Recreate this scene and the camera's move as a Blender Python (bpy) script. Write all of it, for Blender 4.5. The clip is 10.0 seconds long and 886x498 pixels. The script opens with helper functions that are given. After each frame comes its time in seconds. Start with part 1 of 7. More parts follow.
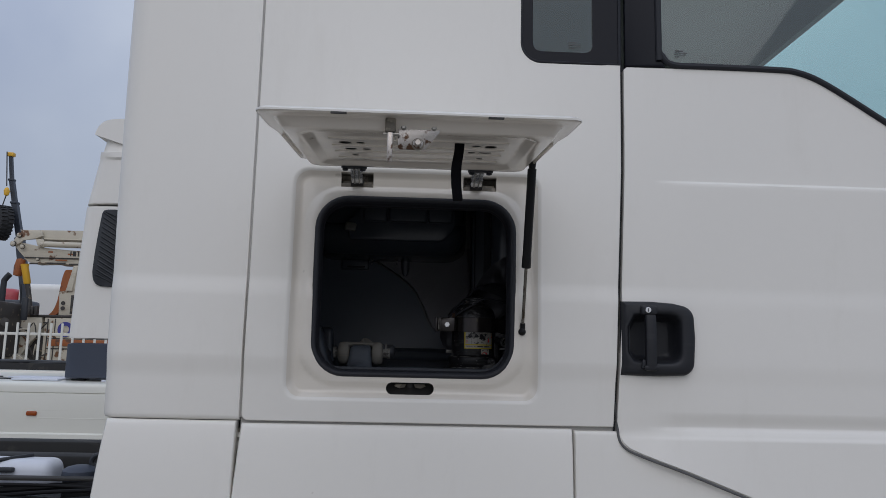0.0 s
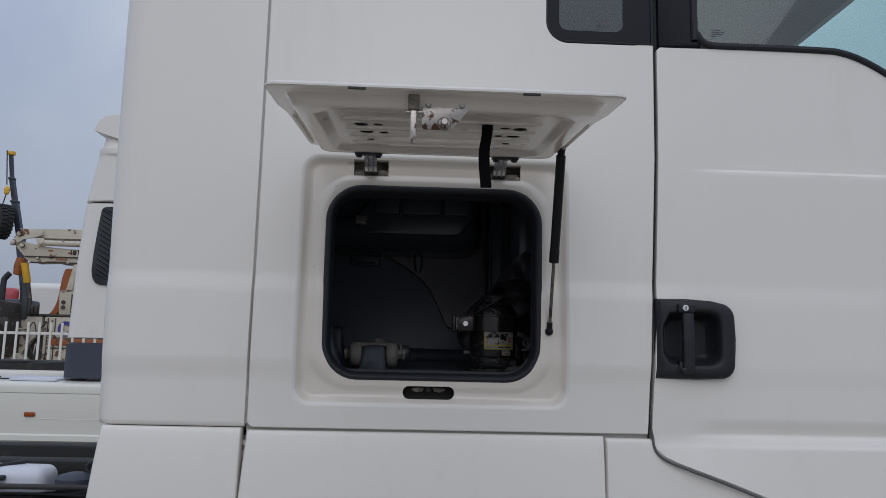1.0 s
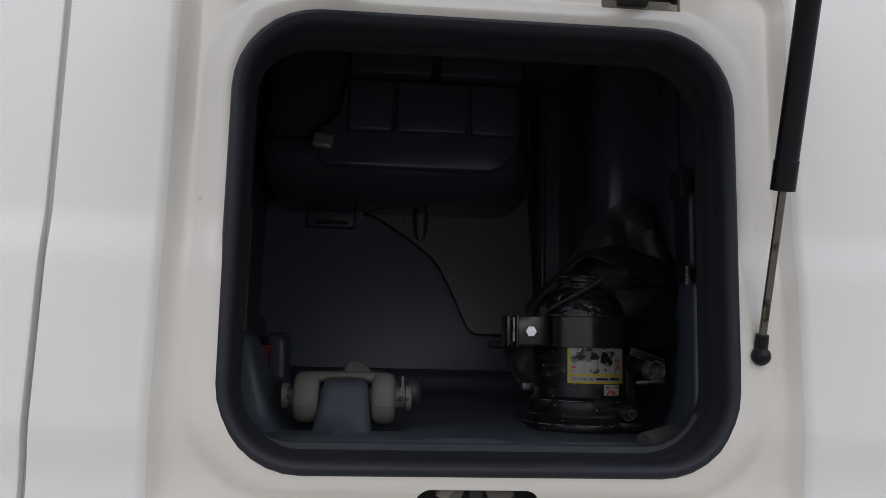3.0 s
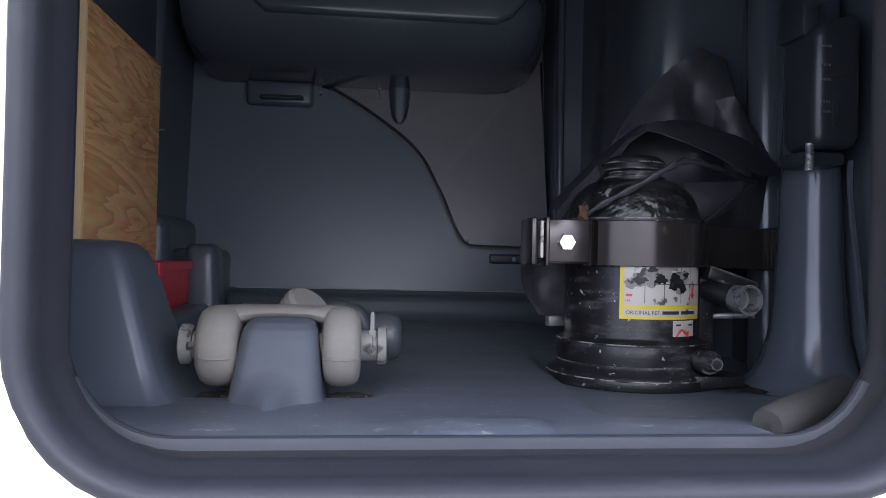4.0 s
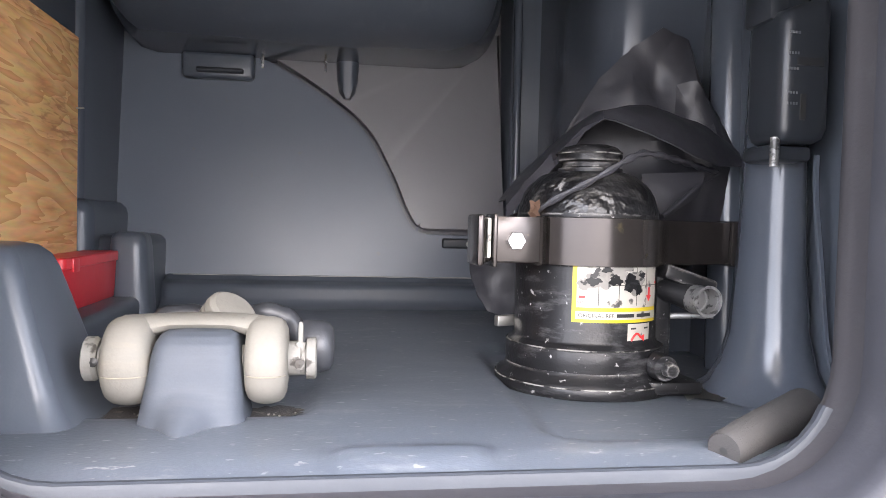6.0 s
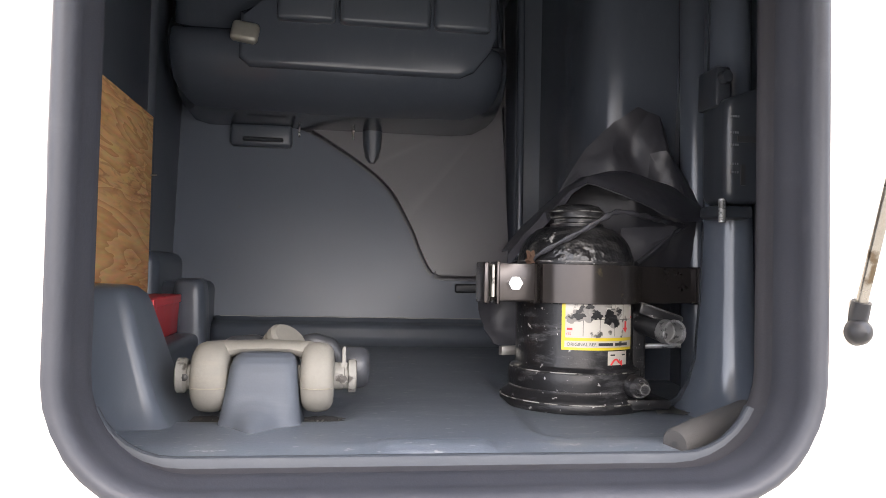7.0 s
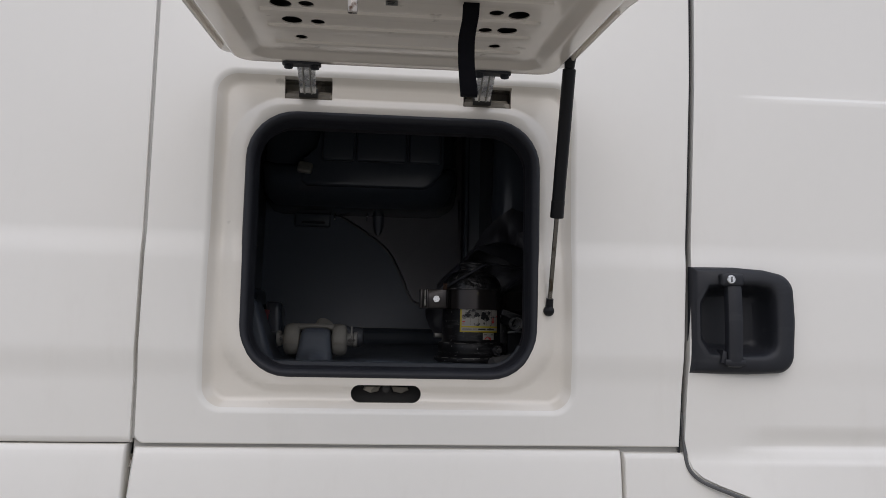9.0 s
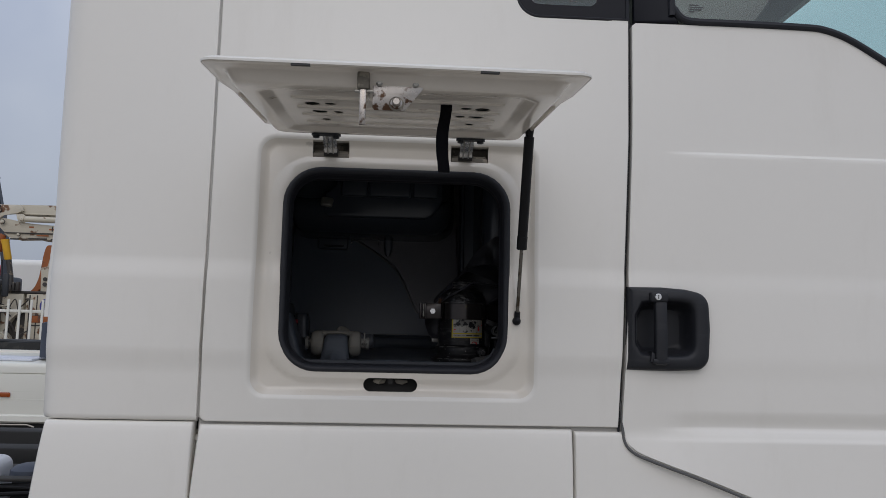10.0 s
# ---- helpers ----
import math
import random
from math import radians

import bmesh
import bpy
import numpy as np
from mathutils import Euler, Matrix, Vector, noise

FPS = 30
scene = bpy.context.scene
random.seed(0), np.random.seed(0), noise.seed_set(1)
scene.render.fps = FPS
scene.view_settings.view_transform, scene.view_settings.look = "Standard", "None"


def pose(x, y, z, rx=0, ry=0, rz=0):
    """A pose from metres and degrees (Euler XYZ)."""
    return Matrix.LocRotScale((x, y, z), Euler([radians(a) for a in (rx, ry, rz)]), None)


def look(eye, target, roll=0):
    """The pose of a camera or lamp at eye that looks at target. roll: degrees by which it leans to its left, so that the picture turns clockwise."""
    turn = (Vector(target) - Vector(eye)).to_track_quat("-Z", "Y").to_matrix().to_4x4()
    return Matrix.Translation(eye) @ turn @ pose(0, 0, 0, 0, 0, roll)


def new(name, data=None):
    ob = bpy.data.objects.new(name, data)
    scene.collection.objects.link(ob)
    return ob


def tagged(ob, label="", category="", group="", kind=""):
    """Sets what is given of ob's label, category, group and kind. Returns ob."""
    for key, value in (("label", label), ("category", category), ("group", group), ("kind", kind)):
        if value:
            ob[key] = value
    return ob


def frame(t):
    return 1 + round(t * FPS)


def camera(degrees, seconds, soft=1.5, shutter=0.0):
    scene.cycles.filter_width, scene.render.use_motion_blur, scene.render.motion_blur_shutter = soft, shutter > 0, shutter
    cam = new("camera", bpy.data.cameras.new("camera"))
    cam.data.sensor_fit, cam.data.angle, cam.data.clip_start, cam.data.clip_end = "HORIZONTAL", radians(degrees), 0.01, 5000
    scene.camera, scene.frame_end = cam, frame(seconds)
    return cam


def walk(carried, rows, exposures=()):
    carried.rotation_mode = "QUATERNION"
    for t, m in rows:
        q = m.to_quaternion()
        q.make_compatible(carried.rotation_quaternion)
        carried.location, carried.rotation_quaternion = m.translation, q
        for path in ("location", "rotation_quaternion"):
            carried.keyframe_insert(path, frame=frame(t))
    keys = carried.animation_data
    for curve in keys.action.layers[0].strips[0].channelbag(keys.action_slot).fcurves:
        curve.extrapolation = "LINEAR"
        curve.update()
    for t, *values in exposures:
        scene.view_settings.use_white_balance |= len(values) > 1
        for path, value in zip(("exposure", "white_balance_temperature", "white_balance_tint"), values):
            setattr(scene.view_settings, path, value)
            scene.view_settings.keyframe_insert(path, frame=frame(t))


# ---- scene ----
cam = camera(61.0, 10.0, soft=0.6)
PATH = [
    (0, (-0.073, -0.041, 1.568), (0.012, 1.937, 1.85), 1.3),
    (0.5, (-0.091, -0.012, 1.565), (-0.008, 1.966, 1.848), 1.3),
    (1, (-0.11, 0.085, 1.572), (-0.027, 2.063, 1.852), 1.3),
    (1.5, (-0.105, 0.305, 1.592), (-0.017, 2.284, 1.866), 1.3),
    (2, (-0.117, 0.533, 1.59), (-0.025, 2.512, 1.865), 1.2),
    (2.2, (-0.154, 0.641, 1.592), (-0.023, 2.617, 1.872), 1.2),
    (3.3, (-0.155, 1.137, 1.634), (0.006, 3.114, 1.883), 1.3),
    (3.5, (-0.149, 1.207, 1.63), (0.017, 3.187, 1.859), 1.2),
    (4, (-0.1385, 1.3345, 1.635), (0.081, 3.323, 1.659), 1.3),
    (4.5, (-0.135, 1.395, 1.635), (0.097, 3.382, 1.611), 1.2),
    (5, (-0.125, 1.408, 1.644), (0.146, 3.389, 1.611), 1.4),
    (5.5, (-0.111, 1.398, 1.646), (0.189, 3.375, 1.6), 1.4),
    (5.7, (-0.115, 1.389, 1.655), (0.203, 3.361, 1.585), 1.5),
    (6.8, (-0.115, 1.297, 1.666), (0.169, 3.277, 1.653), 1.4),
    (7, (-0.136, 1.247, 1.658), (0.141, 3.227, 1.721), 1.3),
    (7.5, (-0.145, 1.093, 1.649), (0.065, 3.08, 1.746), 1.2),
    (8, (-0.11, 0.918, 1.629), (0.091, 2.9, 1.805), 0.9),
    (8.5, (-0.085, 0.756, 1.614), (0.111, 2.736, 1.816), 1.1),
    (9, (-0.081, 0.505, 1.602), (0.084, 2.488, 1.802), 1.2),
    (9.5, (-0.084, 0.249, 1.6), (0.051, 2.233, 1.811), 1.2),
    (10, (-0.057, 0.153, 1.602), (0.06, 2.138, 1.821), 1.3),
]
EXPOSURES = [(0.0, -0.40, 6300, 10), (1.0, -0.40, 6300, 10), (2.0, -0.27, 6300, 10), (2.7, 0.1, 6500, 10), (3.5, 0.85, 6200, 12), (4.0, 2.6, 6000, 16), (4.5, 3.92, 6350, 14), (5.0, 4.5, 6800, 14), (5.5, 4.5, 6850, 14),
             (6.2, 4.25, 6950, 14), (7.0, 3.62, 7150, 13), (7.5, 1.22, 7000, 12), (8.0, 0.62, 6950, 11), (8.5, 0.36, 6850, 11), (9.0, 0.08, 6650, 11), (9.5, -0.12, 6600, 10), (10.0, -0.32, 6550, 10)]
walk(cam, [(t, look(eye, target, roll)) for t, eye, target, roll in PATH], EXPOSURES)

# ---- light ----
world = bpy.data.worlds.new("overcast_sky")
scene.world = world
world.use_nodes = True
wn, wl = world.node_tree.nodes, world.node_tree.links
wn.clear()
sky = wn.new("ShaderNodeTexSky")
sky.sky_type, sky.sun_disc = "NISHITA", False
sky.sun_elevation, sky.sun_rotation = radians(39), radians(183)
sky.dust_density, sky.air_density = 4.0, 1.0
cloud = wn.new("ShaderNodeTexNoise")
cloud.inputs["Scale"].default_value, cloud.inputs["Detail"].default_value = 2.2, 5.0
ramp = wn.new("ShaderNodeValToRGB")
ramp.color_ramp.elements[0].position, ramp.color_ramp.elements[1].position = 0.36, 0.66
ramp.color_ramp.elements[0].color = (4.9, 5.6, 7.3, 1)
ramp.color_ramp.elements[1].color = (7.2, 7.8, 9.0, 1)
mixer = wn.new("ShaderNodeMix")
mixer.data_type = "RGBA"
mixer.inputs[0].default_value = 0.8
back = wn.new("ShaderNodeBackground")
back.inputs["Strength"].default_value = 0.098
outw = wn.new("ShaderNodeOutputWorld")
wl.new(cloud.outputs["Fac"], ramp.inputs["Fac"])
wl.new(sky.outputs["Color"], mixer.inputs[6])
wl.new(ramp.outputs["Color"], mixer.inputs[7])
where = wn.new("ShaderNodeTexCoord")
height = wn.new("ShaderNodeSeparateXYZ")
dome = wn.new("ShaderNodeMapRange")
dome.inputs["To Min"].default_value, dome.inputs["To Max"].default_value = 0.72, 1.75
shade = wn.new("ShaderNodeVectorMath")
shade.operation = "SCALE"
wl.new(where.outputs["Generated"], height.inputs[0])
wl.new(height.outputs["Z"], dome.inputs["Value"])
wl.new(mixer.outputs[2], shade.inputs[0])
wl.new(dome.outputs[0], shade.inputs["Scale"])
wl.new(shade.outputs[0], back.inputs["Color"])
wl.new(back.outputs[0], outw.inputs["Surface"])

sun_data = bpy.data.lights.new("sun", "SUN")
sun_data.energy, sun_data.angle, sun_data.color = 0.45, radians(60), (1.0, 0.985, 0.98)
sun = new("sun", sun_data)
sun.matrix_world = look((-0.5, -8.2, 9.0), (0.0, 1.6, 1.2))


# ---- materials ----
def paint(name, colour, rough=0.5, metal=0.0, spread=0.12, scale=14.0, fine=220.0, bump=0.0, coat=0.0, dirt=None, dirt_at=0.62, dirt_scale=5.0, spec=0.5, stretch=(1, 1, 1), streak=None, streak_amt=0.5, streak_scale=40.0, streak_dir=(0.07, 1, 1), wrinkle=0.0, wrinkle_scale=60.0, wear=None):
    """A surface with grain at two scales, relief and, if asked, stains of another colour."""
    m = bpy.data.materials.new(name)
    m.use_nodes = True
    n, l = m.node_tree.nodes, m.node_tree.links
    b = n["Principled BSDF"]
    b.inputs["Metallic"].default_value = metal
    b.inputs["Specular IOR Level"].default_value = spec
    b.inputs["Coat Weight"].default_value = coat
    b.inputs["Coat Roughness"].default_value = 0.095
    tc = n.new("ShaderNodeTexCoord")
    mp = n.new("ShaderNodeMapping")
    mp.inputs["Scale"].default_value = stretch
    l.new(tc.outputs["Object"], mp.inputs["Vector"])

    def noise_of(sc, detail):
        t = n.new("ShaderNodeTexNoise")
        t.inputs["Scale"].default_value, t.inputs["Detail"].default_value = sc, detail
        l.new(mp.outputs[0], t.inputs["Vector"])
        return t

    wide, grain = noise_of(scale, 4.0), noise_of(fine, 3.0)
    tone = n.new("ShaderNodeMix")
    tone.data_type = "RGBA"
    tone.inputs[6].default_value = (*[c * (1 - spread) for c in colour], 1)
    tone.inputs[7].default_value = (*[min(1, c * (1 + spread)) for c in colour], 1)
    add = n.new("ShaderNodeMath")
    add.operation = "MULTIPLY_ADD"
    add.inputs[1].default_value = 0.35
    l.new(grain.outputs["Fac"], add.inputs[0])
    half = n.new("ShaderNodeMath")
    half.operation = "MULTIPLY"
    half.inputs[1].default_value = 0.65
    l.new(wide.outputs["Fac"], half.inputs[0])
    l.new(half.outputs[0], add.inputs[2])
    l.new(add.outputs[0], tone.inputs[0])
    colour_out = tone.outputs[2]
    rgh = n.new("ShaderNodeMapRange")
    rgh.inputs["To Min"].default_value, rgh.inputs["To Max"].default_value = max(0.02, rough - 0.08), min(1, rough + 0.1)
    l.new(wide.outputs["Fac"], rgh.inputs["Value"])
    rough_out = rgh.outputs[0]
    if dirt:
        spots = noise_of(dirt_scale, 8.0)
        edge = n.new("ShaderNodeMapRange")
        edge.inputs["From Min"].default_value, edge.inputs["From Max"].default_value = dirt_at, dirt_at + 0.06
        l.new(spots.outputs["Fac"], edge.inputs["Value"])
        over = n.new("ShaderNodeMix")
        over.data_type = "RGBA"
        over.inputs[7].default_value = (*dirt, 1)
        l.new(edge.outputs[0], over.inputs[0])
        l.new(colour_out, over.inputs[6])
        colour_out = over.outputs[2]
    if streak:
        sm = n.new("ShaderNodeMapping")
        sm.inputs["Scale"].default_value, sm.inputs["Rotation"].default_value = streak_dir, (0.0, 0.06, 0.12)
        l.new(tc.outputs["Object"], sm.inputs["Vector"])
        lines = n.new("ShaderNodeTexNoise")
        lines.inputs["Scale"].default_value, lines.inputs["Detail"].default_value, lines.inputs["Roughness"].default_value = streak_scale, 7.0, 0.7
        l.new(sm.outputs[0], lines.inputs["Vector"])
        cover_ = n.new("ShaderNodeMapRange")
        cover_.inputs["From Min"].default_value, cover_.inputs["From Max"].default_value, cover_.inputs["To Max"].default_value = 0.55, 0.74, streak_amt
        l.new(lines.outputs["Fac"], cover_.inputs["Value"])
        rubbed = n.new("ShaderNodeMix")
        rubbed.data_type = "RGBA"
        rubbed.inputs[7].default_value = (*streak, 1)
        l.new(cover_.outputs[0], rubbed.inputs[0])
        l.new(colour_out, rubbed.inputs[6])
        colour_out = rubbed.outputs[2]
    if wear:
        soft_edge, geo, dot = n.new("ShaderNodeBevel"), n.new("ShaderNodeNewGeometry"), n.new("ShaderNodeVectorMath")
        soft_edge.inputs["Radius"].default_value = 0.0035
        dot.operation = "DOT_PRODUCT"
        l.new(soft_edge.outputs[0], dot.inputs[0])
        l.new(geo.outputs["Normal"], dot.inputs[1])
        chip = n.new("ShaderNodeMapRange")
        chip.inputs["From Min"].default_value, chip.inputs["From Max"].default_value, chip.inputs["To Min"].default_value, chip.inputs["To Max"].default_value = 0.86, 0.985, 1.0, 0.0
        l.new(dot.outputs["Value"], chip.inputs["Value"])
        patchy = noise_of(55.0, 6.0)
        gate = n.new("ShaderNodeMapRange")
        gate.inputs["From Min"].default_value, gate.inputs["From Max"].default_value = 0.45, 0.6
        l.new(patchy.outputs["Fac"], gate.inputs["Value"])
        both = n.new("ShaderNodeMath")
        both.operation = "MULTIPLY"
        l.new(chip.outputs[0], both.inputs[0])
        l.new(gate.outputs[0], both.inputs[1])
        worn = n.new("ShaderNodeMix")
        worn.data_type = "RGBA"
        worn.inputs[7].default_value = (*wear, 1)
        l.new(both.outputs[0], worn.inputs[0])
        l.new(colour_out, worn.inputs[6])
        colour_out = worn.outputs[2]
    l.new(colour_out, b.inputs["Base Color"])
    l.new(rough_out, b.inputs["Roughness"])
    if bump:
        bp = n.new("ShaderNodeBump")
        bp.inputs["Strength"].default_value, bp.inputs["Distance"].default_value = bump, 0.001
        l.new(grain.outputs["Fac"], bp.inputs["Height"])
        l.new(bp.outputs[0], b.inputs["Normal"])
    if wrinkle:
        folds = noise_of(wrinkle_scale, 2.0)
        wp_ = n.new("ShaderNodeBump")
        wp_.inputs["Strength"].default_value, wp_.inputs["Distance"].default_value = wrinkle, 0.004
        l.new(folds.outputs["Fac"], wp_.inputs["Height"])
        if bump:
            l.new(bp.outputs[0], wp_.inputs["Normal"])
        l.new(wp_.outputs[0], b.inputs["Normal"])
        l.new(wp_.outputs[0], b.inputs["Coat Normal"])
    return m


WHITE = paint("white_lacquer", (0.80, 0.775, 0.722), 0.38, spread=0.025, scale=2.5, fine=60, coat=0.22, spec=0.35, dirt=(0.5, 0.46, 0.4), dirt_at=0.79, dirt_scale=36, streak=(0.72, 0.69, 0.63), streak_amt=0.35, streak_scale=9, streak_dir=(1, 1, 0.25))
# lid underside: darker, warmer copy of the white, ground bounce in the colour
LIDIN = paint("warm_shaded_lid_white", (0.76, 0.70, 0.62), 0.2, coat=0.5, spread=0.05, scale=18, dirt=(0.4, 0.36, 0.3), dirt_at=0.68, dirt_scale=22)
# copy of the white for the surround, its warm shade painted in
WHITE_SHADED = paint("warm_shaded_white", (0.75, 0.70, 0.62), 0.2, coat=0.5, spread=0.04, scale=18, dirt=(0.5, 0.46, 0.4), dirt_at=0.7, dirt_scale=22)
CREAM = paint("cream_paint", (0.74, 0.73, 0.66), 0.35, spread=0.04, scale=3, coat=0.2)
BLACK = paint("black_plastic", (0.019, 0.022, 0.027), 0.5, spread=0.2, scale=60, fine=900, bump=0.12)
HANDLE = paint("dark_grey_grained_plastic", (0.014, 0.015, 0.019), 0.5, spec=0.4, spread=0.15, scale=40, fine=1400, bump=0.3, streak=(0.07, 0.07, 0.075), streak_amt=0.25, streak_scale=50)
RUBBER = paint("black_rubber", (0.022, 0.023, 0.028), 0.5, spread=0.2, scale=30, fine=500, bump=0.1, spec=0.3, dirt=(0.07, 0.07, 0.07), dirt_at=0.74, dirt_scale=40, streak=(0.045, 0.045, 0.05), streak_amt=0.3, streak_scale=50, streak_dir=(0.3, 1, 1))
SEALER = paint("grey_sealing_strip", (0.42, 0.41, 0.39), 0.7, spread=0.12, scale=20)
TUB = paint("blue_grey_moulded_plastic", (0.062, 0.072, 0.088), 0.32, spread=0.16, scale=9, fine=700, bump=0.06, spec=0.42, streak=(0.095, 0.10, 0.115), streak_amt=0.25, streak_scale=60, streak_dir=(1, 1, 0.3))
TUBG = paint("glossy_blue_grey_plastic", (0.060, 0.070, 0.086), 0.19, spread=0.16, scale=9, fine=700, bump=0.03, spec=0.5, streak=(0.095, 0.10, 0.115), streak_amt=0.25, streak_scale=60, streak_dir=(1, 1, 0.3))
FLOORM = paint("scuffed_moulded_plastic", (0.080, 0.092, 0.111), 0.32, spread=0.28, scale=22, fine=500, bump=0.15, spec=0.38, dirt=(0.20, 0.205, 0.21), dirt_at=0.64, dirt_scale=190, stretch=(0.6, 1.3, 1.5), streak=(0.21, 0.215, 0.22), streak_amt=0.55, streak_scale=70, streak_dir=(0.3, 0.8, 1))
# back greys lifted above the tub's: light at the back is painted in
PANEL = paint("grey_moulded_back_panel", (0.138, 0.136, 0.143), 0.38, spread=0.1, scale=12, fine=600, bump=0.08)
BACKP = paint("lightened_back_panel", (0.100, 0.114, 0.138), 0.36, spread=0.1, scale=12, fine=600, bump=0.08, spec=0.35, dirt=(0.11, 0.115, 0.12), dirt_at=0.70, dirt_scale=60)
IVORY = paint("ivory_cast_metal", (0.175, 0.166, 0.146), 0.7, spec=0.2, spread=0.16, scale=40, fine=400, bump=0.2, dirt=(0.10, 0.085, 0.065), dirt_at=0.63, dirt_scale=30, streak=(0.25, 0.22, 0.17), streak_amt=0.45, streak_scale=45)
BROWN = paint("browned_dark_steel", (0.05, 0.036, 0.027), 0.45, metal=0.3, spread=0.3, scale=60)
# tub plastic darkened: the shade at its mouth is put into the colour
TUBDIM = paint("dimmed_blue_grey_plastic", (0.030, 0.034, 0.041), 0.5, spec=0.25, spread=0.2, scale=20, fine=500, bump=0.1, streak=(0.07, 0.073, 0.078), streak_amt=0.35, streak_scale=55, streak_dir=(0.2, 1, 1))
DUSTLINE = paint("pale_settled_dust", (0.21, 0.205, 0.195), 0.9, spread=0.35, scale=120)
STRUTM = paint("satin_black_strut", (0.008, 0.008, 0.009), 0.42, spread=0.25, scale=40, spec=0.25)
MATT = paint("matt_blue_grey_plastic", (0.064, 0.073, 0.088), 0.55, spread=0.18, scale=30, fine=700, bump=0.1, spec=0.25, streak=(0.11, 0.115, 0.125), streak_amt=0.35, streak_scale=50)
AXLEM = paint("dirty_pale_axle_metal", (0.17, 0.165, 0.15), 0.6, spread=0.25, scale=70, fine=500, bump=0.2, spec=0.3, dirt=(0.05, 0.045, 0.04), dirt_at=0.58, dirt_scale=90)
MODULEM = paint("semigloss_black_plastic", (0.021, 0.024, 0.029), 0.32, spread=0.2, scale=60, fine=900, bump=0.08)
SEAMSHADE = paint("grey_seam_shadow", (0.10, 0.10, 0.10), 0.6, spread=0.2, scale=30)
LOOPM = paint("dark_cast_grey", (0.035, 0.037, 0.042), 0.42, spread=0.2, scale=40, fine=400, bump=0.15)
EDGEDUST = paint("dust_caught_on_edges", (0.2, 0.195, 0.18), 0.8, spread=0.3, scale=120, dirt=(0.012, 0.012, 0.012), dirt_at=0.47, dirt_scale=60)
STRIPM = paint("dark_rim_plastic", (0.027, 0.026, 0.029), 0.5, spec=0.25, spread=0.15, scale=20, fine=500, bump=0.1, streak=(0.05, 0.052, 0.055), streak_amt=0.3, streak_scale=55, streak_dir=(0.2, 1, 1))
OILED = paint("oiled_dark_rod", (0.2, 0.185, 0.16), 0.25, metal=0.85, spread=0.25, scale=40, dirt=(0.08, 0.06, 0.04), dirt_at=0.6, dirt_scale=50)
IVORYD = paint("stained_ivory_seam", (0.2, 0.18, 0.14), 0.6, spread=0.2, scale=60)
GRIME = paint("brown_floor_grime", (0.045, 0.042, 0.040), 0.7, spread=0.5, scale=60, fine=500, bump=0.6, dirt=(0.13, 0.115, 0.095), dirt_at=0.58, dirt_scale=120)
GRITM = paint("pale_grit", (0.1, 0.095, 0.085), 0.8, spread=0.3, scale=200)
STEEL = paint("dull_steel", (0.38, 0.37, 0.345), 0.36, metal=0.9, spread=0.15, scale=60, dirt=(0.25, 0.2, 0.14), dirt_at=0.68, dirt_scale=50)
BRIGHT = paint("zinc_plated_steel", (0.78, 0.78, 0.77), 0.25, metal=0.85, spread=0.1, scale=90)
JACKM = paint("worn_black_enamel", (0.009, 0.009, 0.010), 0.38, spread=0.3, scale=40, fine=380, bump=0.22, coat=0.02, spec=0.3, dirt=(0.26, 0.255, 0.25), dirt_at=0.655, dirt_scale=170, streak=(0.12, 0.12, 0.125), streak_amt=0.6, streak_scale=55, streak_dir=(0.35, 0.35, 1.3), wear=(0.26, 0.25, 0.24))
JACKD = paint("wrinkled_black_enamel", (0.008, 0.008, 0.009), 0.34, spread=0.3, scale=40, fine=380, bump=0.2, coat=0.15, spec=0.45, dirt=(0.24, 0.235, 0.23), dirt_at=0.635, dirt_scale=80, streak=(0.14, 0.135, 0.13), streak_amt=0.5, streak_scale=60, wrinkle=0.8, wrinkle_scale=95, wear=(0.16, 0.155, 0.145))
STRAPM = paint("black_painted_steel_band", (0.050, 0.044, 0.042), 0.2, metal=0.6, spread=0.2, scale=25, fine=300, dirt=(0.14, 0.12, 0.07), dirt_at=0.66, dirt_scale=40)
CLOTH = paint("black_coated_nylon", (0.027, 0.027, 0.032), 0.45, spread=0.2, scale=45, fine=900, bump=0.08, spec=0.45, streak=(0.05, 0.049, 0.05), streak_amt=0.25, streak_scale=70, streak_dir=(1, 1, 0.5), wrinkle=0.7, wrinkle_scale=26)
WEB = paint("black_webbing", (0.005, 0.005, 0.007), 0.85, spec=0.12, spread=0.2, scale=300, fine=1500, bump=0.5)
RED = paint("red_plastic", (0.55, 0.03, 0.04), 0.38, spread=0.08, scale=30)
FOAM = paint("dark_grey_foam", (0.042, 0.040, 0.039), 0.85, spread=0.15, scale=60, fine=900, bump=0.4)
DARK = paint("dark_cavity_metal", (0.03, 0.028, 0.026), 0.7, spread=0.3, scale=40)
CABIN = paint("grey_cab_lining", (0.3, 0.29, 0.27), 0.8, spread=0.1, scale=8)
NAVY = paint("dark_blue_grey_plastic", (0.045, 0.055, 0.08), 0.55, spread=0.1, scale=8)
ASPHALT = paint("pale_yard_concrete", (0.26, 0.24, 0.205), 0.75, spread=0.3, scale=1.2, fine=60, bump=0.4)
DUSTY = paint("dusty_dark_primer", (0.15, 0.135, 0.11), 0.75, spread=0.35, scale=30, dirt=(0.3, 0.27, 0.22), dirt_at=0.54, dirt_scale=40)
SOCKETM = paint("scuffed_grey_tube_steel", (0.2, 0.2, 0.198), 0.45, metal=0.5, spread=0.2, scale=60, dirt=(0.05, 0.05, 0.05), dirt_at=0.55, dirt_scale=160, wear=(0.45, 0.45, 0.44))
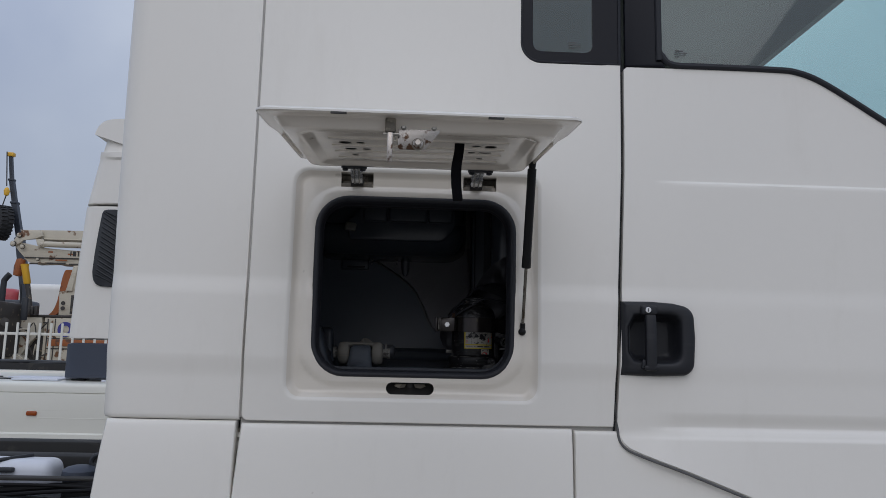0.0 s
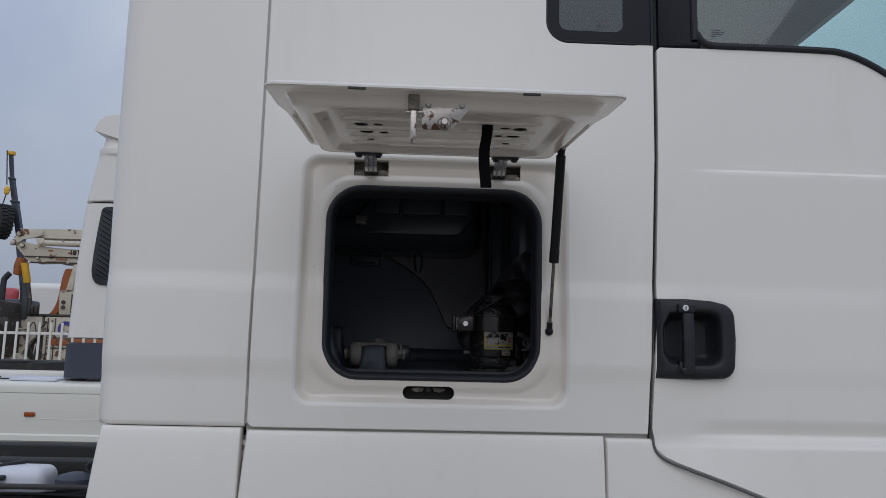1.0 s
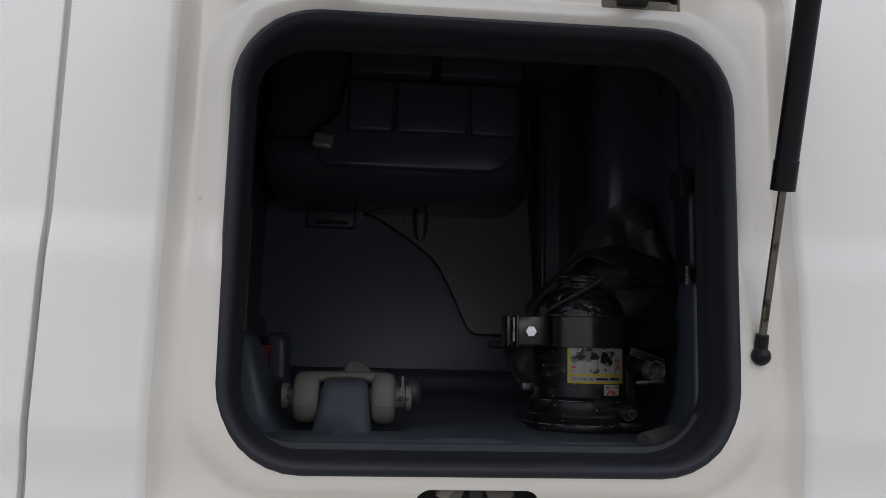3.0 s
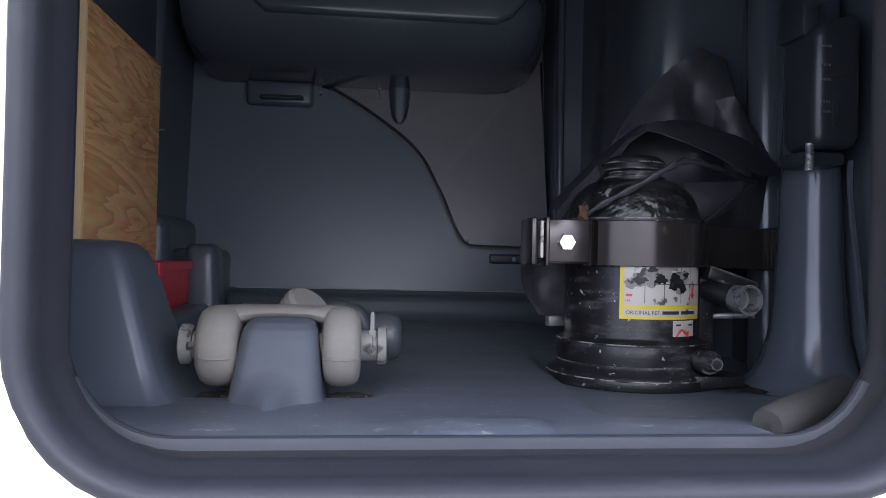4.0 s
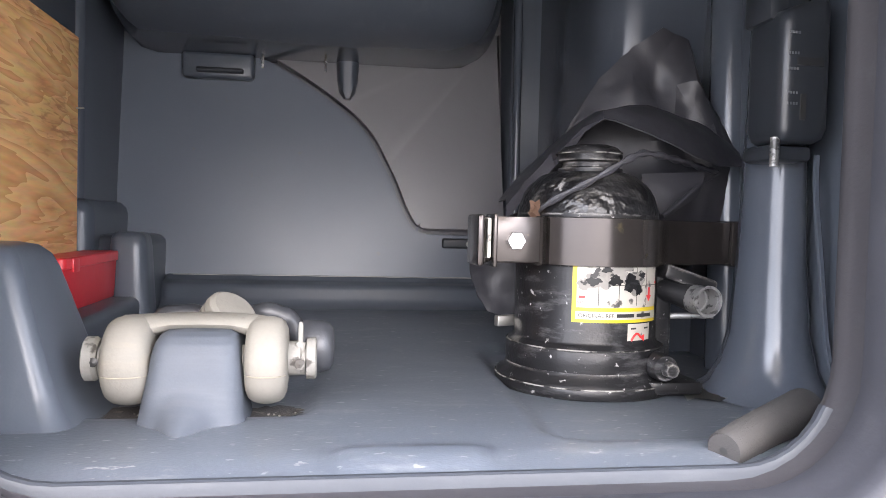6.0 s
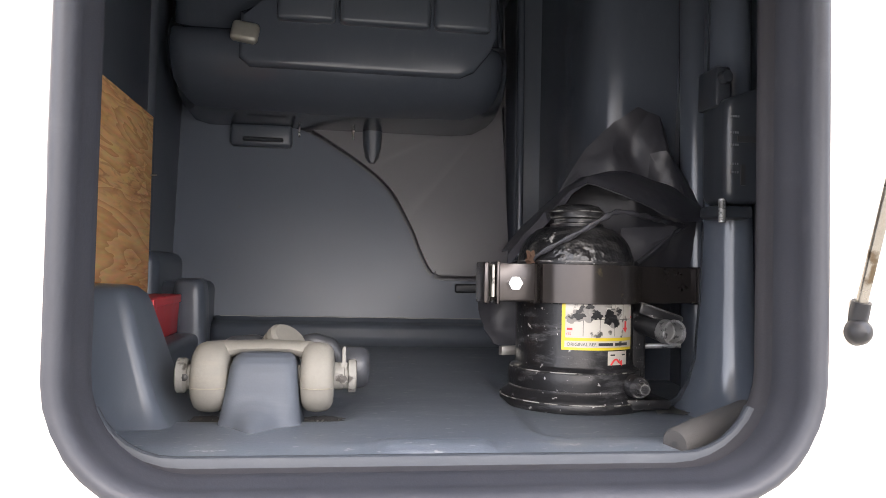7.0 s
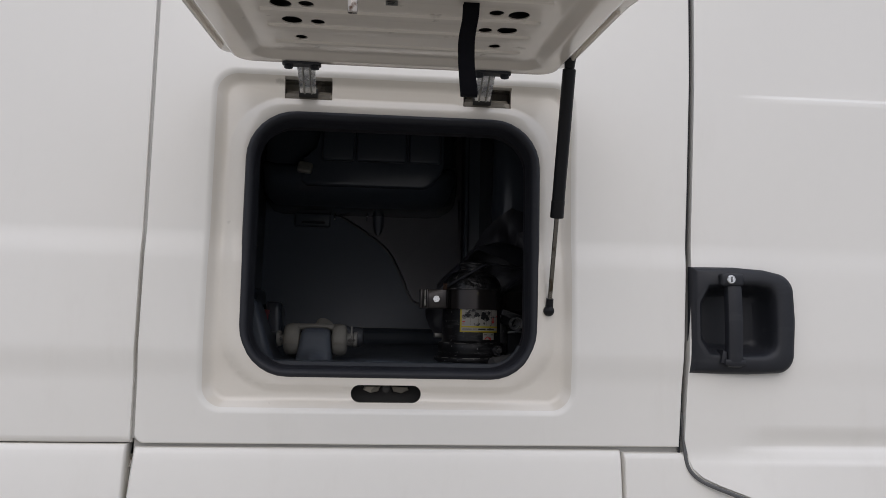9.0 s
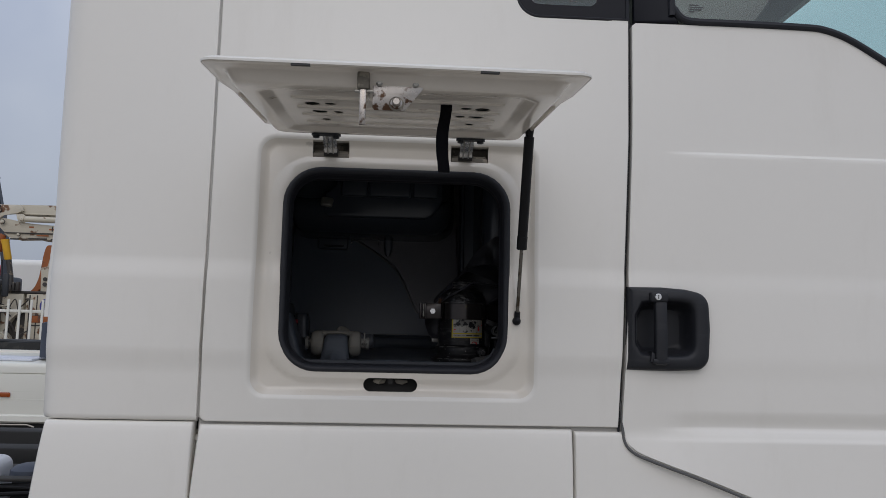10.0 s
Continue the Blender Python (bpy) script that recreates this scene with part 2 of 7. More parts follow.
STAINED = paint("stained_stainless_steel", (0.43, 0.40, 0.37), 0.27, metal=0.8, spread=0.2, scale=50, dirt=(0.09, 0.05, 0.03), dirt_at=0.54, dirt_scale=60, streak=(0.2, 0.17, 0.13), streak_amt=0.5, streak_scale=60)
# near-black: deep shade behind the cab and under the fairing is painted in
NEARBLACK = paint("near_black_underside", (0.012, 0.012, 0.012), 0.7, spread=0.4, scale=8, dirt=(0.03, 0.028, 0.025), dirt_at=0.6, dirt_scale=9)
SHEET = paint("bluish_white_film", (0.66, 0.69, 0.76), 0.3, spread=0.06, scale=6)
RIGM = paint("worn_cream_machine_paint", (0.55, 0.5, 0.4), 0.55, spread=0.15, scale=3, fine=40, dirt=(0.16, 0.075, 0.035), dirt_at=0.585, dirt_scale=4.5, streak=(0.2, 0.12, 0.06), streak_amt=0.7, streak_scale=4, streak_dir=(0.2, 1, 1))
RUST = paint("rusty_orange_steel", (0.32, 0.1, 0.03), 0.65, spread=0.3, scale=5, dirt=(0.12, 0.06, 0.04), dirt_at=0.62, dirt_scale=6)
YELLOW = paint("yellow_machine_paint", (0.75, 0.42, 0.03), 0.4, spread=0.08, scale=5)
SLATE = paint("slate_grey_boom_paint", (0.035, 0.042, 0.056), 0.45, spread=0.12, scale=4)
GREASY = paint("greasy_dark_machinery", (0.045, 0.04, 0.036), 0.5, spread=0.4, scale=6, dirt=(0.2, 0.16, 0.11), dirt_at=0.6, dirt_scale=7)
AMBER = paint("amber_lens", (0.30, 0.06, 0.006), 0.2, spread=0.15, scale=80)
HOSEM = paint("matt_black_hose_rubber", (0.007, 0.007, 0.008), 0.7, spread=0.3, scale=30, spec=0.2)
TYRE = paint("tyre_rubber", (0.02, 0.02, 0.021), 0.75, spread=0.2, scale=12)
REDCAB = paint("red_lorry_paint", (0.4, 0.05, 0.06), 0.35, spread=0.1, scale=3)
LABEL_W = paint("white_printed_film", (0.38, 0.36, 0.32), 0.4, spread=0.1, scale=60, dirt=(0.06, 0.058, 0.055), dirt_at=0.6, dirt_scale=95)
LABEL_Y = paint("yellow_printed_film", (0.5, 0.39, 0.02), 0.4, spread=0.06, scale=60)
TORN = paint("rubbed_grey_paper", (0.19, 0.18, 0.165), 0.7, spread=0.3, scale=160, dirt=(0.03, 0.03, 0.03), dirt_at=0.54, dirt_scale=170)
INK = paint("black_ink", (0.02, 0.02, 0.02), 0.5, spread=0.1, scale=60)
INK_R = paint("red_ink", (0.6, 0.03, 0.03), 0.5, spread=0.1, scale=60)
GLOSSBLACK = paint("black_glass_border", (0.010, 0.011, 0.016), 0.2, spread=0.1, scale=8, spec=0.16)
GREYTEXT = paint("grey_moulded_lettering", (0.11, 0.115, 0.12), 0.5, spread=0.1, scale=60)


def glass_of(name, colour, gloss):
    m = bpy.data.materials.new(name)
    m.use_nodes = True
    n, l = m.node_tree.nodes, m.node_tree.links
    n.clear()
    t, g, x, o = (n.new("ShaderNode" + k) for k in ("BsdfTransparent", "BsdfGlossy", "MixShader", "OutputMaterial"))
    t.inputs["Color"].default_value = (*colour, 1)
    g.inputs["Roughness"].default_value = 0.0
    x.inputs[0].default_value = gloss
    l.new(t.outputs[0], x.inputs[1])
    l.new(g.outputs[0], x.inputs[2])
    l.new(x.outputs[0], o.inputs["Surface"])
    return m


GLASS = glass_of("green_tinted_glass", (0.885, 0.975, 0.955), 0.075)
GLASS_DARK = glass_of("grey_blue_tinted_glass", (0.70, 0.82, 0.88), 0.045)


def plywood():
    m = bpy.data.materials.new("pine_plywood")
    m.use_nodes = True
    n, l = m.node_tree.nodes, m.node_tree.links
    b = n["Principled BSDF"]
    tc, mp = n.new("ShaderNodeTexCoord"), n.new("ShaderNodeMapping")
    mp.inputs["Scale"].default_value = (4, 1.5, 10)
    l.new(tc.outputs["Object"], mp.inputs["Vector"])
    warp = n.new("ShaderNodeTexNoise")
    warp.inputs["Scale"].default_value, warp.inputs["Detail"].default_value, warp.inputs["Distortion"].default_value = 1.6, 3, 1.4
    l.new(mp.outputs[0], warp.inputs["Vector"])
    rings = n.new("ShaderNodeMath")
    rings.operation = "MULTIPLY"
    rings.inputs[1].default_value = 9.0
    l.new(warp.outputs["Fac"], rings.inputs[0])
    saw = n.new("ShaderNodeMath")
    saw.operation = "FRACT"
    l.new(rings.outputs[0], saw.inputs[0])
    r = n.new("ShaderNodeValToRGB")
    r.color_ramp.elements[0].color, r.color_ramp.elements[0].position = (0.78, 0.47, 0.22, 1), 0.0
    r.color_ramp.elements[1].color, r.color_ramp.elements[1].position = (0.55, 0.26, 0.095, 1), 1.0
    e = r.color_ramp.elements.new(0.6)
    e.color = (0.70, 0.39, 0.16, 1)
    l.new(saw.outputs[0], r.inputs["Fac"])
    fibre = n.new("ShaderNodeTexNoise")
    fibre.inputs["Scale"].default_value, fibre.inputs["Detail"].default_value = 22, 7
    l.new(mp.outputs[0], fibre.inputs["Vector"])
    mx = n.new("ShaderNodeMix")
    mx.data_type, mx.blend_type = "RGBA", "MULTIPLY"
    mx.inputs[0].default_value = 0.8
    l.new(r.outputs[0], mx.inputs[6])
    l.new(fibre.outputs["Color"], mx.inputs[7])
    br = n.new("ShaderNodeMix")
    br.data_type = "RGBA"
    br.inputs[0].default_value = 0.4
    l.new(mx.outputs[2], br.inputs[6])
    l.new(r.outputs[0], br.inputs[7])
    fm = n.new("ShaderNodeMapping")
    fm.inputs["Scale"].default_value = (60, 30, 190)
    l.new(tc.outputs["Object"], fm.inputs["Vector"])
    flecks = n.new("ShaderNodeTexNoise")
    flecks.inputs["Scale"].default_value, flecks.inputs["Detail"].default_value, flecks.inputs["Distortion"].default_value = 1.0, 5, 0.8
    l.new(fm.outputs[0], flecks.inputs["Vector"])
    zone = n.new("ShaderNodeMapRange")
    zone.inputs["From Min"].default_value, zone.inputs["From Max"].default_value = 0.42, 0.62
    l.new(warp.outputs["Fac"], zone.inputs["Value"])
    fleck_edge = n.new("ShaderNodeMapRange")
    fleck_edge.inputs["From Min"].default_value, fleck_edge.inputs["From Max"].default_value, fleck_edge.inputs["To Max"].default_value = 0.50, 0.62, 0.75
    l.new(flecks.outputs["Fac"], fleck_edge.inputs["Value"])
    amount = n.new("ShaderNodeMath")
    amount.operation = "MULTIPLY"
    l.new(zone.outputs[0], amount.inputs[0])
    l.new(fleck_edge.outputs[0], amount.inputs[1])
    dark = n.new("ShaderNodeMix")
    dark.data_type = "RGBA"
    dark.inputs[7].default_value = (0.27, 0.12, 0.045, 1)
    l.new(amount.outputs[0], dark.inputs[0])
    l.new(br.outputs[2], dark.inputs[6])
    l.new(dark.outputs[2], b.inputs["Base Color"])
    b.inputs["Roughness"].default_value = 0.65
    bp = n.new("ShaderNodeBump")
    bp.inputs["Strength"].default_value, bp.inputs["Distance"].default_value = 0.4, 0.001
    l.new(fibre.outputs["Fac"], bp.inputs["Height"])
    l.new(bp.outputs[0], b.inputs["Normal"])
    return m


PLY = plywood()
PLYEDGE = paint("plywood_edge", (0.6, 0.42, 0.22), 0.7, spread=0.25, scale=10, fine=200, stretch=(90, 3, 3))


# ---- shape helpers ----
def thing(name, base, label, category, group="", kind=""):
    ob = new(name)
    ob.location = base
    return tagged(ob, label, category, group, kind)


def part(name, bm, material, parent=None, label="", sharp=35):
    """One bmesh, in world metres, as one mesh object under a thing or under a part."""
    bmesh.ops.recalc_face_normals(bm, faces=bm.faces)
    me = bpy.data.meshes.new(name)
    bm.to_mesh(me)
    bm.free()
    me.materials.append(material)
    me.polygons.foreach_set("use_smooth", [True] * len(me.polygons))
    me.set_sharp_from_angle(angle=radians(sharp))
    ob = new(name, me)
    if parent is not None:
        ob.parent = parent
        if parent.type == "EMPTY":
            ob.matrix_parent_inverse = Matrix.Translation(-parent.location)
    if material in (WHITE, PANEL, BACKP, LIDIN):
        even = ob.modifiers.new("even_normals", "WEIGHTED_NORMAL")
        even.keep_sharp = True
    if label:
        ob["label"] = label
    return ob


def single(name, bm, material, label, category, group="", kind="", sharp=35):
    return tagged(part(name, bm, material, None, "", sharp), label, category, group, kind)


def rrect(cx, cz, w, h, r, k=8, m=8):
    """Points (x, z) round a rectangle with rounded corners; each corner k steps, each side m steps."""
    r = max(r, 1e-4)
    cs = [(cx + w / 2 - r, cz + h / 2 - r, 0), (cx - w / 2 + r, cz + h / 2 - r, 90), (cx - w / 2 + r, cz - h / 2 + r, 180), (cx + w / 2 - r, cz - h / 2 + r, 270)]
    arcs = [[(x + r * math.cos(radians(a + 90 * i / k)), z + r * math.sin(radians(a + 90 * i / k))) for i in range(k + 1)] for x, z, a in cs]
    pts = []
    for i, arc in enumerate(arcs):
        pts += arc
        p, q = arc[-1], arcs[(i + 1) % 4][0]
        pts += [(p[0] + (q[0] - p[0]) * j / m, p[1] + (q[1] - p[1]) * j / m) for j in range(1, m)]
    return pts


def at_y(pts, y):
    return [Vector((x, y, z)) for x, z in pts]


def loft(bm, loops, cap0=False, cap1=False, ring=True):
    rows = [[bm.verts.new(p) for p in lp] for lp in loops]
    n = len(rows[0])
    for a, b in zip(rows, rows[1:]):
        for i in range(n if ring else n - 1):
            j = (i + 1) % n
            bm.faces.new((a[i], a[j], b[j], b[i]))
    if cap0:
        bm.faces.new(rows[0][::-1])
    if cap1:
        bm.faces.new(rows[-1])
    return bm


def box(bm, lo, hi, bevel=0.0, seg=2, m=None):
    r = bmesh.ops.create_cube(bm, size=1)
    vs = r["verts"]
    for v in vs:
        v.co = Vector([lo[i] + (hi[i] - lo[i]) * (v.co[i] + 0.5) for i in range(3)])
    if bevel:
        es = list({e for v in vs for e in v.link_edges})
        g = bmesh.ops.bevel(bm, geom=es, offset=bevel, segments=seg, affect="EDGES", profile=0.5)
        vs = list({v for f in g["faces"] for v in f.verts} | {v for v in vs if v.is_valid})
    if m is not None:
        bmesh.ops.transform(bm, matrix=m, verts=vs)
    return bm


def boxed(lo, hi, bevel=0.0, seg=2, m=None):
    return box(bmesh.new(), lo, hi, bevel, seg, m)


def tube(bm, pts, r, n=12, cap=True):
    """A round bar along points; r is one radius or one for each point."""
    pts = [Vector(p) for p in pts]
    rs = r if isinstance(r, (list, tuple)) else [r] * len(pts)
    d = (pts[1] - pts[0]).normalized()
    u = d.orthogonal().normalized()
    loops = []
    for i, p in enumerate(pts):
        t = (pts[min(i + 1, len(pts) - 1)] - pts[max(i - 1, 0)]).normalized()
        u = (u - t * u.dot(t)).normalized()
        w = t.cross(u)
        loops.append([p + (u * math.cos(2 * math.pi * k / n) + w * math.sin(2 * math.pi * k / n)) * rs[i] for k in range(n)])
    return loft(bm, loops, cap, cap)


def tubed(pts, r, n=12, cap=True):
    return tube(bmesh.new(), pts, r, n, cap)


def lathe(bm, profile, base, n=40, turn=None, cap=True):
    """A turned body: profile (radius, height) round the vertical axis at base, or tipped by turn."""
    m = Matrix.Translation(base) @ (turn.to_4x4() if turn else Matrix())
    loops = [[m @ Vector((r * math.cos(2 * math.pi * k / n), r * math.sin(2 * math.pi * k / n), h)) for k in range(n)] for r, h in profile]
    return loft(bm, loops, cap, cap)


def lathed(profile, base, n=40, turn=None, cap=True):
    return lathe(bmesh.new(), profile, base, n, turn, cap)


def prism(bm, pts, y0, y1):
    """A plate cut to the outline pts (x, z), from y0 to y1."""
    return loft(bm, [at_y(pts, y0), at_y(pts, y1)], True, True)


def prismed(pts, y0, y1, bevel=0.0, seg=2):
    bm = prism(bmesh.new(), pts, y0, y1)
    if bevel:
        es = [e for e in bm.edges if abs(e.verts[0].co.y - e.verts[1].co.y) < 1e-6 and abs(e.verts[0].co.y - y0) < 1e-6]
        bmesh.ops.bevel(bm, geom=es, offset=bevel, segments=seg, affect="EDGES", profile=0.5)
    return bm


def smooth_line(pts, steps=6):
    """Points along a soft curve through pts."""
    p = [Vector(q) for q in pts]
    res = []
    for i in range(len(p) - 1):
        a, b, c, d = p[max(i - 1, 0)], p[i], p[i + 1], p[min(i + 2, len(p) - 1)]
        for k in range(steps):
            t = k / steps
            res.append(0.5 * ((2 * b) + (c - a) * t + (2 * a - 5 * b + 4 * c - d) * t * t + (3 * b - a - 3 * c + d) * t ** 3))
    return res + [p[-1]]


def cut(bm, cutters):
    """The body bm with the bodies in cutters taken away."""
    bmesh.ops.recalc_face_normals(bm, faces=bm.faces)
    me = bpy.data.meshes.new("blank")
    bm.to_mesh(me)
    bm.free()
    ob = new("blank", me)
    extra = []
    for c in cutters:
        bmesh.ops.recalc_face_normals(c, faces=c.faces)
        cm = bpy.data.meshes.new("cutter")
        c.to_mesh(cm)
        c.free()
        co = new("cutter", cm)
        extra.append(co)
        mod = ob.modifiers.new("cut", "BOOLEAN")
        mod.operation, mod.object, mod.solver = "DIFFERENCE", co, "EXACT"
    res = bmesh.new()
    ev = ob.evaluated_get(bpy.context.evaluated_depsgraph_get())
    em = ev.to_mesh()
    res.from_mesh(em)
    ev.to_mesh_clear()
    for o in (ob, *extra):
        d = o.data
        bpy.data.objects.remove(o)
        bpy.data.meshes.remove(d)
    return res


def slices(bm, zs):
    """Cut a mesh by level planes, so that it can be bent."""
    for z in zs:
        bmesh.ops.bisect_plane(bm, geom=bm.verts[:] + bm.edges[:] + bm.faces[:], plane_co=(0, 0, z), plane_no=(0, 0, 1))
    return bm

# ---- ground ----
single("ground", boxed((-400, -300, -0.3), (400, 900, 0.0)), ASPHALT, "wide pale concrete lorry yard", "ground", kind="structure")

# ---- the lorry: painted side ----
SKIN = 1.675
truck = thing("truck_cab", (0.4, 2.9, 0.0), "white lorry cab with an open side locker on the yard", "truck")


def soft(t):
    """A smooth step from 0 to 1."""
    t = min(1.0, max(0.0, t))
    return t * t * (3 - 2 * t)


def belt(z):
    """How far the side stands out of its plane at height z."""
    def ease(hi, lo):
        return soft((hi - z) / (hi - lo))

    slope = 0.0036 * min(1.0, max(0.0, (1.70 - z) / 0.14))
    return -0.0056 * ease(1.742, 1.692) - slope + 0.0056 * ease(1.564, 1.508) + 0.003 * max(0.0, 1.508 - z) / 0.1


BELT_CUTS = (1.742, 1.735, 1.728, 1.721, 1.714, 1.707, 1.700, 1.692, 1.66, 1.61, 1.564, 1.556, 1.548, 1.540, 1.532, 1.524, 1.516, 1.508)


def bend(bm):
    slices(bm, BELT_CUTS)
    for v in bm.verts:
        v.co.y += belt(v.co.z)
    return bm


def door_line(z):
    """The seam between the cab side and the door."""
    return 0.398 + 0.026 * min(1.0, max(0.0, (z - 1.41) / 0.62)) ** 0.8


# locker panel with its pressed recess and the opening
edge = rrect(-0.0145, 2.209, 0.845, 1.582, 0.014)
edge = [(door_line(z) - 0.0042 if x > 0.38 else x, z) for x, z in edge]


def inset(pts, d):
    cx, cz = -0.0145, 2.209
    return [(x + (d if x < cx else -d), z + (d if z < cz else -d)) for x, z in pts]


REC = (-0.0606, 1.7305)
OPEN = (-0.063, 1.726)


def rec(d, r):
    return rrect(*REC, 0.5775 - 2 * d, 0.530 - 2 * d, r)


def opening(d, r):
    return rrect(*OPEN, 0.452 + 2 * d, 0.396 + 2 * d, r)


loops = [at_y(edge, SKIN + 0.022), at_y(edge, SKIN + 0.0025), at_y(inset(edge, 0.0008), SKIN + 0.0008), at_y(inset(edge, 0.0025), SKIN),
         at_y(rec(-0.003, 0.038), SKIN), at_y(rec(0.0, 0.036), SKIN + 0.0005), at_y(rec(0.0030, 0.034), SKIN + 0.0018), at_y(rec(0.0062, 0.032), SKIN + 0.0045), at_y(rec(0.0100, 0.030), SKIN + 0.0090), at_y(rec(0.0140, 0.028), SKIN + 0.0132), at_y(rec(0.0175, 0.026), SKIN + 0.0156),
         at_y(rec(0.0215, 0.025), SKIN + 0.0165), at_y(opening(0.036, 0.090), SKIN + 0.0168), at_y(opening(0.031, 0.087), SKIN + 0.0160), at_y(opening(0.024, 0.083), SKIN + 0.0118), at_y(opening(0.016, 0.078), SKIN + 0.0105),
         at_y(opening(0.006, 0.070), SKIN + 0.011), at_y(opening(0.0, 0.066), SKIN + 0.013), at_y(opening(0.0, 0.066), SKIN + 0.03)]
inner = [at_y(opening(0.003, 0.068), SKIN + 0.03), at_y(opening(0.05, 0.09), SKIN + 0.022), at_y(rec(-0.01, 0.05), SKIN + 0.022), at_y(inset(edge, 0.003), SKIN + 0.022)]
side = loft(bmesh.new(), loops + inner)
bmesh.ops.bridge_loops(side, edges=[e for e in side.edges if e.is_boundary]) if any(e.is_boundary for e in side.edges) else None
slot_shape = rrect(-0.0665, 1.4935, 0.108, 0.027, 0.0132, 8, 3)
hinge_holes = [rrect(-0.203, 1.972, 0.075, 0.033, 0.001, 2, 2), rrect(0.085, 1.971, 0.078, 0.032, 0.001, 2, 2)]
win_hole = [(x, z) for x, z in rrect(0.30, 2.586, 0.246, 0.63, 0.05)]
win_hole = [(0.60 if x > 0.40 else x, z) for x, z in win_hole]
cutters = [prism(bmesh.new(), s, SKIN - 0.05, SKIN + 0.06) for s in (slot_shape, *hinge_holes, win_hole)]
side = cut(side, cutters)
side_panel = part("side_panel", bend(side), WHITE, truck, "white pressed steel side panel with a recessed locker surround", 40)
# the pressed surround gets a darker, warmer white: shade and ground bounce as colour
side_panel.data.materials.append(WHITE_SHADED)
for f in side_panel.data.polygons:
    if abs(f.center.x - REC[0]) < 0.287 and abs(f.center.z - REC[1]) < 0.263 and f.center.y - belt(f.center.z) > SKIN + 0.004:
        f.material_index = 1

# latch pocket below the opening, and the striker in it
pocket = loft(bmesh.new(), [at_y(rrect(-0.0665, 1.4935, 0.112, 0.031, 0.015, 8, 3), SKIN + 0.023), at_y(rrect(-0.0665, 1.4935, 0.112, 0.031, 0.015, 8, 3), SKIN + 0.05)], False, True)
pocket_ob = part("latch_pocket", pocket, DARK, truck, "dark latch pocket")
for sx in (-1, 1):
    jaw = [(-0.0665 + sx * a, b) for a, b in ((0.008, 1.504), (0.034, 1.503), (0.036, 1.498), (0.024, 1.493), (0.012, 1.4955))]
    part("striker_jaw", prismed(jaw, SKIN + 0.030, SKIN + 0.037, 0.002), DUSTY, pocket_ob, "worn steel striker jaw")
part("striker_bolt", lathed([(0.0, -0.004), (0.006, -0.004), (0.006, 0.004), (0.0, 0.004)], (-0.0665, SKIN + 0.03, 1.5005), 14, Matrix.Rotation(radians(90), 3, "X"), False), DARK, pocket_ob)
for hx, hz in ((-0.203, 1.972), (0.085, 1.971)):
    hp = loft(bmesh.new(), [at_y(rrect(hx, hz, 0.082, 0.038, 0.001, 2, 2), SKIN + 0.023), at_y(rrect(hx, hz, 0.082, 0.038, 0.001, 2, 2), SKIN + 0.055)], False, True)
    hpo = part("hinge_pocket", hp, DUSTY, truck, "dark hinge pocket with dust")
    part("hinge_base", boxed((hx - 0.036, SKIN + 0.030, hz - 0.0195), (hx + 0.036, SKIN + 0.036, hz + 0.001), 0.002), DUSTY, hpo, "dusty steel hinge base")
    part("pocket_sill", boxed((hx - 0.038, SKIN + 0.019, hz - 0.0185), (hx + 0.038, SKIN + 0.045, hz - 0.0065), 0.002), DUSTY, hpo, "dusty pocket sill")

# rear corner of the cab
plan = [(-0.4418, SKIN + 0.03), (-0.4418, SKIN + 0.003), (-0.4426, SKIN + 0.001), (-0.4450, SKIN), (-0.56, SKIN), (-0.66, SKIN + 0.001)]
plan += [(-0.695 - 0.058 * math.sin(radians(a)), SKIN + 0.061 - 0.058 * math.cos(radians(a))) for a in range(0, 91, 10)]
plan += [(-0.753, 2.6), (-0.753, 4.1), (-0.73, 4.1), (-0.73, 1.75), (-0.70, 1.72), (-0.66, SKIN + 0.03)]


def corner_row(z, d=0.0):
    lean = -0.012 * min(1.0, max(0.0, (z - 1.42) / 0.6))
    return [Vector((x + (lean if x < -0.6 else 0), y + d, z)) for x, y in plan]


rows = [corner_row(1.418, 0.012), corner_row(1.419, 0.006), corner_row(1.423, 0.002), corner_row(1.43, 0.0)]
rows += [corner_row(z) for z in BELT_CUTS[::-1] + (1.9, 2.3, 2.7, 3.25)]
corner = loft(bmesh.new(), rows, True, True)
for v in corner.verts:
    if v.co.y < 1.72:
        v.co.y += belt(v.co.z) if v.co.z > 1.45 else -0.0035
part("rear_corner_panel", corner, WHITE, truck, "white rounded rear corner panel", 40)
part("seam_strip", boxed((-0.452, SKIN + 0.0045, 1.425), (-0.433, SKIN + 0.02, 3.2)), SEALER, truck, "grey sealer in the panel seam")
part("door_gap", boxed((0.385, SKIN + 0.016, 1.38), (0.44, SKIN + 0.028, 2.275)), BLACK, truck, "black gap beside the door")
gap_rubber = smooth_line([(door_line(z) - 0.0022, SKIN + 0.007, z) for z in (1.375, 1.45, 1.55, 1.7, 1.9, 2.1, 2.3, 2.9)], 4)
part("seam_rubber", tubed(gap_rubber, 0.0022, 8), RUBBER, truck, "grey rubber lip of the door seam")
part("lower_gap", boxed((-0.44, SKIN + 0.012, 1.395), (0.41, SKIN + 0.03, 1.43)), SEALER, truck, "grey sealer under the side panel")


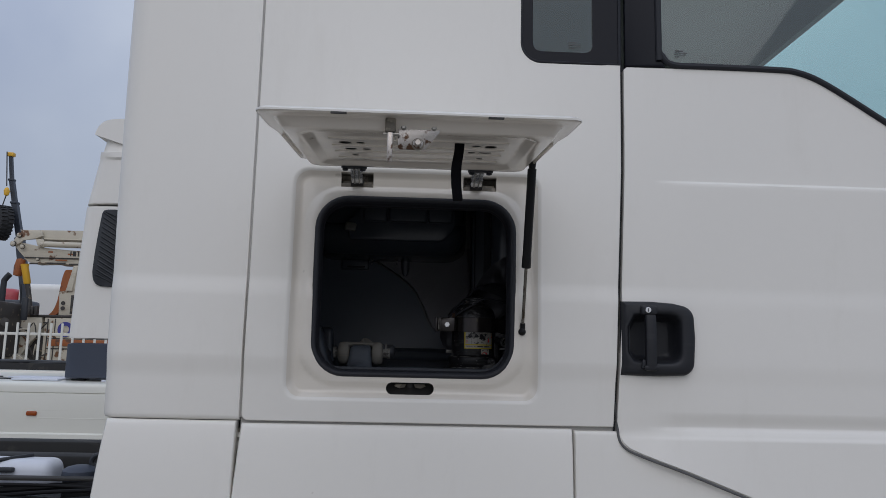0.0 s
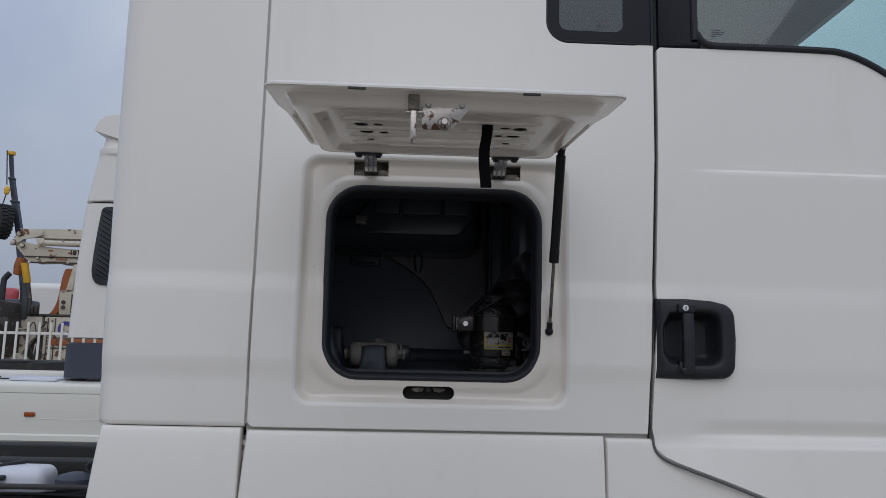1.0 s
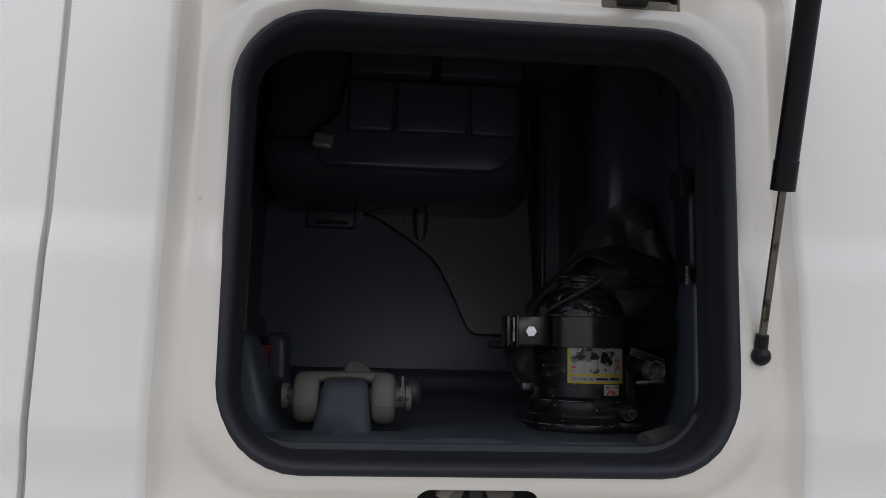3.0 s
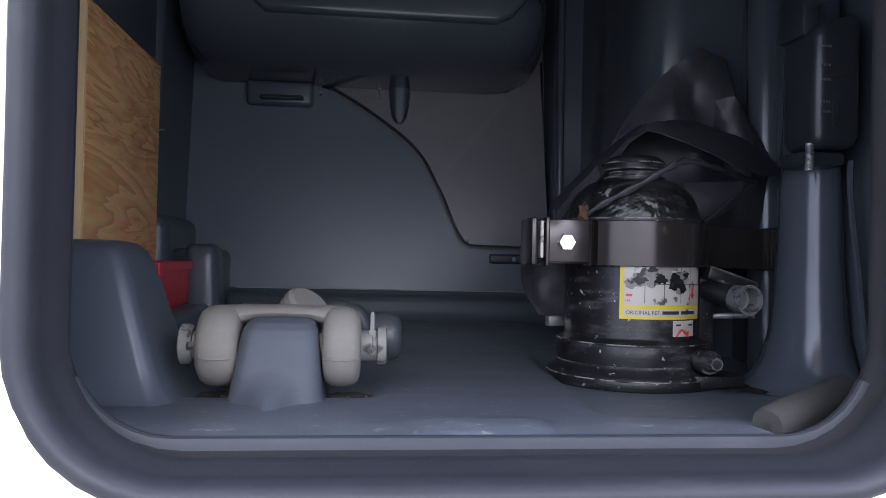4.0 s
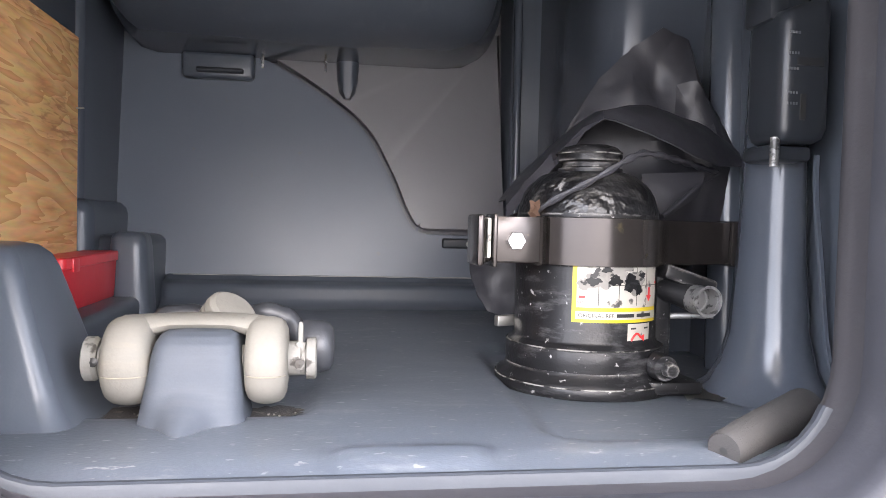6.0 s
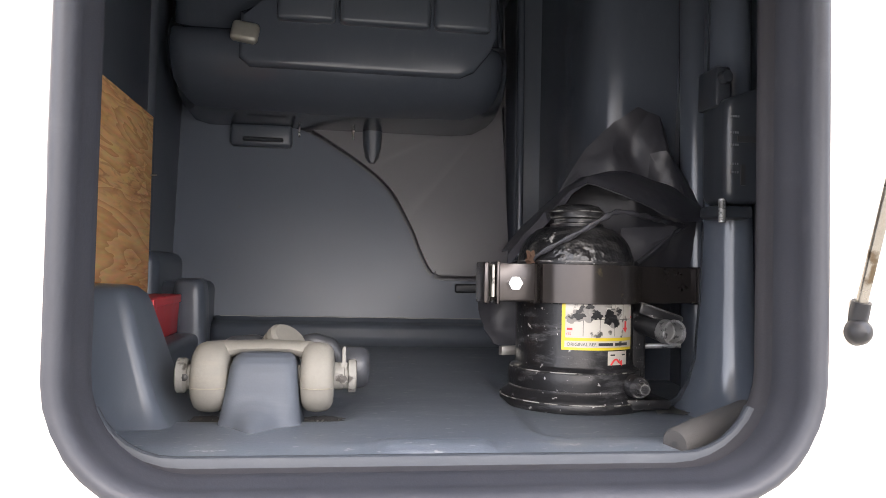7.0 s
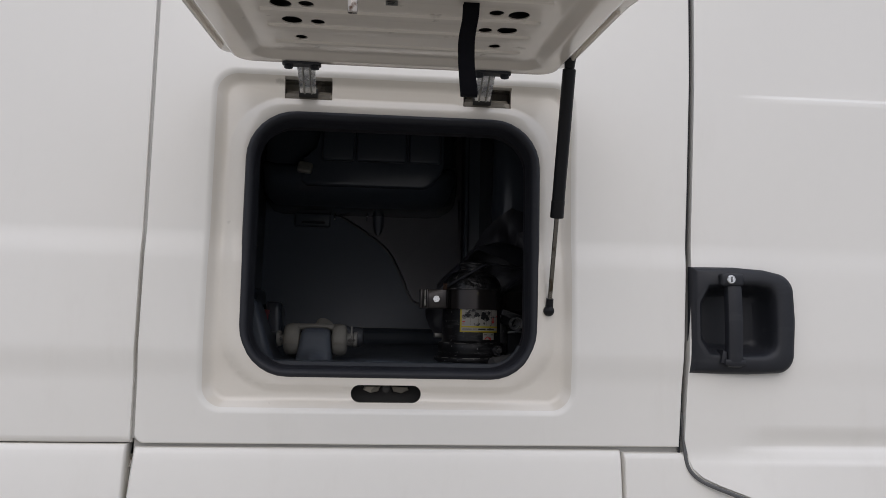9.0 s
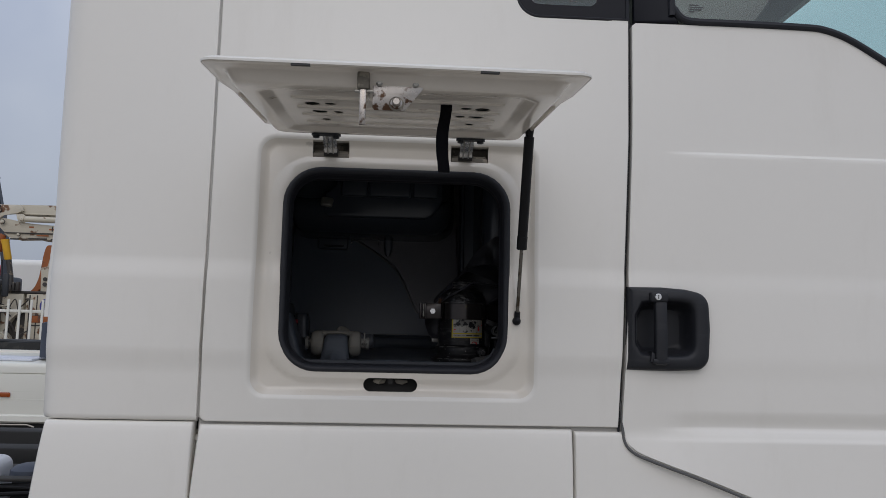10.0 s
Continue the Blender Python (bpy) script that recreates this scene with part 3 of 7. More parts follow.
def skirt(x0, x1, name, label, top=1.410, slant=0.0, swell=0.24):
    """A lower fairing that swells out below the seam."""
    zs = [(top, 0.012), (top, 0.006), (top - 0.0008, 0.003), (top - 0.004, 0.0)] + [(top - d, -swell * d / (1 + d / 0.13)) for d in (0.010, 0.018, 0.03, 0.045, 0.065, 0.09, 0.12, 0.16, 0.21, 0.28, 0.36, 0.45, 0.55)]
    bm = bmesh.new()
    xs = [x0, x0 + 0.001, x0 + 0.004] + [x0 + (x1 - x0) * k / 6 for k in range(1, 6)] + [x1 - 0.004, x1 - 0.001, x1]
    inn = [0.02, 0.004, 0.0] + [0.0] * 5 + [0.0, 0.003, 0.012]
    back = [(z, dy + 0.03) for z, dy in zs[::-1]]
    loft(bm, [[Vector((x - (abs(slant) * (top - z) if k < 3 else 0), SKIN - 0.002 + dy + (inn[k] if j < len(zs) else 0), z)) for j, (z, dy) in enumerate(zs + back)] for k, x in enumerate(xs)], True, True)
    return part(name, bm, WHITE, truck, label, 50)


skirt(-0.730, -0.447, "rear_skirt", "white plastic lower corner fairing", 1.4168, 0.09)
skirt(-0.437, 0.3012, "side_skirt", "white plastic lower side fairing", 1.4125, -0.06)
skirt(0.304, 1.36, "step_fairing", "white step fairing below the door", 1.409, 0.0, 0.12)
foil = loft(bmesh.new(), [[Vector((-0.455 - 0.05 * (1.41 - z) + d, SKIN + 0.02 + 0.004 * math.sin(z * 300), z)) for z in [1.40 - 0.01 * i for i in range(40)]] for d in (0.0, 0.01, 0.026)], ring=False)
part("foil_seal", foil, STEEL, truck, "crinkled silver foil behind the seam")

# rear quarter window
wp = rrect(0.3345, 2.59, 0.310, 0.63, 0.047)
wp = [(min(x, 0.4175), z) for x, z in wp]
gin = rrect(0.28, 2.60, 0.146, 0.595, 0.02)
quarter = part("quarter_window", loft(bmesh.new(), [at_y(wp, SKIN + 0.012), at_y(wp, SKIN + 0.003), at_y(gin, SKIN + 0.003), at_y(gin, SKIN + 0.012)]), GLOSSBLACK, truck, "small fixed window with a black border")
pane = part("pane", prismed(gin, SKIN + 0.0042, SKIN + 0.0082), GLASS_DARK, quarter, "dark blue-grey pane")
pane.visible_shadow = False
rim = tubed([Vector((x, SKIN + 0.001, z)) for x, z in wp[:]] + [Vector((wp[0][0], SKIN + 0.001, wp[0][1]))], 0.0028, 6, False)
part("gasket", rim, RUBBER, quarter, "thin black gasket")
for r_i, (w, dz) in enumerate(((0.020, 0.0), (0.03, -0.005), (0.030, -0.010), (0.014, -0.015))):
    part("glass_mark", boxed((0.294, SKIN + 0.0034, 2.3265 + dz), (0.294 + w, SKIN + 0.004, 2.3285 + dz)), GREYTEXT, quarter)

# ---- door ----
top_line = smooth_line([(0.0, 0, 2.2685), (0.43, 0, 2.2685), (0.62, 0, 2.2695), (0.80, 0, 2.2685), (0.853, 0, 2.264), (0.905, 0, 2.246), (0.97, 0, 2.209), (1.071, 0, 2.145), (1.16, 0, 2.09), (1.30, 0, 2.03)], 4)
top_line = [(p.x, p.z) for p in top_line if p.x > 0.44]
low_line = [(1.30, 1.10), (0.9, 1.2), (0.70, 1.272), (0.56, 1.325), (0.50, 1.346), (0.455, 1.362), (0.430, 1.373), (0.415, 1.386), (0.409, 1.40)]
left_line = [(door_line(z) + 0.0032, z) for z in (1.43, 1.52, 1.6, 1.7, 1.8, 1.9, 2.0, 2.1, 2.2, 2.262)]
outline = [(1.30, 2.0)] + low_line + left_line + [(0.4345, 2.2682)] + top_line[:-1]
door_bm = prismed(outline, SKIN - 0.002, SKIN + 0.03)
grip_hole = prism(bmesh.new(), rrect(0.4865, 1.6185, 0.125, 0.116, 0.02), SKIN - 0.05, SKIN + 0.06)
door_bm = cut(door_bm, [grip_hole])
for xs_ in (0.47, 0.50, 0.52, 0.545, 0.58, 0.62, 0.7, 0.8, 0.95):
    bmesh.ops.bisect_plane(door_bm, geom=door_bm.verts[:] + door_bm.edges[:] + door_bm.faces[:], plane_co=(xs_, 0, 0), plane_no=(1, 0, 0))
door_bm = slices(door_bm, BELT_CUTS + (1.992, 1.990, 1.987, 1.9845, 1.976, 1.95, 1.9, 1.85, 1.8, 1.456, 1.449, 1.442, 1.436, 1.430, 1.4255, 1.4220, 1.4185, 1.415, 1.410, 1.403, 1.397, 1.39))
for v in door_bm.verts:
    z = v.co.z
    if v.co.y < SKIN + 0.02:
        v.co.y += belt(z) * (1 - 0.55 * soft((v.co.x - 0.42) / 0.16))
        fade = min(1.0, max(0.0, (v.co.x - 0.50) / 0.12))
        if z < 1.990:
            v.co.y -= 0.0055 * fade * min(1.0, (1.990 - z) / 0.0055) * max(0.0, 1 - max(0.0, 1.976 - z) / 0.25)
        v.co.y += 0.0075 * soft((1.456 - z) / 0.037) * (1 - soft((1.4195 - z) / 0.009)) * soft((v.co.x - 0.45) / 0.14)
        if z < 1.412:
            v.co.y -= 0.019 * soft((1.412 - z) / 0.045) * (0.35 + 0.65 * soft((v.co.x - 0.41) / 0.10))
bmesh.ops.remove_doubles(door_bm, verts=door_bm.verts, dist=0.0003)
door = part("door", door_bm, WHITE, truck, "white cab door, closed", 45)

# door window: black pillar, rubber run, green glass
pillar_trim = [(0.4315, 2.2725), (0.53, 2.2735), (0.523, 2.281), (0.514, 2.30), (0.511, 2.34), (0.511, 3.0), (0.4315, 3.0)]
part("pillar_trim", prismed(pillar_trim, SKIN - 0.001, SKIN + 0.012, 0.002), GLOSSBLACK, door, "black pillar panel")
run = [(0.5135, SKIN - 0.002, 3.0), (0.5135, SKIN - 0.002, 2.345), (0.517, SKIN - 0.002, 2.312), (0.530, SKIN - 0.002, 2.288), (0.555, SKIN - 0.002, 2.2775)]
run += [(x, SKIN - 0.002, z + 0.0075) for x, z in top_line if x > 0.6]
run = smooth_line(run, 3)
part("window_run", tubed(run, 0.0078, 10), RUBBER, door, "black rubber window run")
pane2 = [(0.514, 3.0), (0.514, 2.345), (0.518, 2.312), (0.531, 2.288), (0.555, 2.278)] + [(x, z + 0.006) for x, z in top_line if x > 0.6] + [(1.30, 3.0)]
dg = part("door_glass", prismed(pane2, SKIN + 0.006, SKIN + 0.010), GLASS, door, "green tinted door glass")
dg.visible_shadow = False
for w, dz in ((0.020, 0.0), (0.03, -0.005), (0.026, -0.010), (0.010, -0.015)):
    part("glass_mark", boxed((0.556, SKIN + 0.0045, 2.317 + dz), (0.556 + w, SKIN + 0.0055, 2.319 + dz)), GREYTEXT, door)

# grey tube along the door's lower edge, drawn as the seam's shadow line
seam_line = [(door_line(1.47), SKIN + 0.008, 1.47), (0.4035, SKIN + 0.004, 1.435), (0.4035, SKIN - 0.001, 1.415)]
for x, z in low_line[::-1]:
    swell = 0.019 * soft((1.412 - z) / 0.045) * (0.35 + 0.65 * soft((x - 0.41) / 0.10))
    seam_line.append((x - 0.0035, SKIN - 0.0025 - swell, z - 0.0045))
part("door_seam", tubed(smooth_line(seam_line, 4), 0.0030, 8), SEAMSHADE, truck, "thin grey tube as the shadow line below the door")

# recessed handle of the door
hz0, hz1 = 1.5335, 1.7025


def handle_loop(d, y):
    """The D-shaped outline of the handle plate, drawn in by d."""
    pts = [(0.4085 + d, hz0 + d), (0.50, hz0 + d - 0.0), (0.540, hz0 + 0.002 + d)]
    pts += [(0.548 + (0.030 - d) * math.sin(radians(a)), hz0 + 0.034 - (0.032 - d) * math.cos(radians(a))) for a in range(10, 91, 10)]
    pts += [(0.580 - d, 1.60), (0.581 - d, 1.62), (0.580 - d, 1.64)]
    pts += [(0.546 + (0.033 - d) * math.cos(radians(a)), hz1 - 0.040 + (0.033 - d) * math.sin(radians(a))) for a in range(0, 81, 10)]
    pts += [(0.53, hz1 - 0.003 - d), (0.48, hz1 - d), (0.4125 + d, hz1 - d), (0.412 + d, 1.65), (0.4105 + d, 1.58)]
    return [Vector((x, y, z)) for x, z in pts]


def hole_loop(d, y):
    base = handle_loop(0.0, y)
    cx, cz = 0.4865, 1.6185
    res = []
    for p in base:
        dx, dz = p.x - cx, p.z - cz
        wx, wz = 0.0605 - d, 0.0560 - d
        a = math.atan2(dz / 0.085, dx / 0.09)
        c, s = math.cos(a), math.sin(a)
        q = (abs(c) ** 5 + abs(s) ** 5) ** (-0.2)
        res.append(Vector((cx + wx * c * q, y, cz + wz * s * q)))
    return res


hb = loft(bmesh.new(), [handle_loop(0.0, SKIN + 0.001), handle_loop(0.0, SKIN - 0.012), handle_loop(0.001, SKIN - 0.018), handle_loop(0.004, SKIN - 0.023), handle_loop(0.009, SKIN - 0.0255),
                        hole_loop(-0.008, SKIN - 0.0265), hole_loop(-0.003, SKIN - 0.0255), hole_loop(0.0, SKIN - 0.022), hole_loop(0.004, SKIN - 0.008), hole_loop(0.008, SKIN + 0.016), hole_loop(0.016, SKIN + 0.024)], False, True)
for v in hb.verts:
    if v.co.x < 0.445 and v.co.y < SKIN - 0.01:
        v.co.y += (0.445 - v.co.x) * 0.28
part("handle_plate", hb, HANDLE, door, "dark grey grained plastic handle plate", 40)
grip = loft(bmesh.new(), [[Vector((x, y + dy, z)) for x, y in ((0.462, 0.0), (0.4635, -0.004), (0.467, -0.006), (0.481, -0.006), (0.4855, -0.004), (0.487, 0.0), (0.487, 0.008), (0.462, 0.008))] for z, dy in
                          ((1.545, SKIN - 0.022), (1.5475, SKIN - 0.027), (1.56, SKIN - 0.029), (1.60, SKIN - 0.0305), (1.64, SKIN - 0.030), (1.665, SKIN - 0.0285), (1.672, SKIN - 0.027))], True, True)
part("handle_grip", grip, HANDLE, door, "upright pull grip")
part("latch_tab", boxed((0.457, SKIN - 0.034, 1.548), (0.491, SKIN - 0.012, 1.558), 0.003, 2), HANDLE, door, "release tab at the foot of the grip")
part("tab_wedge", prismed([(0.452, 1.551), (0.462, 1.551), (0.462, 1.569), (0.455, 1.572)], SKIN - 0.030, SKIN - 0.010, 0.002), HANDLE, door)
lock_house = boxed((0.452, SKIN - 0.036, 1.671), (0.489, SKIN - 0.018, 1.692), 0.005, 3)
part("lock_housing", lock_house, HANDLE, door)
facing = Matrix.Rotation(radians(90), 3, "X")
part("lock_cylinder", lathed([(0.0, 0.0), (0.0068, 0.0), (0.0068, 0.003), (0.0058, 0.0042), (0.0, 0.0042)], (0.4665, SKIN - 0.0355, 1.6815), 20, facing, False), BRIGHT, door, "round metal key lock")
part("key_slot", boxed((0.4657, SKIN - 0.0405, 1.6775), (0.4673, SKIN - 0.0390, 1.6855)), INK, door)


def wheels(parent, spots, r, w):
    """Road wheels that carry a vehicle: centre lines at spots, on the ground."""
    for x, y in spots:
        tw = part("wheel", lathed([(0.0, -w / 2), (r * 0.6, -w / 2), (r * 0.92, -w / 2), (r, -w * 0.36), (r, w * 0.36), (r * 0.92, w / 2), (r * 0.6, w / 2), (0.0, w / 2)], (x, y, r), 32, Matrix.Rotation(radians(90), 3, "X"), False), TYRE, parent, "black lorry tyre")
        part("hub", lathed([(0.0, -w * 0.52), (r * 0.2, -w * 0.52), (r * 0.5, -w * 0.42), (r * 0.55, -w * 0.51), (r * 0.58, -w * 0.45), (r * 0.58, 0.0), (0.0, 0.0)], (x, y, r), 28, Matrix.Rotation(radians(-90), 3, "X"), False), STEEL, tw, "grey steel hub")


wheels(truck, ((0.75, 1.90), (0.75, 3.95)), 0.5, 0.3)
part("front_axle", tubed([(0.75, 1.9, 0.5), (0.75, 3.95, 0.5)], 0.06, 12), GREASY, truck)
part("cab_mount", boxed((0.6, 2.4, 0.5), (0.9, 3.4, 1.16), 0.02), GREASY, truck)

# ---- cab body that closes the rest ----
part("roof", boxed((-0.74, 1.70, 3.2), (1.72, 4.14, 3.26), 0.01), WHITE, truck)
part("far_side", boxed((-0.74, 4.10, 1.0), (1.72, 4.15, 3.2)), WHITE, truck)
part("cab_floor", boxed((-0.73, 1.72, 1.15), (1.70, 4.1, 1.2)), CABIN, truck)
part("upper_side", boxed((0.425, SKIN + 0.0, 3.0), (1.7, SKIN + 0.03, 3.22)), WHITE, truck)
part("front_pillar", boxed((1.303, SKIN, 1.0), (1.66, SKIN + 0.04, 3.0), 0.01), WHITE, truck)
part("front_wall", boxed((1.62, 1.70, 0.9), (1.70, 4.12, 2.05)), WHITE, truck)
part("header_lining", boxed((1.60, 1.72, 3.012), (1.629, 4.1, 3.2)), CABIN, truck, "grey lining above the windscreen")
part("headlining", boxed((-0.72, 1.72, 3.15), (1.6, 4.1, 3.195)), CABIN, truck, "grey headlining")
part("partition", boxed((-0.72, 2.62, 1.2), (0.42, 2.65, 2.14)), CABIN, truck)
part("bunk", boxed((-0.72, 1.72, 2.14), (0.36, 4.0, 2.24), 0.03, 3), CABIN, truck, "grey bunk mattress")
part("rear_lining", boxed((-0.725, 1.72, 1.2), (-0.70, 4.1, 3.15)), CABIN, truck)
part("far_lining", boxed((-0.7, 4.07, 1.2), (1.6, 4.095, 3.15)), CABIN, truck)
ws = part("windscreen", boxed((1.63, 1.74, 2.05), (1.64, 4.08, 3.012)), GLASS, truck, "green tinted windscreen")
ws.visible_shadow = False
part("dashboard", boxed((1.2, 1.76, 1.75), (1.6, 4.05, 2.0), 0.05, 4), CABIN, truck, "grey dashboard")

# rubber seal round the opening
seal = bmesh.new()
prof = [(-0.012, 0.016), (-0.0125, 0.006), (-0.0115, -0.003), (-0.0085, -0.0085), (-0.0045, -0.0105), (-0.0005, -0.009), (0.0025, -0.004), (0.0034, 0.004), (0.0036, 0.012), (0.006, 0.018), (0.006, 0.030)]
loft(seal, [at_y(rrect(OPEN[0] + 0.001, OPEN[1] - 0.001, 0.444 - 2 * a, 0.394 - 2 * a, max(0.03, 0.066 - a)), SKIN + 0.012 + b) for a, b in prof])
part("opening_seal", seal, RUBBER, truck, "thick black rubber seal with dust", 60)

# ---- raised locker lid ----
LID_TIP, LID_BACK, SLOPE = 1.146, 1.622, 0.093


def lid_point(x, v, w):
    """A point of the lid: x along the lorry, v from the hinge edge outwards, w below its outer face."""
    d = Vector((0, -1, -SLOPE)).normalized()
    base = Vector((x, LID_BACK, 2.0035))
    n = Vector((0, SLOPE, -1)).normalized()
    return base + d * v + n * w


LW, LL, LCX = 0.538, 0.479, -0.064


def lid_loop(ins, w, r, front=0.0, backx=0.0):
    pts = rrect(LCX, LL / 2, LW - 2 * ins, LL - 2 * ins, r)
    waist = 1.0 if ins > 0.015 else 0.972
    return [lid_point(LCX + (x - LCX) * (waist + (1 - waist) * soft((v - 0.28) / 0.07)), v + (front if v > LL / 2 else backx), w) for x, v in pts]


lid_bm = loft(bmesh.new(), [lid_loop(0.012, -0.0065, 0.03), lid_loop(0.004, -0.005, 0.03), lid_loop(0.0, -0.002, 0.020), lid_loop(0.0, 0.0015, 0.020), lid_loop(0.002, 0.003, 0.019), lid_loop(0.010, 0.0032, 0.024),
                            lid_loop(0.022, 0.0032, 0.022), lid_loop(0.027, 0.006, 0.022), lid_loop(0.034, 0.019, 0.024), lid_loop(0.039, 0.0225, 0.026), lid_loop(0.058, 0.0232, 0.03), lid_loop(0.066, 0.0222, 0.03), lid_loop(0.076, 0.0165, 0.028), lid_loop(0.084, 0.0150, 0.026)], True, True)
HOLES = ((-0.203, 1.339, 0.0125), (-0.174, 1.337, 0.0088), (-0.197, 1.400, 0.0125), (-0.166, 1.403, 0.0088), (-0.193, 1.472, 0.0080), (0.045, 1.333, 0.0088), (0.072, 1.337, 0.0125), (0.041, 1.401, 0.0088), (0.068, 1.397, 0.0125), (0.063, 1.470, 0.0080))
holes = [lathed([(0.0, -0.03), (r, -0.03), (r, 0.03), (0.0, 0.03)], lid_point(x, LID_BACK - y, 0.024), 16, None, False) for x, y, r in HOLES]
hollow = loft(bmesh.new(), [lid_loop(0.038, 0.0135, 0.03), lid_loop(0.036, 0.0005, 0.028)], True, True)
for h, (hx, hy, hr) in zip(holes, HOLES):
    for v in h.verts:
        v.co.y = hy + (v.co.y - hy) * 1.22
    bmesh.ops.remove_doubles(h, verts=h.verts, dist=1e-6)
lid_bm = cut(lid_bm, [hollow] + holes)
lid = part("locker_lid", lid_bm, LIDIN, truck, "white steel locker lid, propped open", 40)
# added dark sheet inside the lid; it paints the shade behind the holes
part("lid_shade_sheet", loft(bmesh.new(), [lid_loop(0.0385, 0.0128, 0.03), lid_loop(0.0370, 0.0030, 0.03), lid_loop(0.08, 0.0020, 0.03)], False, True), DARK, lid, "dark sheet added for the shade in the lid's hollow")
top_skin = loft(bmesh.new(), [lid_loop(0.0125, -0.0070, 0.022), lid_loop(0.0030, -0.0056, 0.022), lid_loop(-0.0012, -0.002, 0.021), lid_loop(-0.0012, 0.0012, 0.021)], True)
part("outer_skin", top_skin, WHITE, lid, "glossy white outer skin")
for v in (0.120, 0.192, 0.254, 0.325):
    rib = bmesh.new()
    loft(rib, [[lid_point(x, v + a, b) for a, b in ((-0.0135, 0.0146), (-0.0122, 0.0150), (-0.0108, 0.0172), (-0.0095, 0.0180), (0.0095, 0.0180), (0.0108, 0.0172), (0.0122, 0.0150), (0.0135, 0.0146))] for x in (LCX - 0.165, LCX - 0.155, LCX - 0.05, LCX + 0.05, LCX + 0.155, LCX + 0.165)], ring=False)
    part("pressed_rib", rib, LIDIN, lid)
for x in (-0.197, 0.061):
    part("rim_slot", boxed((x - 0.013, 1.1443, 1.9553), (x + 0.013, 1.1500, 1.9598)), INK, lid, "dark slot in the rim")
for sx in (-1, 1):
    hem_bm = loft(bmesh.new(), [[lid_point(LCX + sx * (LW / 2 - 0.018 + a), v, w) for a, w in ((0.0, 0.0034), (0.0015, 0.0075), (0.0045, 0.0082), (0.0055, 0.0034))] for v in (0.045, 0.050, 0.18, 0.275, 0.285)], True, True)
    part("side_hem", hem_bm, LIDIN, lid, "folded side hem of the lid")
sticker = loft(bmesh.new(), [[lid_point(x, LID_BACK - y, 0.0188) for y in (1.300, 1.316)] for x in (-0.083, -0.070)], ring=False)
bmesh.ops.solidify(sticker, geom=sticker.faces[:], thickness=0.0004)
lid_label = part("lid_sticker", sticker, SOCKETM, lid, "small grey printed sticker")
for k in range(3):
    bar = loft(bmesh.new(), [[lid_point(x, LID_BACK - 1.3035 - 0.0045 * k + d, 0.0194) for d in (0.0, 0.0018)] for x in (-0.081, -0.073 - 0.001 * k)], ring=False)
    part("print_bar", bar, INK, lid_label)
# latch under the lid's edge
plate = [(-0.100, 1.9535), (-0.030, 1.9535), (-0.030, 1.940), (-0.055, 1.9085), (-0.097, 1.9085), (-0.100, 1.912)]
latch = part("latch_plate", prismed(plate, 1.181, 1.1835, 0.0006), STAINED, lid, "stained stainless latch plate")
part("latch_flange", boxed((-0.101, 1.1755, 1.9515), (-0.029, 1.1845, 1.9545), 0.0008), BROWN, lid)
for x in (-0.091, -0.040):
    part("latch_screw", lathed([(0.0, 0.0), (0.005, 0.0), (0.005, 0.002), (0.003, 0.0035), (0.0, 0.0035)], (x, 1.181, 1.947), 14, facing, False), STEEL, lid)
part("latch_pin", lathed([(0.0, 0.0), (0.0085, 0.0), (0.0085, 0.002), (0.006, 0.003), (0.006, 0.010), (0.0045, 0.012), (0.0, 0.012)], (-0.0665, 1.181, 1.9185), 18, facing, False), STAINED, lid, "bright latch pin")
part("latch_pin_seat", lathed([(0.0, 0.0), (0.0105, 0.0), (0.0105, 0.0012), (0.0, 0.0012)], (-0.0665, 1.1808, 1.9175), 20, facing, False), DUSTY, lid, "dull seat of the pin")
part("latch_lever", boxed((-0.1175, 1.170, 1.884), (-0.1085, 1.176, 1.938), 0.001), STAINED, lid, "bright latch lever")
part("lever_bracket", boxed((-0.1215, 1.167, 1.9345), (-0.1045, 1.186, 1.9585), 0.002), DUSTY, lid)
part("lever_spring", tubed([(-0.105 + 0.001 * math.cos(t), 1.176 + 0.004 * math.sin(t), 1.939 - 0.0011 * t) for t in [0.5 * i for i in range(40)]], 0.0008, 6), STEEL, lid)
part("lever_pin", tubed([(-0.1245, 1.174, 1.932), (-0.098, 1.174, 1.932)], 0.0024, 10), STEEL, lid)

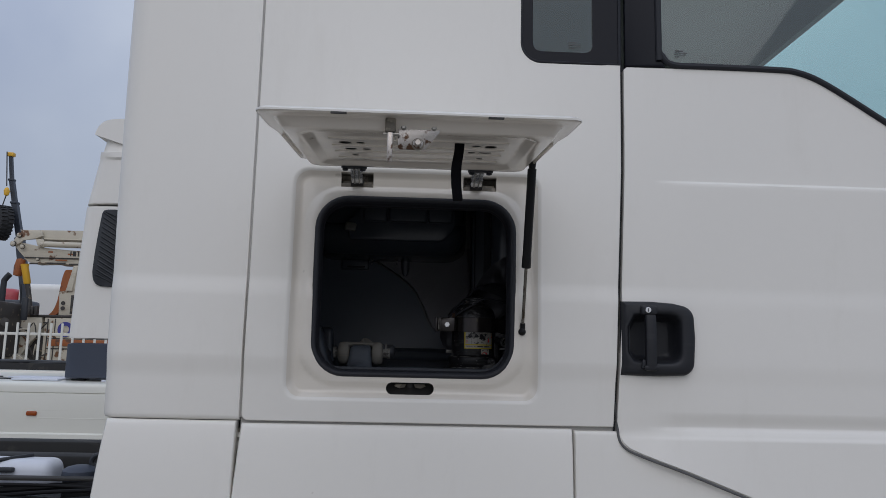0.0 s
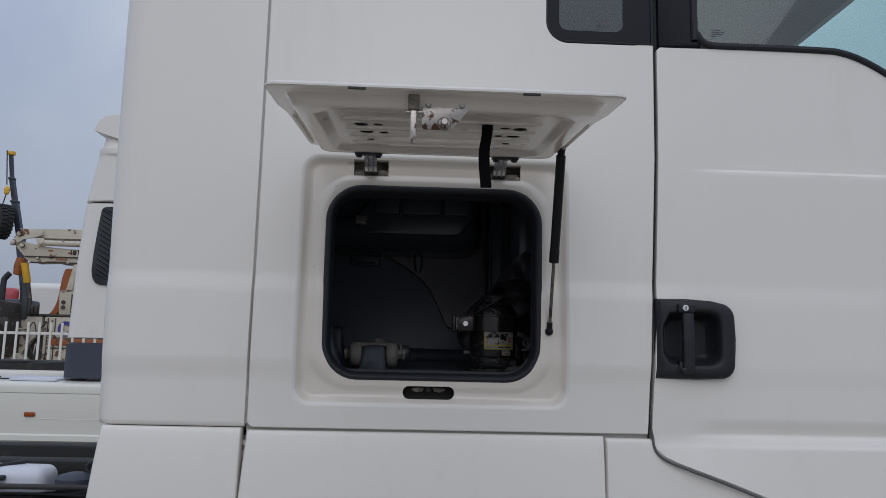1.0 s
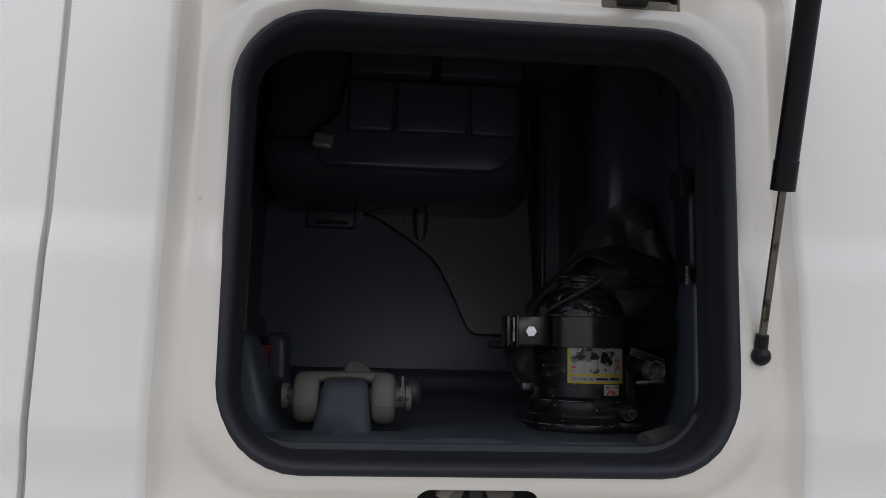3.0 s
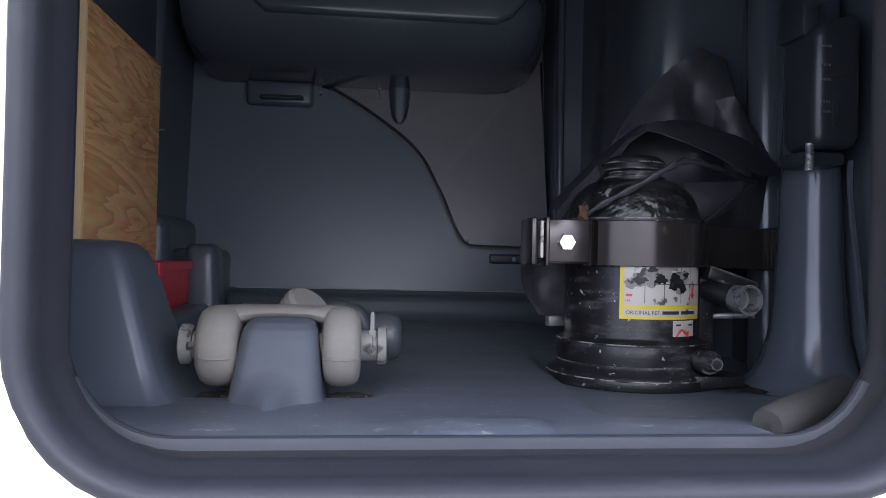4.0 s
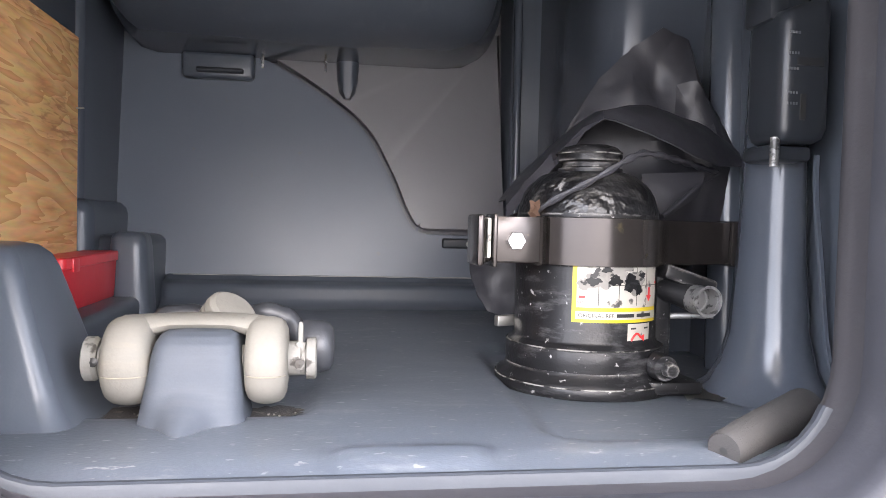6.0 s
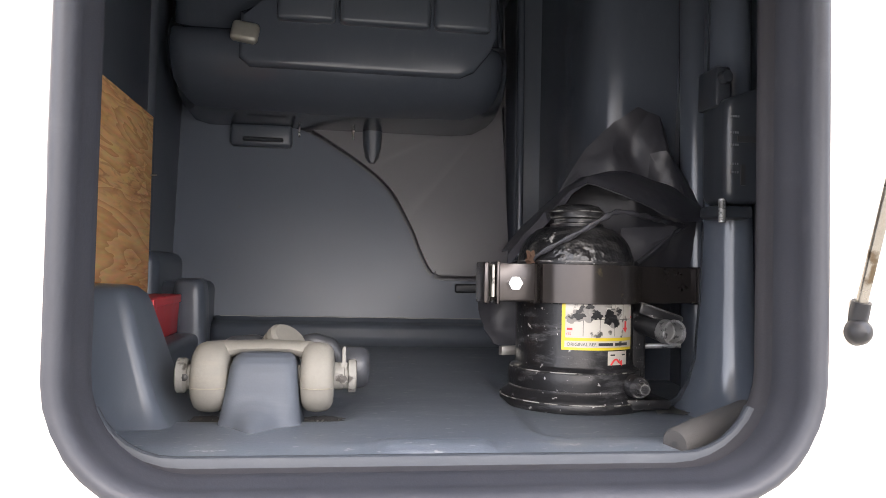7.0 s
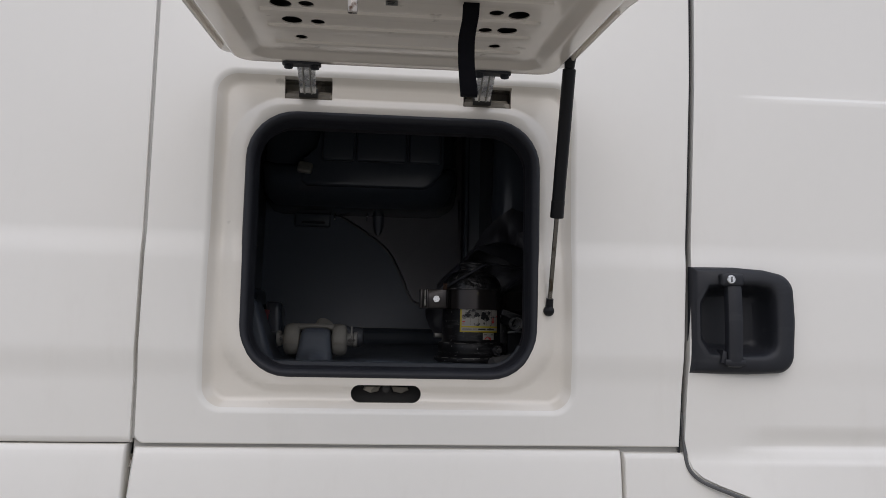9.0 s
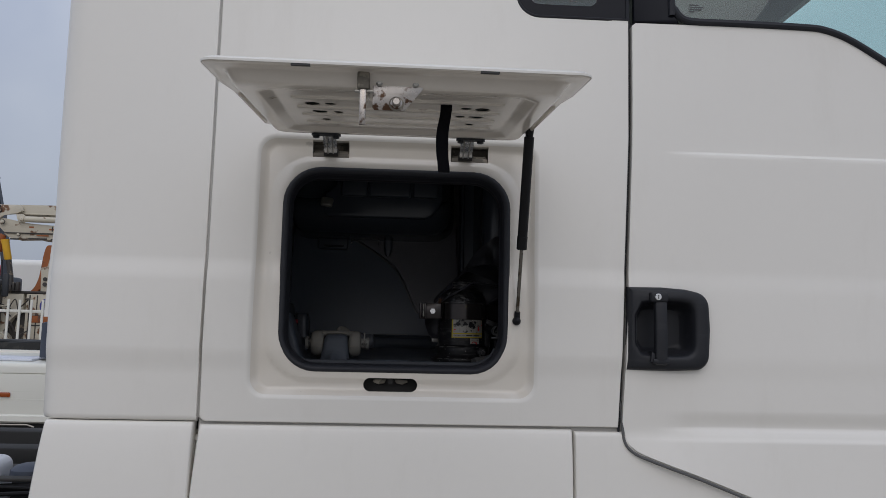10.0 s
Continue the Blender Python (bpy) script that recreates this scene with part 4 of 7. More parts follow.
# hinge arms
for hx in (-0.203, 0.076):
    arm = loft(bmesh.new(), [[Vector((hx + x, y, z)) for x in (-w, -w * 0.4, w * 0.4, w)] + [Vector((hx + x, y + 0.009, z + 0.003)) for x in (w, w * 0.4, -w * 0.4, -w)] for y, z, w in
                             ((1.618, 2.000, 0.0170), (1.632, 1.996, 0.0150), (1.646, 1.987, 0.0135), (1.664, 1.974, 0.0130), (1.686, 1.963, 0.0125), (1.712, 1.958, 0.0125))], True, True)
    arm_ob = part("hinge_arm", arm, BRIGHT, truck, "cast aluminium hinge arm", 50)
    for sx in (-0.0055, 0.0055):
        part("arm_groove", tubed([(hx + sx, 1.630, 1.9945), (hx + sx, 1.646, 1.9855), (hx + sx, 1.664, 1.9725), (hx + sx, 1.684, 1.9625)], 0.0014, 8), STEEL, arm_ob)
    part("arm_knuckle", tubed([(hx - 0.0145, 1.692, 1.966), (hx + 0.0145, 1.692, 1.966)], 0.0075, 14), DARK, arm_ob)
    pad = loft(bmesh.new(), [[lid_point(hx + 0.9 * x, v - 0.001, w) for x, v in rrect(0, 0.045, 0.062, 0.022, 0.008, 4, 2)] for w in (0.0235, 0.0268)], True, True)
    part("hinge_pad", pad, BLACK, arm_ob)
    for sx in (-0.019, 0.019):
        part("hinge_bolt", lathed([(0.0, 0.0), (0.0065, 0.0), (0.0065, -0.005), (0.003, -0.006), (0.0, -0.006)], lid_point(hx + sx, 0.045, 0.0265), 8, None, False), BLACK, arm_ob)

# pull strap of webbing
line = smooth_line([(0.011, 1.300, 1.972), (0.011, 1.296, 1.955), (0.009, 1.287, 1.935), (0.004, 1.278, 1.905), (0.004, 1.274, 1.875), (0.0075, 1.276, 1.852), (0.008, 1.281, 1.8445), (0.008, 1.287, 1.850), (0.006, 1.288, 1.875), (0.006, 1.293, 1.91), (0.010, 1.300, 1.94), (0.011, 1.306, 1.972)], 6)
web = bmesh.new()
loft(web, [[p + Vector((s * 0.0088, t, 0)) for s, t in ((-1, 0.0), (1, 0.0), (1, 0.0016), (-1, 0.0016))] for p in line], True, True)
part("pull_strap", web, WEB, truck, "black webbing pull strap")

# gas strut
a, b = Vector((0.1868, 1.680, 1.627)), Vector((0.188, 1.556, 1.995))
d = (b - a).normalized()
strut = part("strut_cylinder", tubed([a + d * 0.150, a + d * 0.1505, a + d * 0.176, a + d * 0.1765, a + d * 0.372, a + d * 0.374], [0.0098, 0.0104, 0.0104, 0.0098, 0.0098, 0.006], 20), STRUTM, truck, "black gas strut cylinder")
part("strut_rod", tubed([a + d * 0.006, a + d * 0.152], 0.0036, 14), OILED, strut, "oiled steel strut rod")
part("strut_socket", tubed([a + d * 0.020, a + d * 0.006, a + Vector((-0.001, -0.003, 0.001))], [0.0058, 0.0062, 0.0064], 14), STRUTM, strut, "black plastic rod end")
turned = Matrix.Rotation(radians(90), 3, "X")
knob = lathed([(0.0, -0.0088), (0.0045, -0.0076), (0.0076, -0.0045), (0.0088, 0.0), (0.0076, 0.0045), (0.0045, 0.0076), (0.0, 0.0088)], a + Vector((-0.001, -0.004, 0.000)), 22, turned, False)
part("ball_socket", knob, STRUTM, strut, "round black ball socket", 60)
part("ball_flange", lathed([(0.0, -0.002), (0.0094, -0.002), (0.0102, -0.001), (0.0102, 0.001), (0.0094, 0.002), (0.0, 0.002)], a + Vector((-0.0070, 0.001, 0.000)), 24, turned, False), STRUTM, strut, "flat black flange of the ball joint")
part("ball_stud", tubed([a + Vector((-0.006, 0.001, 0.0)), a + Vector((-0.006, 0.020, 0.0))], 0.006, 14), STEEL, strut)
part("strut_socket", tubed([b + d * 0.002, b, b - d * 0.016, b - d * 0.024], [0.0055, 0.0088, 0.0072, 0.0056], 14), STRUTM, strut, "black plastic ball socket")
out = Vector((-0.016, 0.0, 0.004))
part("ball_stud", tubed([b, b + out * 0.55, b + out * 0.56, b + out], [0.0055, 0.0055, 0.0085, 0.0085], 14), BLACK, strut)


# ---- inside the locker: moulded tub ----
def lip(d, r):
    """The tub's rim: as the opening, a little farther back towards the cab's rear."""
    return rrect(OPEN[0] - 0.003, OPEN[1], 0.458 + 2 * d, 0.396 + 2 * d, r)


tub = part("locker_tub", loft(bmesh.new(), [at_y(lip(0.004, 0.068), SKIN + 0.024), at_y(lip(-0.003, 0.064), SKIN + 0.040), at_y(lip(-0.004, 0.064), SKIN + 0.056), at_y(lip(-0.0055, 0.063), SKIN + 0.060), at_y(lip(-0.0066, 0.062), SKIN + 0.064), at_y(lip(-0.0066, 0.062), SKIN + 0.068), at_y(lip(-0.003, 0.060), SKIN + 0.073), at_y(lip(0.014, 0.055), SKIN + 0.076)]), STRIPM, truck, "dark blue-grey moulded plastic locker tub", 50)
FZ = 1.5365
low = [[q for q in at_y(lip(d, max(0.05, 0.062 + d)), SKIN + y)] for d, y in ((0.002, 0.0580), (-0.0085, 0.0590), (-0.0108, 0.0602), (-0.0116, 0.0620), (-0.0112, 0.0655), (-0.0095, 0.0680), (0.002, 0.071))]
keep = [i for i, q in enumerate(low[0]) if q.z < 1.570]
part("front_strip", loft(bmesh.new(), [[row[i] for i in keep] for row in low], ring=False), TUBDIM, tub, "raised rim strip along the tub's mouth", 25)


def slab(name, lo, hi, mat_=TUB, bevel=0.012, label=""):
    return part(name, boxed(lo, hi, bevel, 3), mat_, tub, label, 50)


# floor: a shallow well for the jack, a dish under the coupling, a low hump by the front lip
def inside(x, y, x0, x1, y0, y1, r):
    """How far a point lies inside a rectangle with rounded corners (negative: outside)."""
    dx, dy = min(x - x0, x1 - x), min(y - y0, y1 - y)
    return r - math.hypot(r - dx, r - dy) if dx < r and dy < r else min(dx, dy)


def floor_z(x, y):
    z = FZ + 0.017 * soft((y - 2.04) / 0.24) - 0.0055 * soft((1.785 - y) / 0.04)
    z -= 0.0050 * soft(inside(x, y, 0.018 + 0.06 * (y - 1.8), 0.40, 1.800, 2.11, 0.03) / 0.0065 + 0.2)
    z -= 0.0046 * soft(inside(x, y, -0.266, -0.120, 1.864, 1.962, 0.018) / 0.010 + 0.3)
    z += 0.0042 * soft(inside(x, y, -0.112, -0.018, 1.752, 1.794, 0.014) / 0.014)
    z += 0.030 * soft((-0.262 - x) / 0.05) * soft((1.86 - abs(y - 1.90) - 1.80) / 0.03)
    return z


fx = [-0.385 + 0.0055 * i for i in range(120)]
fy = [1.742 + 0.006 * i for i in range(36)] + [1.958 + 0.012 * i for i in range(1, 32)]
floor_bm = loft(bmesh.new(), [[Vector((x, y, floor_z(x, y))) for y in fy] for x in fx], ring=False)
part("floor_pan", floor_bm, FLOORM, tub, "scuffed tub floor with a jack well and a front lip", 60)
slab("left_wall", (-0.42, 1.745, 1.50), (-0.374, 2.60, 2.12))
slab("right_wall", (0.262, 1.745, 1.50), (0.31, 2.60, 2.12))
slab("tub_ceiling", (-0.42, 1.745, 2.09), (0.31, 2.60, 2.13))
# cheeks that lead from the opening out to the side walls
cheek_l = loft(bmesh.new(), [[Vector((x, y, z)) for x, y in ((-0.286, 1.742), (-0.293, 1.746), (-0.32, 1.750), (-0.37, 1.755), (-0.38, 1.757))] for z in (1.50, 1.6, 1.8, 2.12)], ring=False)
part("left_cheek", cheek_l, TUB, tub)
cheek_r = loft(bmesh.new(), [[Vector((x, y, z)) for x, y in ((0.160, 1.742), (0.167, 1.746), (0.19, 1.750), (0.25, 1.755), (0.27, 1.757))] for z in (1.50, 1.6, 1.8, 2.12)], ring=False)
part("right_cheek", cheek_r, TUB, tub)
top_cheek = loft(bmesh.new(), [[Vector((x, y, z)) for y, z in ((1.742, 1.922), (1.752, 1.94), (1.775, 1.98), (1.79, 2.10))] for x in (-0.42, -0.2, 0.0, 0.31)], ring=False)
part("top_cheek", top_cheek, TUB, tub)


def back_y(z):
    """The back of the tub leans away towards the top."""
    return 2.345 + 0.13 * (z - 1.65)


# recessed right part of the back, and the raised left part with its curved edge
bk = loft(bmesh.new(), [[Vector((x, back_y(z) + 0.030, z)) for z in (1.50, 1.6, 1.75, 1.9, 2.1)] for x in (-0.42, -0.1, 0.1, 0.31)], ring=False)
part("back_recess", bk, PANEL, tub, "grey recessed back panel")
curve = smooth_line([(-0.222, 0, 1.8705), (-0.202, 0, 1.866), (-0.181, 0, 1.859), (-0.134, 0, 1.831), (-0.099, 0, 1.8065), (-0.0755, 0, 1.787), (-0.058, 0, 1.766), (-0.044, 0, 1.74), (-0.031, 0, 1.714), (-0.0175, 0, 1.681), (-0.0045, 0, 1.657), (0.0085, 0, 1.648), (0.036, 0, 1.6465), (0.1599, 0, 1.6455)], 5)
shape = [(p.x, p.z) for p in curve] + [(0.1599, 1.53), (-0.40, 1.53), (-0.40, 1.9), (-0.2221, 1.9)]
raised = prismed(shape, 0.0, 0.04, 0.007, 4)
for v in raised.verts:
    v.co.y += back_y(v.co.z)
part("back_panel", raised, BACKP, tub, "raised back panel with a curved edge", 40)
# a groove follows the curved edge; the field beyond it is a plate of its own
shifted = []
for i, p in enumerate(curve):
    t = (curve[min(i + 1, len(curve) - 1)] - curve[max(i - 1, 0)]).normalized()
    shifted.append((p.x - t.z * 0.0075, p.z + t.x * 0.0075))
plate_r = prismed(shifted[:-1] + [(0.115, 1.6575), (0.115, 1.92), (-0.2, 1.92)], 0.004, 0.04, 0.005, 3)
for v in plate_r.verts:
    v.co.y += back_y(v.co.z)
part("back_field", plate_r, PANEL, tub, "grey field beyond the curved groove", 40)
foot = loft(bmesh.new(), [[Vector((x, y + e, z)) for y, z in ((2.36, 1.592), (2.333, 1.5915), (2.330, 1.5905), (2.3285, 1.587), (2.323, 1.5845), (2.316, 1.5830), (2.311, 1.5805), (2.3085, 1.576), (2.307, 1.566), (2.303, 1.559), (2.292, 1.554), (2.25, 1.545))] for x, e in ((-0.315, 0.03), (-0.306, 0.008), (-0.296, 0.0), (-0.1, 0.0), (0.12, 0.0), (0.15, 0.0))], ring=False)
part("foot_ridge", foot, TUB, tub, "rounded ridge along the foot of the back", 60)
part("dusty_edge", tubed([(-0.296 + 0.0226 * k, 2.3315 + 0.0006 * math.sin(2.1 * k), 1.5912 + 0.0004 * math.sin(1.3 * k)) for k in range(20)], 0.0008, 6), DUSTLINE, tub, "pale dust on the ledge of the back")
# upright ridges at the right end of the back
for x, y, r in ((0.1275, 2.34, 0.0055), (0.262, 2.055, 0.019)):
    part("upright_ridge", tubed([(x, y - 0.02, 1.53), (x, y, 2.1)], r, 14), TUBG, tub)
corner_plan = ((0.1605, 2.6), (0.1605, 2.165), (0.1620, 2.146), (0.1655, 2.132), (0.171, 2.121), (0.179, 2.1135), (0.189, 2.1085), (0.201, 2.106), (0.30, 2.105))
part("back_corner", loft(bmesh.new(), [[Vector((x, y - 0.07 * max(0.0, z - 1.74), z)) for x, y in corner_plan] for z in (1.50, 1.6, 1.74, 1.8, 1.9, 2.0, 2.12)], ring=False), TUBG, tub, "rounded moulded corner", 60)
slab("back_corner", (0.122, 2.342, 1.50), (0.30, 2.6, 2.12), TUB, 0.006)
slab("left_column", (-0.42, 2.215, 1.50), (-0.366, 2.60, 2.1), TUB, 0.010)
slab("column_foot", (-0.42, 2.20, 1.50), (-0.352, 2.60, 1.678), TUB, 0.016)
slab("column_shelf", (-0.36, 2.225, 1.50), (-0.306, 2.60, 1.640), TUB, 0.012)
# socket and pegs under the overhang
slab("wall_socket", (-0.294, 2.356, 1.835), (-0.206, 2.40, 1.868), TUB, 0.006)
slab("socket_bar", (-0.276, 2.348, 1.8415), (-0.218, 2.36, 1.8475), TUBDIM, 0.003)
peg_y = 2.372
part("wall_peg", loft(bmesh.new(), [[Vector((-0.089 + x, peg_y + y, 1.872 + z)) for x, z in ((-0.021 * s, 0.0), (-0.0185 * s, -0.030), (-0.0145 * s, -0.045), (-0.006 * s, -0.0535), (0.006 * s, -0.0535), (0.0145 * s, -0.045), (0.0185 * s, -0.030), (0.021 * s, 0.0))] for y, s in ((0.02, 0.78), (0.0, 0.70), (-0.010, 0.56), (-0.013, 0.38), (-0.0135, 0.2))], False, True), TUB, tub, "moulded hanging peg")
for x in (-0.276, -0.197, -0.1175):
    part("small_pin", tubed([(x, 2.372, 1.872), (x, 2.372, 1.853)], 0.0019, 8), BRIGHT, tub, "small bright pin")
slab("ledge_slot", (0.036, 2.338, 1.629), (0.108, 2.38, 1.642), BLACK, 0.003)
part("ledge_screw", lathed([(0.0, 0.0), (0.0035, 0.0), (0.0, 0.002)], (0.070, 2.3375, 1.635), 10, facing, False), STEEL, tub)

# bulging overhang at the top of the back
over = [(2.46, 1.868), (2.36, 1.866), (2.28, 1.868), (2.235, 1.876), (2.205, 1.890), (2.190, 1.908), (2.186, 1.928), (2.190, 1.944), (2.200, 1.954), (2.215, 1.960), (2.215, 2.1), (2.46, 2.1)]
xo = [(-0.355, 0.035, 0.02), (-0.345, 0.012, 0.006), (-0.325, 0.0, 0.0), (0.03, 0.0, 0.0), (0.062, 0.02, 0.004), (0.085, 0.06, 0.016), (0.10, 0.12, 0.03)]
bulge = loft(bmesh.new(), [[Vector((x, min(2.46, y + dy), z + dz * (1 if z < 2 else 0))) for y, z in over] for x, dy, dz in xo], True, True)
part("overhang", bulge, TUBG, tub, "rounded overhang above the back", 50)
face = [(-0.262, 1.916), (-0.250, 1.906), (0.012, 1.906), (0.030, 1.914), (0.050, 1.940), (0.058, 1.958), (0.058, 2.05), (-0.225, 2.05), (-0.225, 1.985), (-0.262, 1.972)]
upper = part("upper_box", prismed(face, 2.180, 2.40, 0.006, 3), TUBG, tub, "box-shaped upper moulding with a cut corner", 50)
for x0, x1 in ((-0.217, -0.1465), (-0.1415, -0.0285), (-0.0235, 0.048)):
    part("upper_tray", boxed((x0, 2.168, 1.962), (x1, 2.3, 2.046), 0.006, 3), TUB, upper)
for x0, x1 in ((-0.215, -0.088), (-0.074, 0.055)):
    part("upper_tray", boxed((x0, 2.155, 2.052), (x1, 2.4, 2.088), 0.004, 2), TUB, upper)
clip = part("metal_clip", boxed((-0.0165, -0.007, -0.013), (0.0165, 0.007, 0.013), 0.006, 4, Matrix.Translation((-0.2545, 2.176, 1.944)) @ Matrix.Rotation(radians(8), 4, "Y") @ Matrix.Rotation(radians(-14), 4, "X")), paint("dull_brass", (0.34, 0.33, 0.29), 0.4, metal=0.5, spread=0.2, scale=60), tub, "dull brass clip")


# moulded posts that hold the board and the box
def post(name, cx, cy, w, dpt, h, lean=0.0):
    ls = []
    for f, s in ((0.0, 1.16), (0.12, 1.0), (0.5, 0.92), (0.86, 0.86), (0.95, 0.80), (0.985, 0.70), (1.0, 0.5)):
        ls.append([Vector((cx + x * s + lean * f, cy + y * s, FZ - 0.004 + h * f)) for x, y in rrect(0, 0, w, dpt, min(w, dpt) * 0.34, 5, 3)])
    return part(name, loft(bmesh.new(), ls, False, True), TUB, tub, "moulded holding post", 50)


# the tower in the front corner, grown out of the end wall
tower = []
for z, xr, yf, yb, r in ((1.529, -0.244, 1.822, 1.965, 0.024), (1.5345, -0.255, 1.830, 1.958, 0.020), (1.543, -0.2635, 1.8375, 1.952, 0.017), (1.556, -0.270, 1.842, 1.948, 0.015), (1.58, -0.2785, 1.846, 1.944, 0.014), (1.605, -0.2865, 1.8505, 1.940, 0.014), (1.625, -0.2930, 1.855, 1.936, 0.014), (1.6345, -0.297, 1.859, 1.932, 0.014), (1.6405, -0.303, 1.866, 1.925, 0.014), (1.6425, -0.312, 1.875, 1.917, 0.013)):
    tower.append([Vector((x, y, z)) for x, y in rrect((xr - 0.40) / 2, (yf + yb) / 2, xr + 0.40, yb - yf, r * 0.72, 8, 3)])
part("holding_tower", loft(bmesh.new(), tower, False, True), TUB, tub, "tall moulded holding tower with a rounded corner", 60)
post("holding_post", -0.307, 2.190, 0.042, 0.052, 0.112, -0.003)
slab("box_step", (-0.385, 1.97, 1.51), (-0.296, 2.24, 1.580), TUB, 0.008)

# raised block between the lobes of the coupling
BLOCK = ((1.526, -0.2300, -0.1565, 1.834, 0.014), (1.5325, -0.2262, -0.1600, 1.840, 0.012), (1.540, -0.2240, -0.1615, 1.8430, 0.011), (1.550, -0.2225, -0.1625, 1.8445, 0.011), (1.566, -0.2195, -0.1640, 1.8465, 0.010), (1.577, -0.2180, -0.1650, 1.8485, 0.010), (1.5835, -0.2165, -0.1660, 1.8515, 0.010), (1.588, -0.2140, -0.1680, 1.856, 0.010), (1.5905, -0.2100, -0.1715, 1.862, 0.009), (1.5915, -0.2040, -0.1770, 1.870, 0.008))


def between(rows, n):
    """Rows of numbers with n - 1 more rows between each pair."""
    return [[u + (v - u) * k / n for u, v in zip(p, q)] for p, q in zip(rows, rows[1:]) for k in range(n)] + [list(rows[-1])]


blk = []
for z, xl, xr, yf, r in between(BLOCK, 5):
    ring_ = [Vector((x, y, z)) for x, y in rrect((xl + xr) / 2, (yf + 1.905) / 2, xr - xl, 1.905 - yf, r, 7, 18)]
    for p in ring_:
        if p.y < 1.87:
            p.y -= 0.027 * soft((1.560 - z) / 0.030) * math.exp(-((p.x + 0.1955) / 0.0135) ** 2)
    blk.append(ring_)
part("raised_block", loft(bmesh.new(), blk, False, True), MATT, tub, "raised moulded block with a pointed toe", 70)
# dark cast loops behind the coupling, and grime caught under its lobes
for pts_, r_ in (([(-0.238, 1.950, 1.566), (-0.230, 1.946, 1.586), (-0.214, 1.946, 1.5905), (-0.200, 1.948, 1.5885)], 0.0078),
                 ([(-0.166, 1.948, 1.588), (-0.158, 1.946, 1.592), (-0.145, 1.945, 1.590), (-0.136, 1.945, 1.583), (-0.132, 1.947, 1.566)], 0.0080)):
    ln = smooth_line(pts_, 6)
    part("cast_loop", tubed(ln, [r_ * (1 + 0.06 * math.sin(i)) for i in range(len(ln))], 16), LOOPM, tub, "dark cast loop", 60)
part("rubber_cap", lathed([(0.0, 0.0), (0.0165, 0.0), (0.0178, 0.002), (0.0178, 0.013), (0.0160, 0.0185), (0.0120, 0.0215), (0.0, 0.0225)], (-0.1285, 1.891, 1.5765), 28, Matrix.Rotation(radians(90), 3, "Y"), False), LOOPM, tub, "black cap behind the axle", 50)
for cx, cy, w, h in ((-0.243, 1.890, 0.019, 0.018), (-0.146, 1.888, 0.020, 0.016)):
    g = random.Random(int(cx * -1000))
    bm = bmesh.new()
    bm.faces.new([bm.verts.new((cx + w * (0.8 + 0.35 * g.random()) * math.cos(2 * math.pi * k / 26), cy + h * (0.8 + 0.35 * g.random()) * math.sin(2 * math.pi * k / 26), FZ - 0.0036)) for k in range(26)])
    part("grime_patch", bm, GRIME, tub, "brown grime in a floor dish")
    for k in range(7):
        q = 0.0004 + 0.0005 * g.random()
        gx, gy = cx + w * g.uniform(-1, 1), cy - h * g.uniform(0.1, 1.0)
        part("grit", boxed((gx, gy, FZ - 0.005), (gx + q * 1.6, gy + q, FZ - 0.0035 + q), q * 0.2, 1), GRITM, tub)

# column, pad and tall ridges by the right wall
col = loft(bmesh.new(), [[Vector((0.2375 + r * math.cos(radians(t)), 1.93 + r * 1.3 * math.sin(radians(t)), z)) for t in range(0, 360, 18)] for z, r in ((1.524, 0.068), (1.531, 0.053), (1.541, 0.042), (1.556, 0.0345), (1.58, 0.0285), (1.64, 0.024), (1.710, 0.022), (1.85, 0.019), (2.09, 0.017))])
part("moulded_column", col, TUBG, tub, "rounded moulded column", 60)
part("column_edge", tubed(smooth_line([(0.246, 1.890, 1.719), (0.245, 1.888, 1.69), (0.250, 1.886, 1.64), (0.256, 1.884, 1.58), (0.261, 1.88, 1.552)], 4), 0.0024, 6), TUBG, tub)
part("wall_rib", tubed([(0.262, 1.80, 1.54), (0.262, 1.80, 2.08)], 0.012, 10), TUB, tub)

# black module with moulded lettering, above the column
mod_ls = [[Vector((0.2225 + x * s, 1.895 + y * s, z + (0.30 * x if z > 1.8 else 0))) for x, y in rrect(0, 0, 0.0390, 0.05, 0.009, 5, 3)] for z, s in ((1.7265, 0.72), (1.7295, 0.9), (1.736, 1.0), (1.815, 1.0), (1.822, 0.97), (1.826, 0.86))]
module = part("wall_module", loft(bmesh.new(), mod_ls, True, True), MODULEM, tub, "black plastic module with raised lettering", 50)
part("module_stem", tubed([(0.2055, 1.881, 1.730), (0.2055, 1.881, 1.709)], 0.0034, 12), SOCKETM, module)
part("module_bracket", boxed((0.2025, 1.884, 1.7135), (0.238, 1.92, 1.7255), 0.004), MODULEM, module)
part("module_knob", lathed([(0.0, 0.0), (0.0062, 0.0), (0.0062, 0.006), (0.0048, 0.0085), (0.0, 0.0085)], (0.2075, 1.885, 1.841), 16, facing, False), MODULEM, module, "round black knob")
part("knob_rail", boxed((0.200, 1.884, 1.815), (0.215, 1.92, 1.852), 0.003), MODULEM, module)
part("module_slot", boxed((0.2165, 1.8685, 1.7415), (0.2205, 1.8705, 1.7600)), INK, module)
part("module_slot", boxed((0.2130, 1.8685, 1.7800), (0.2330, 1.8715, 1.7855)), INK, module)
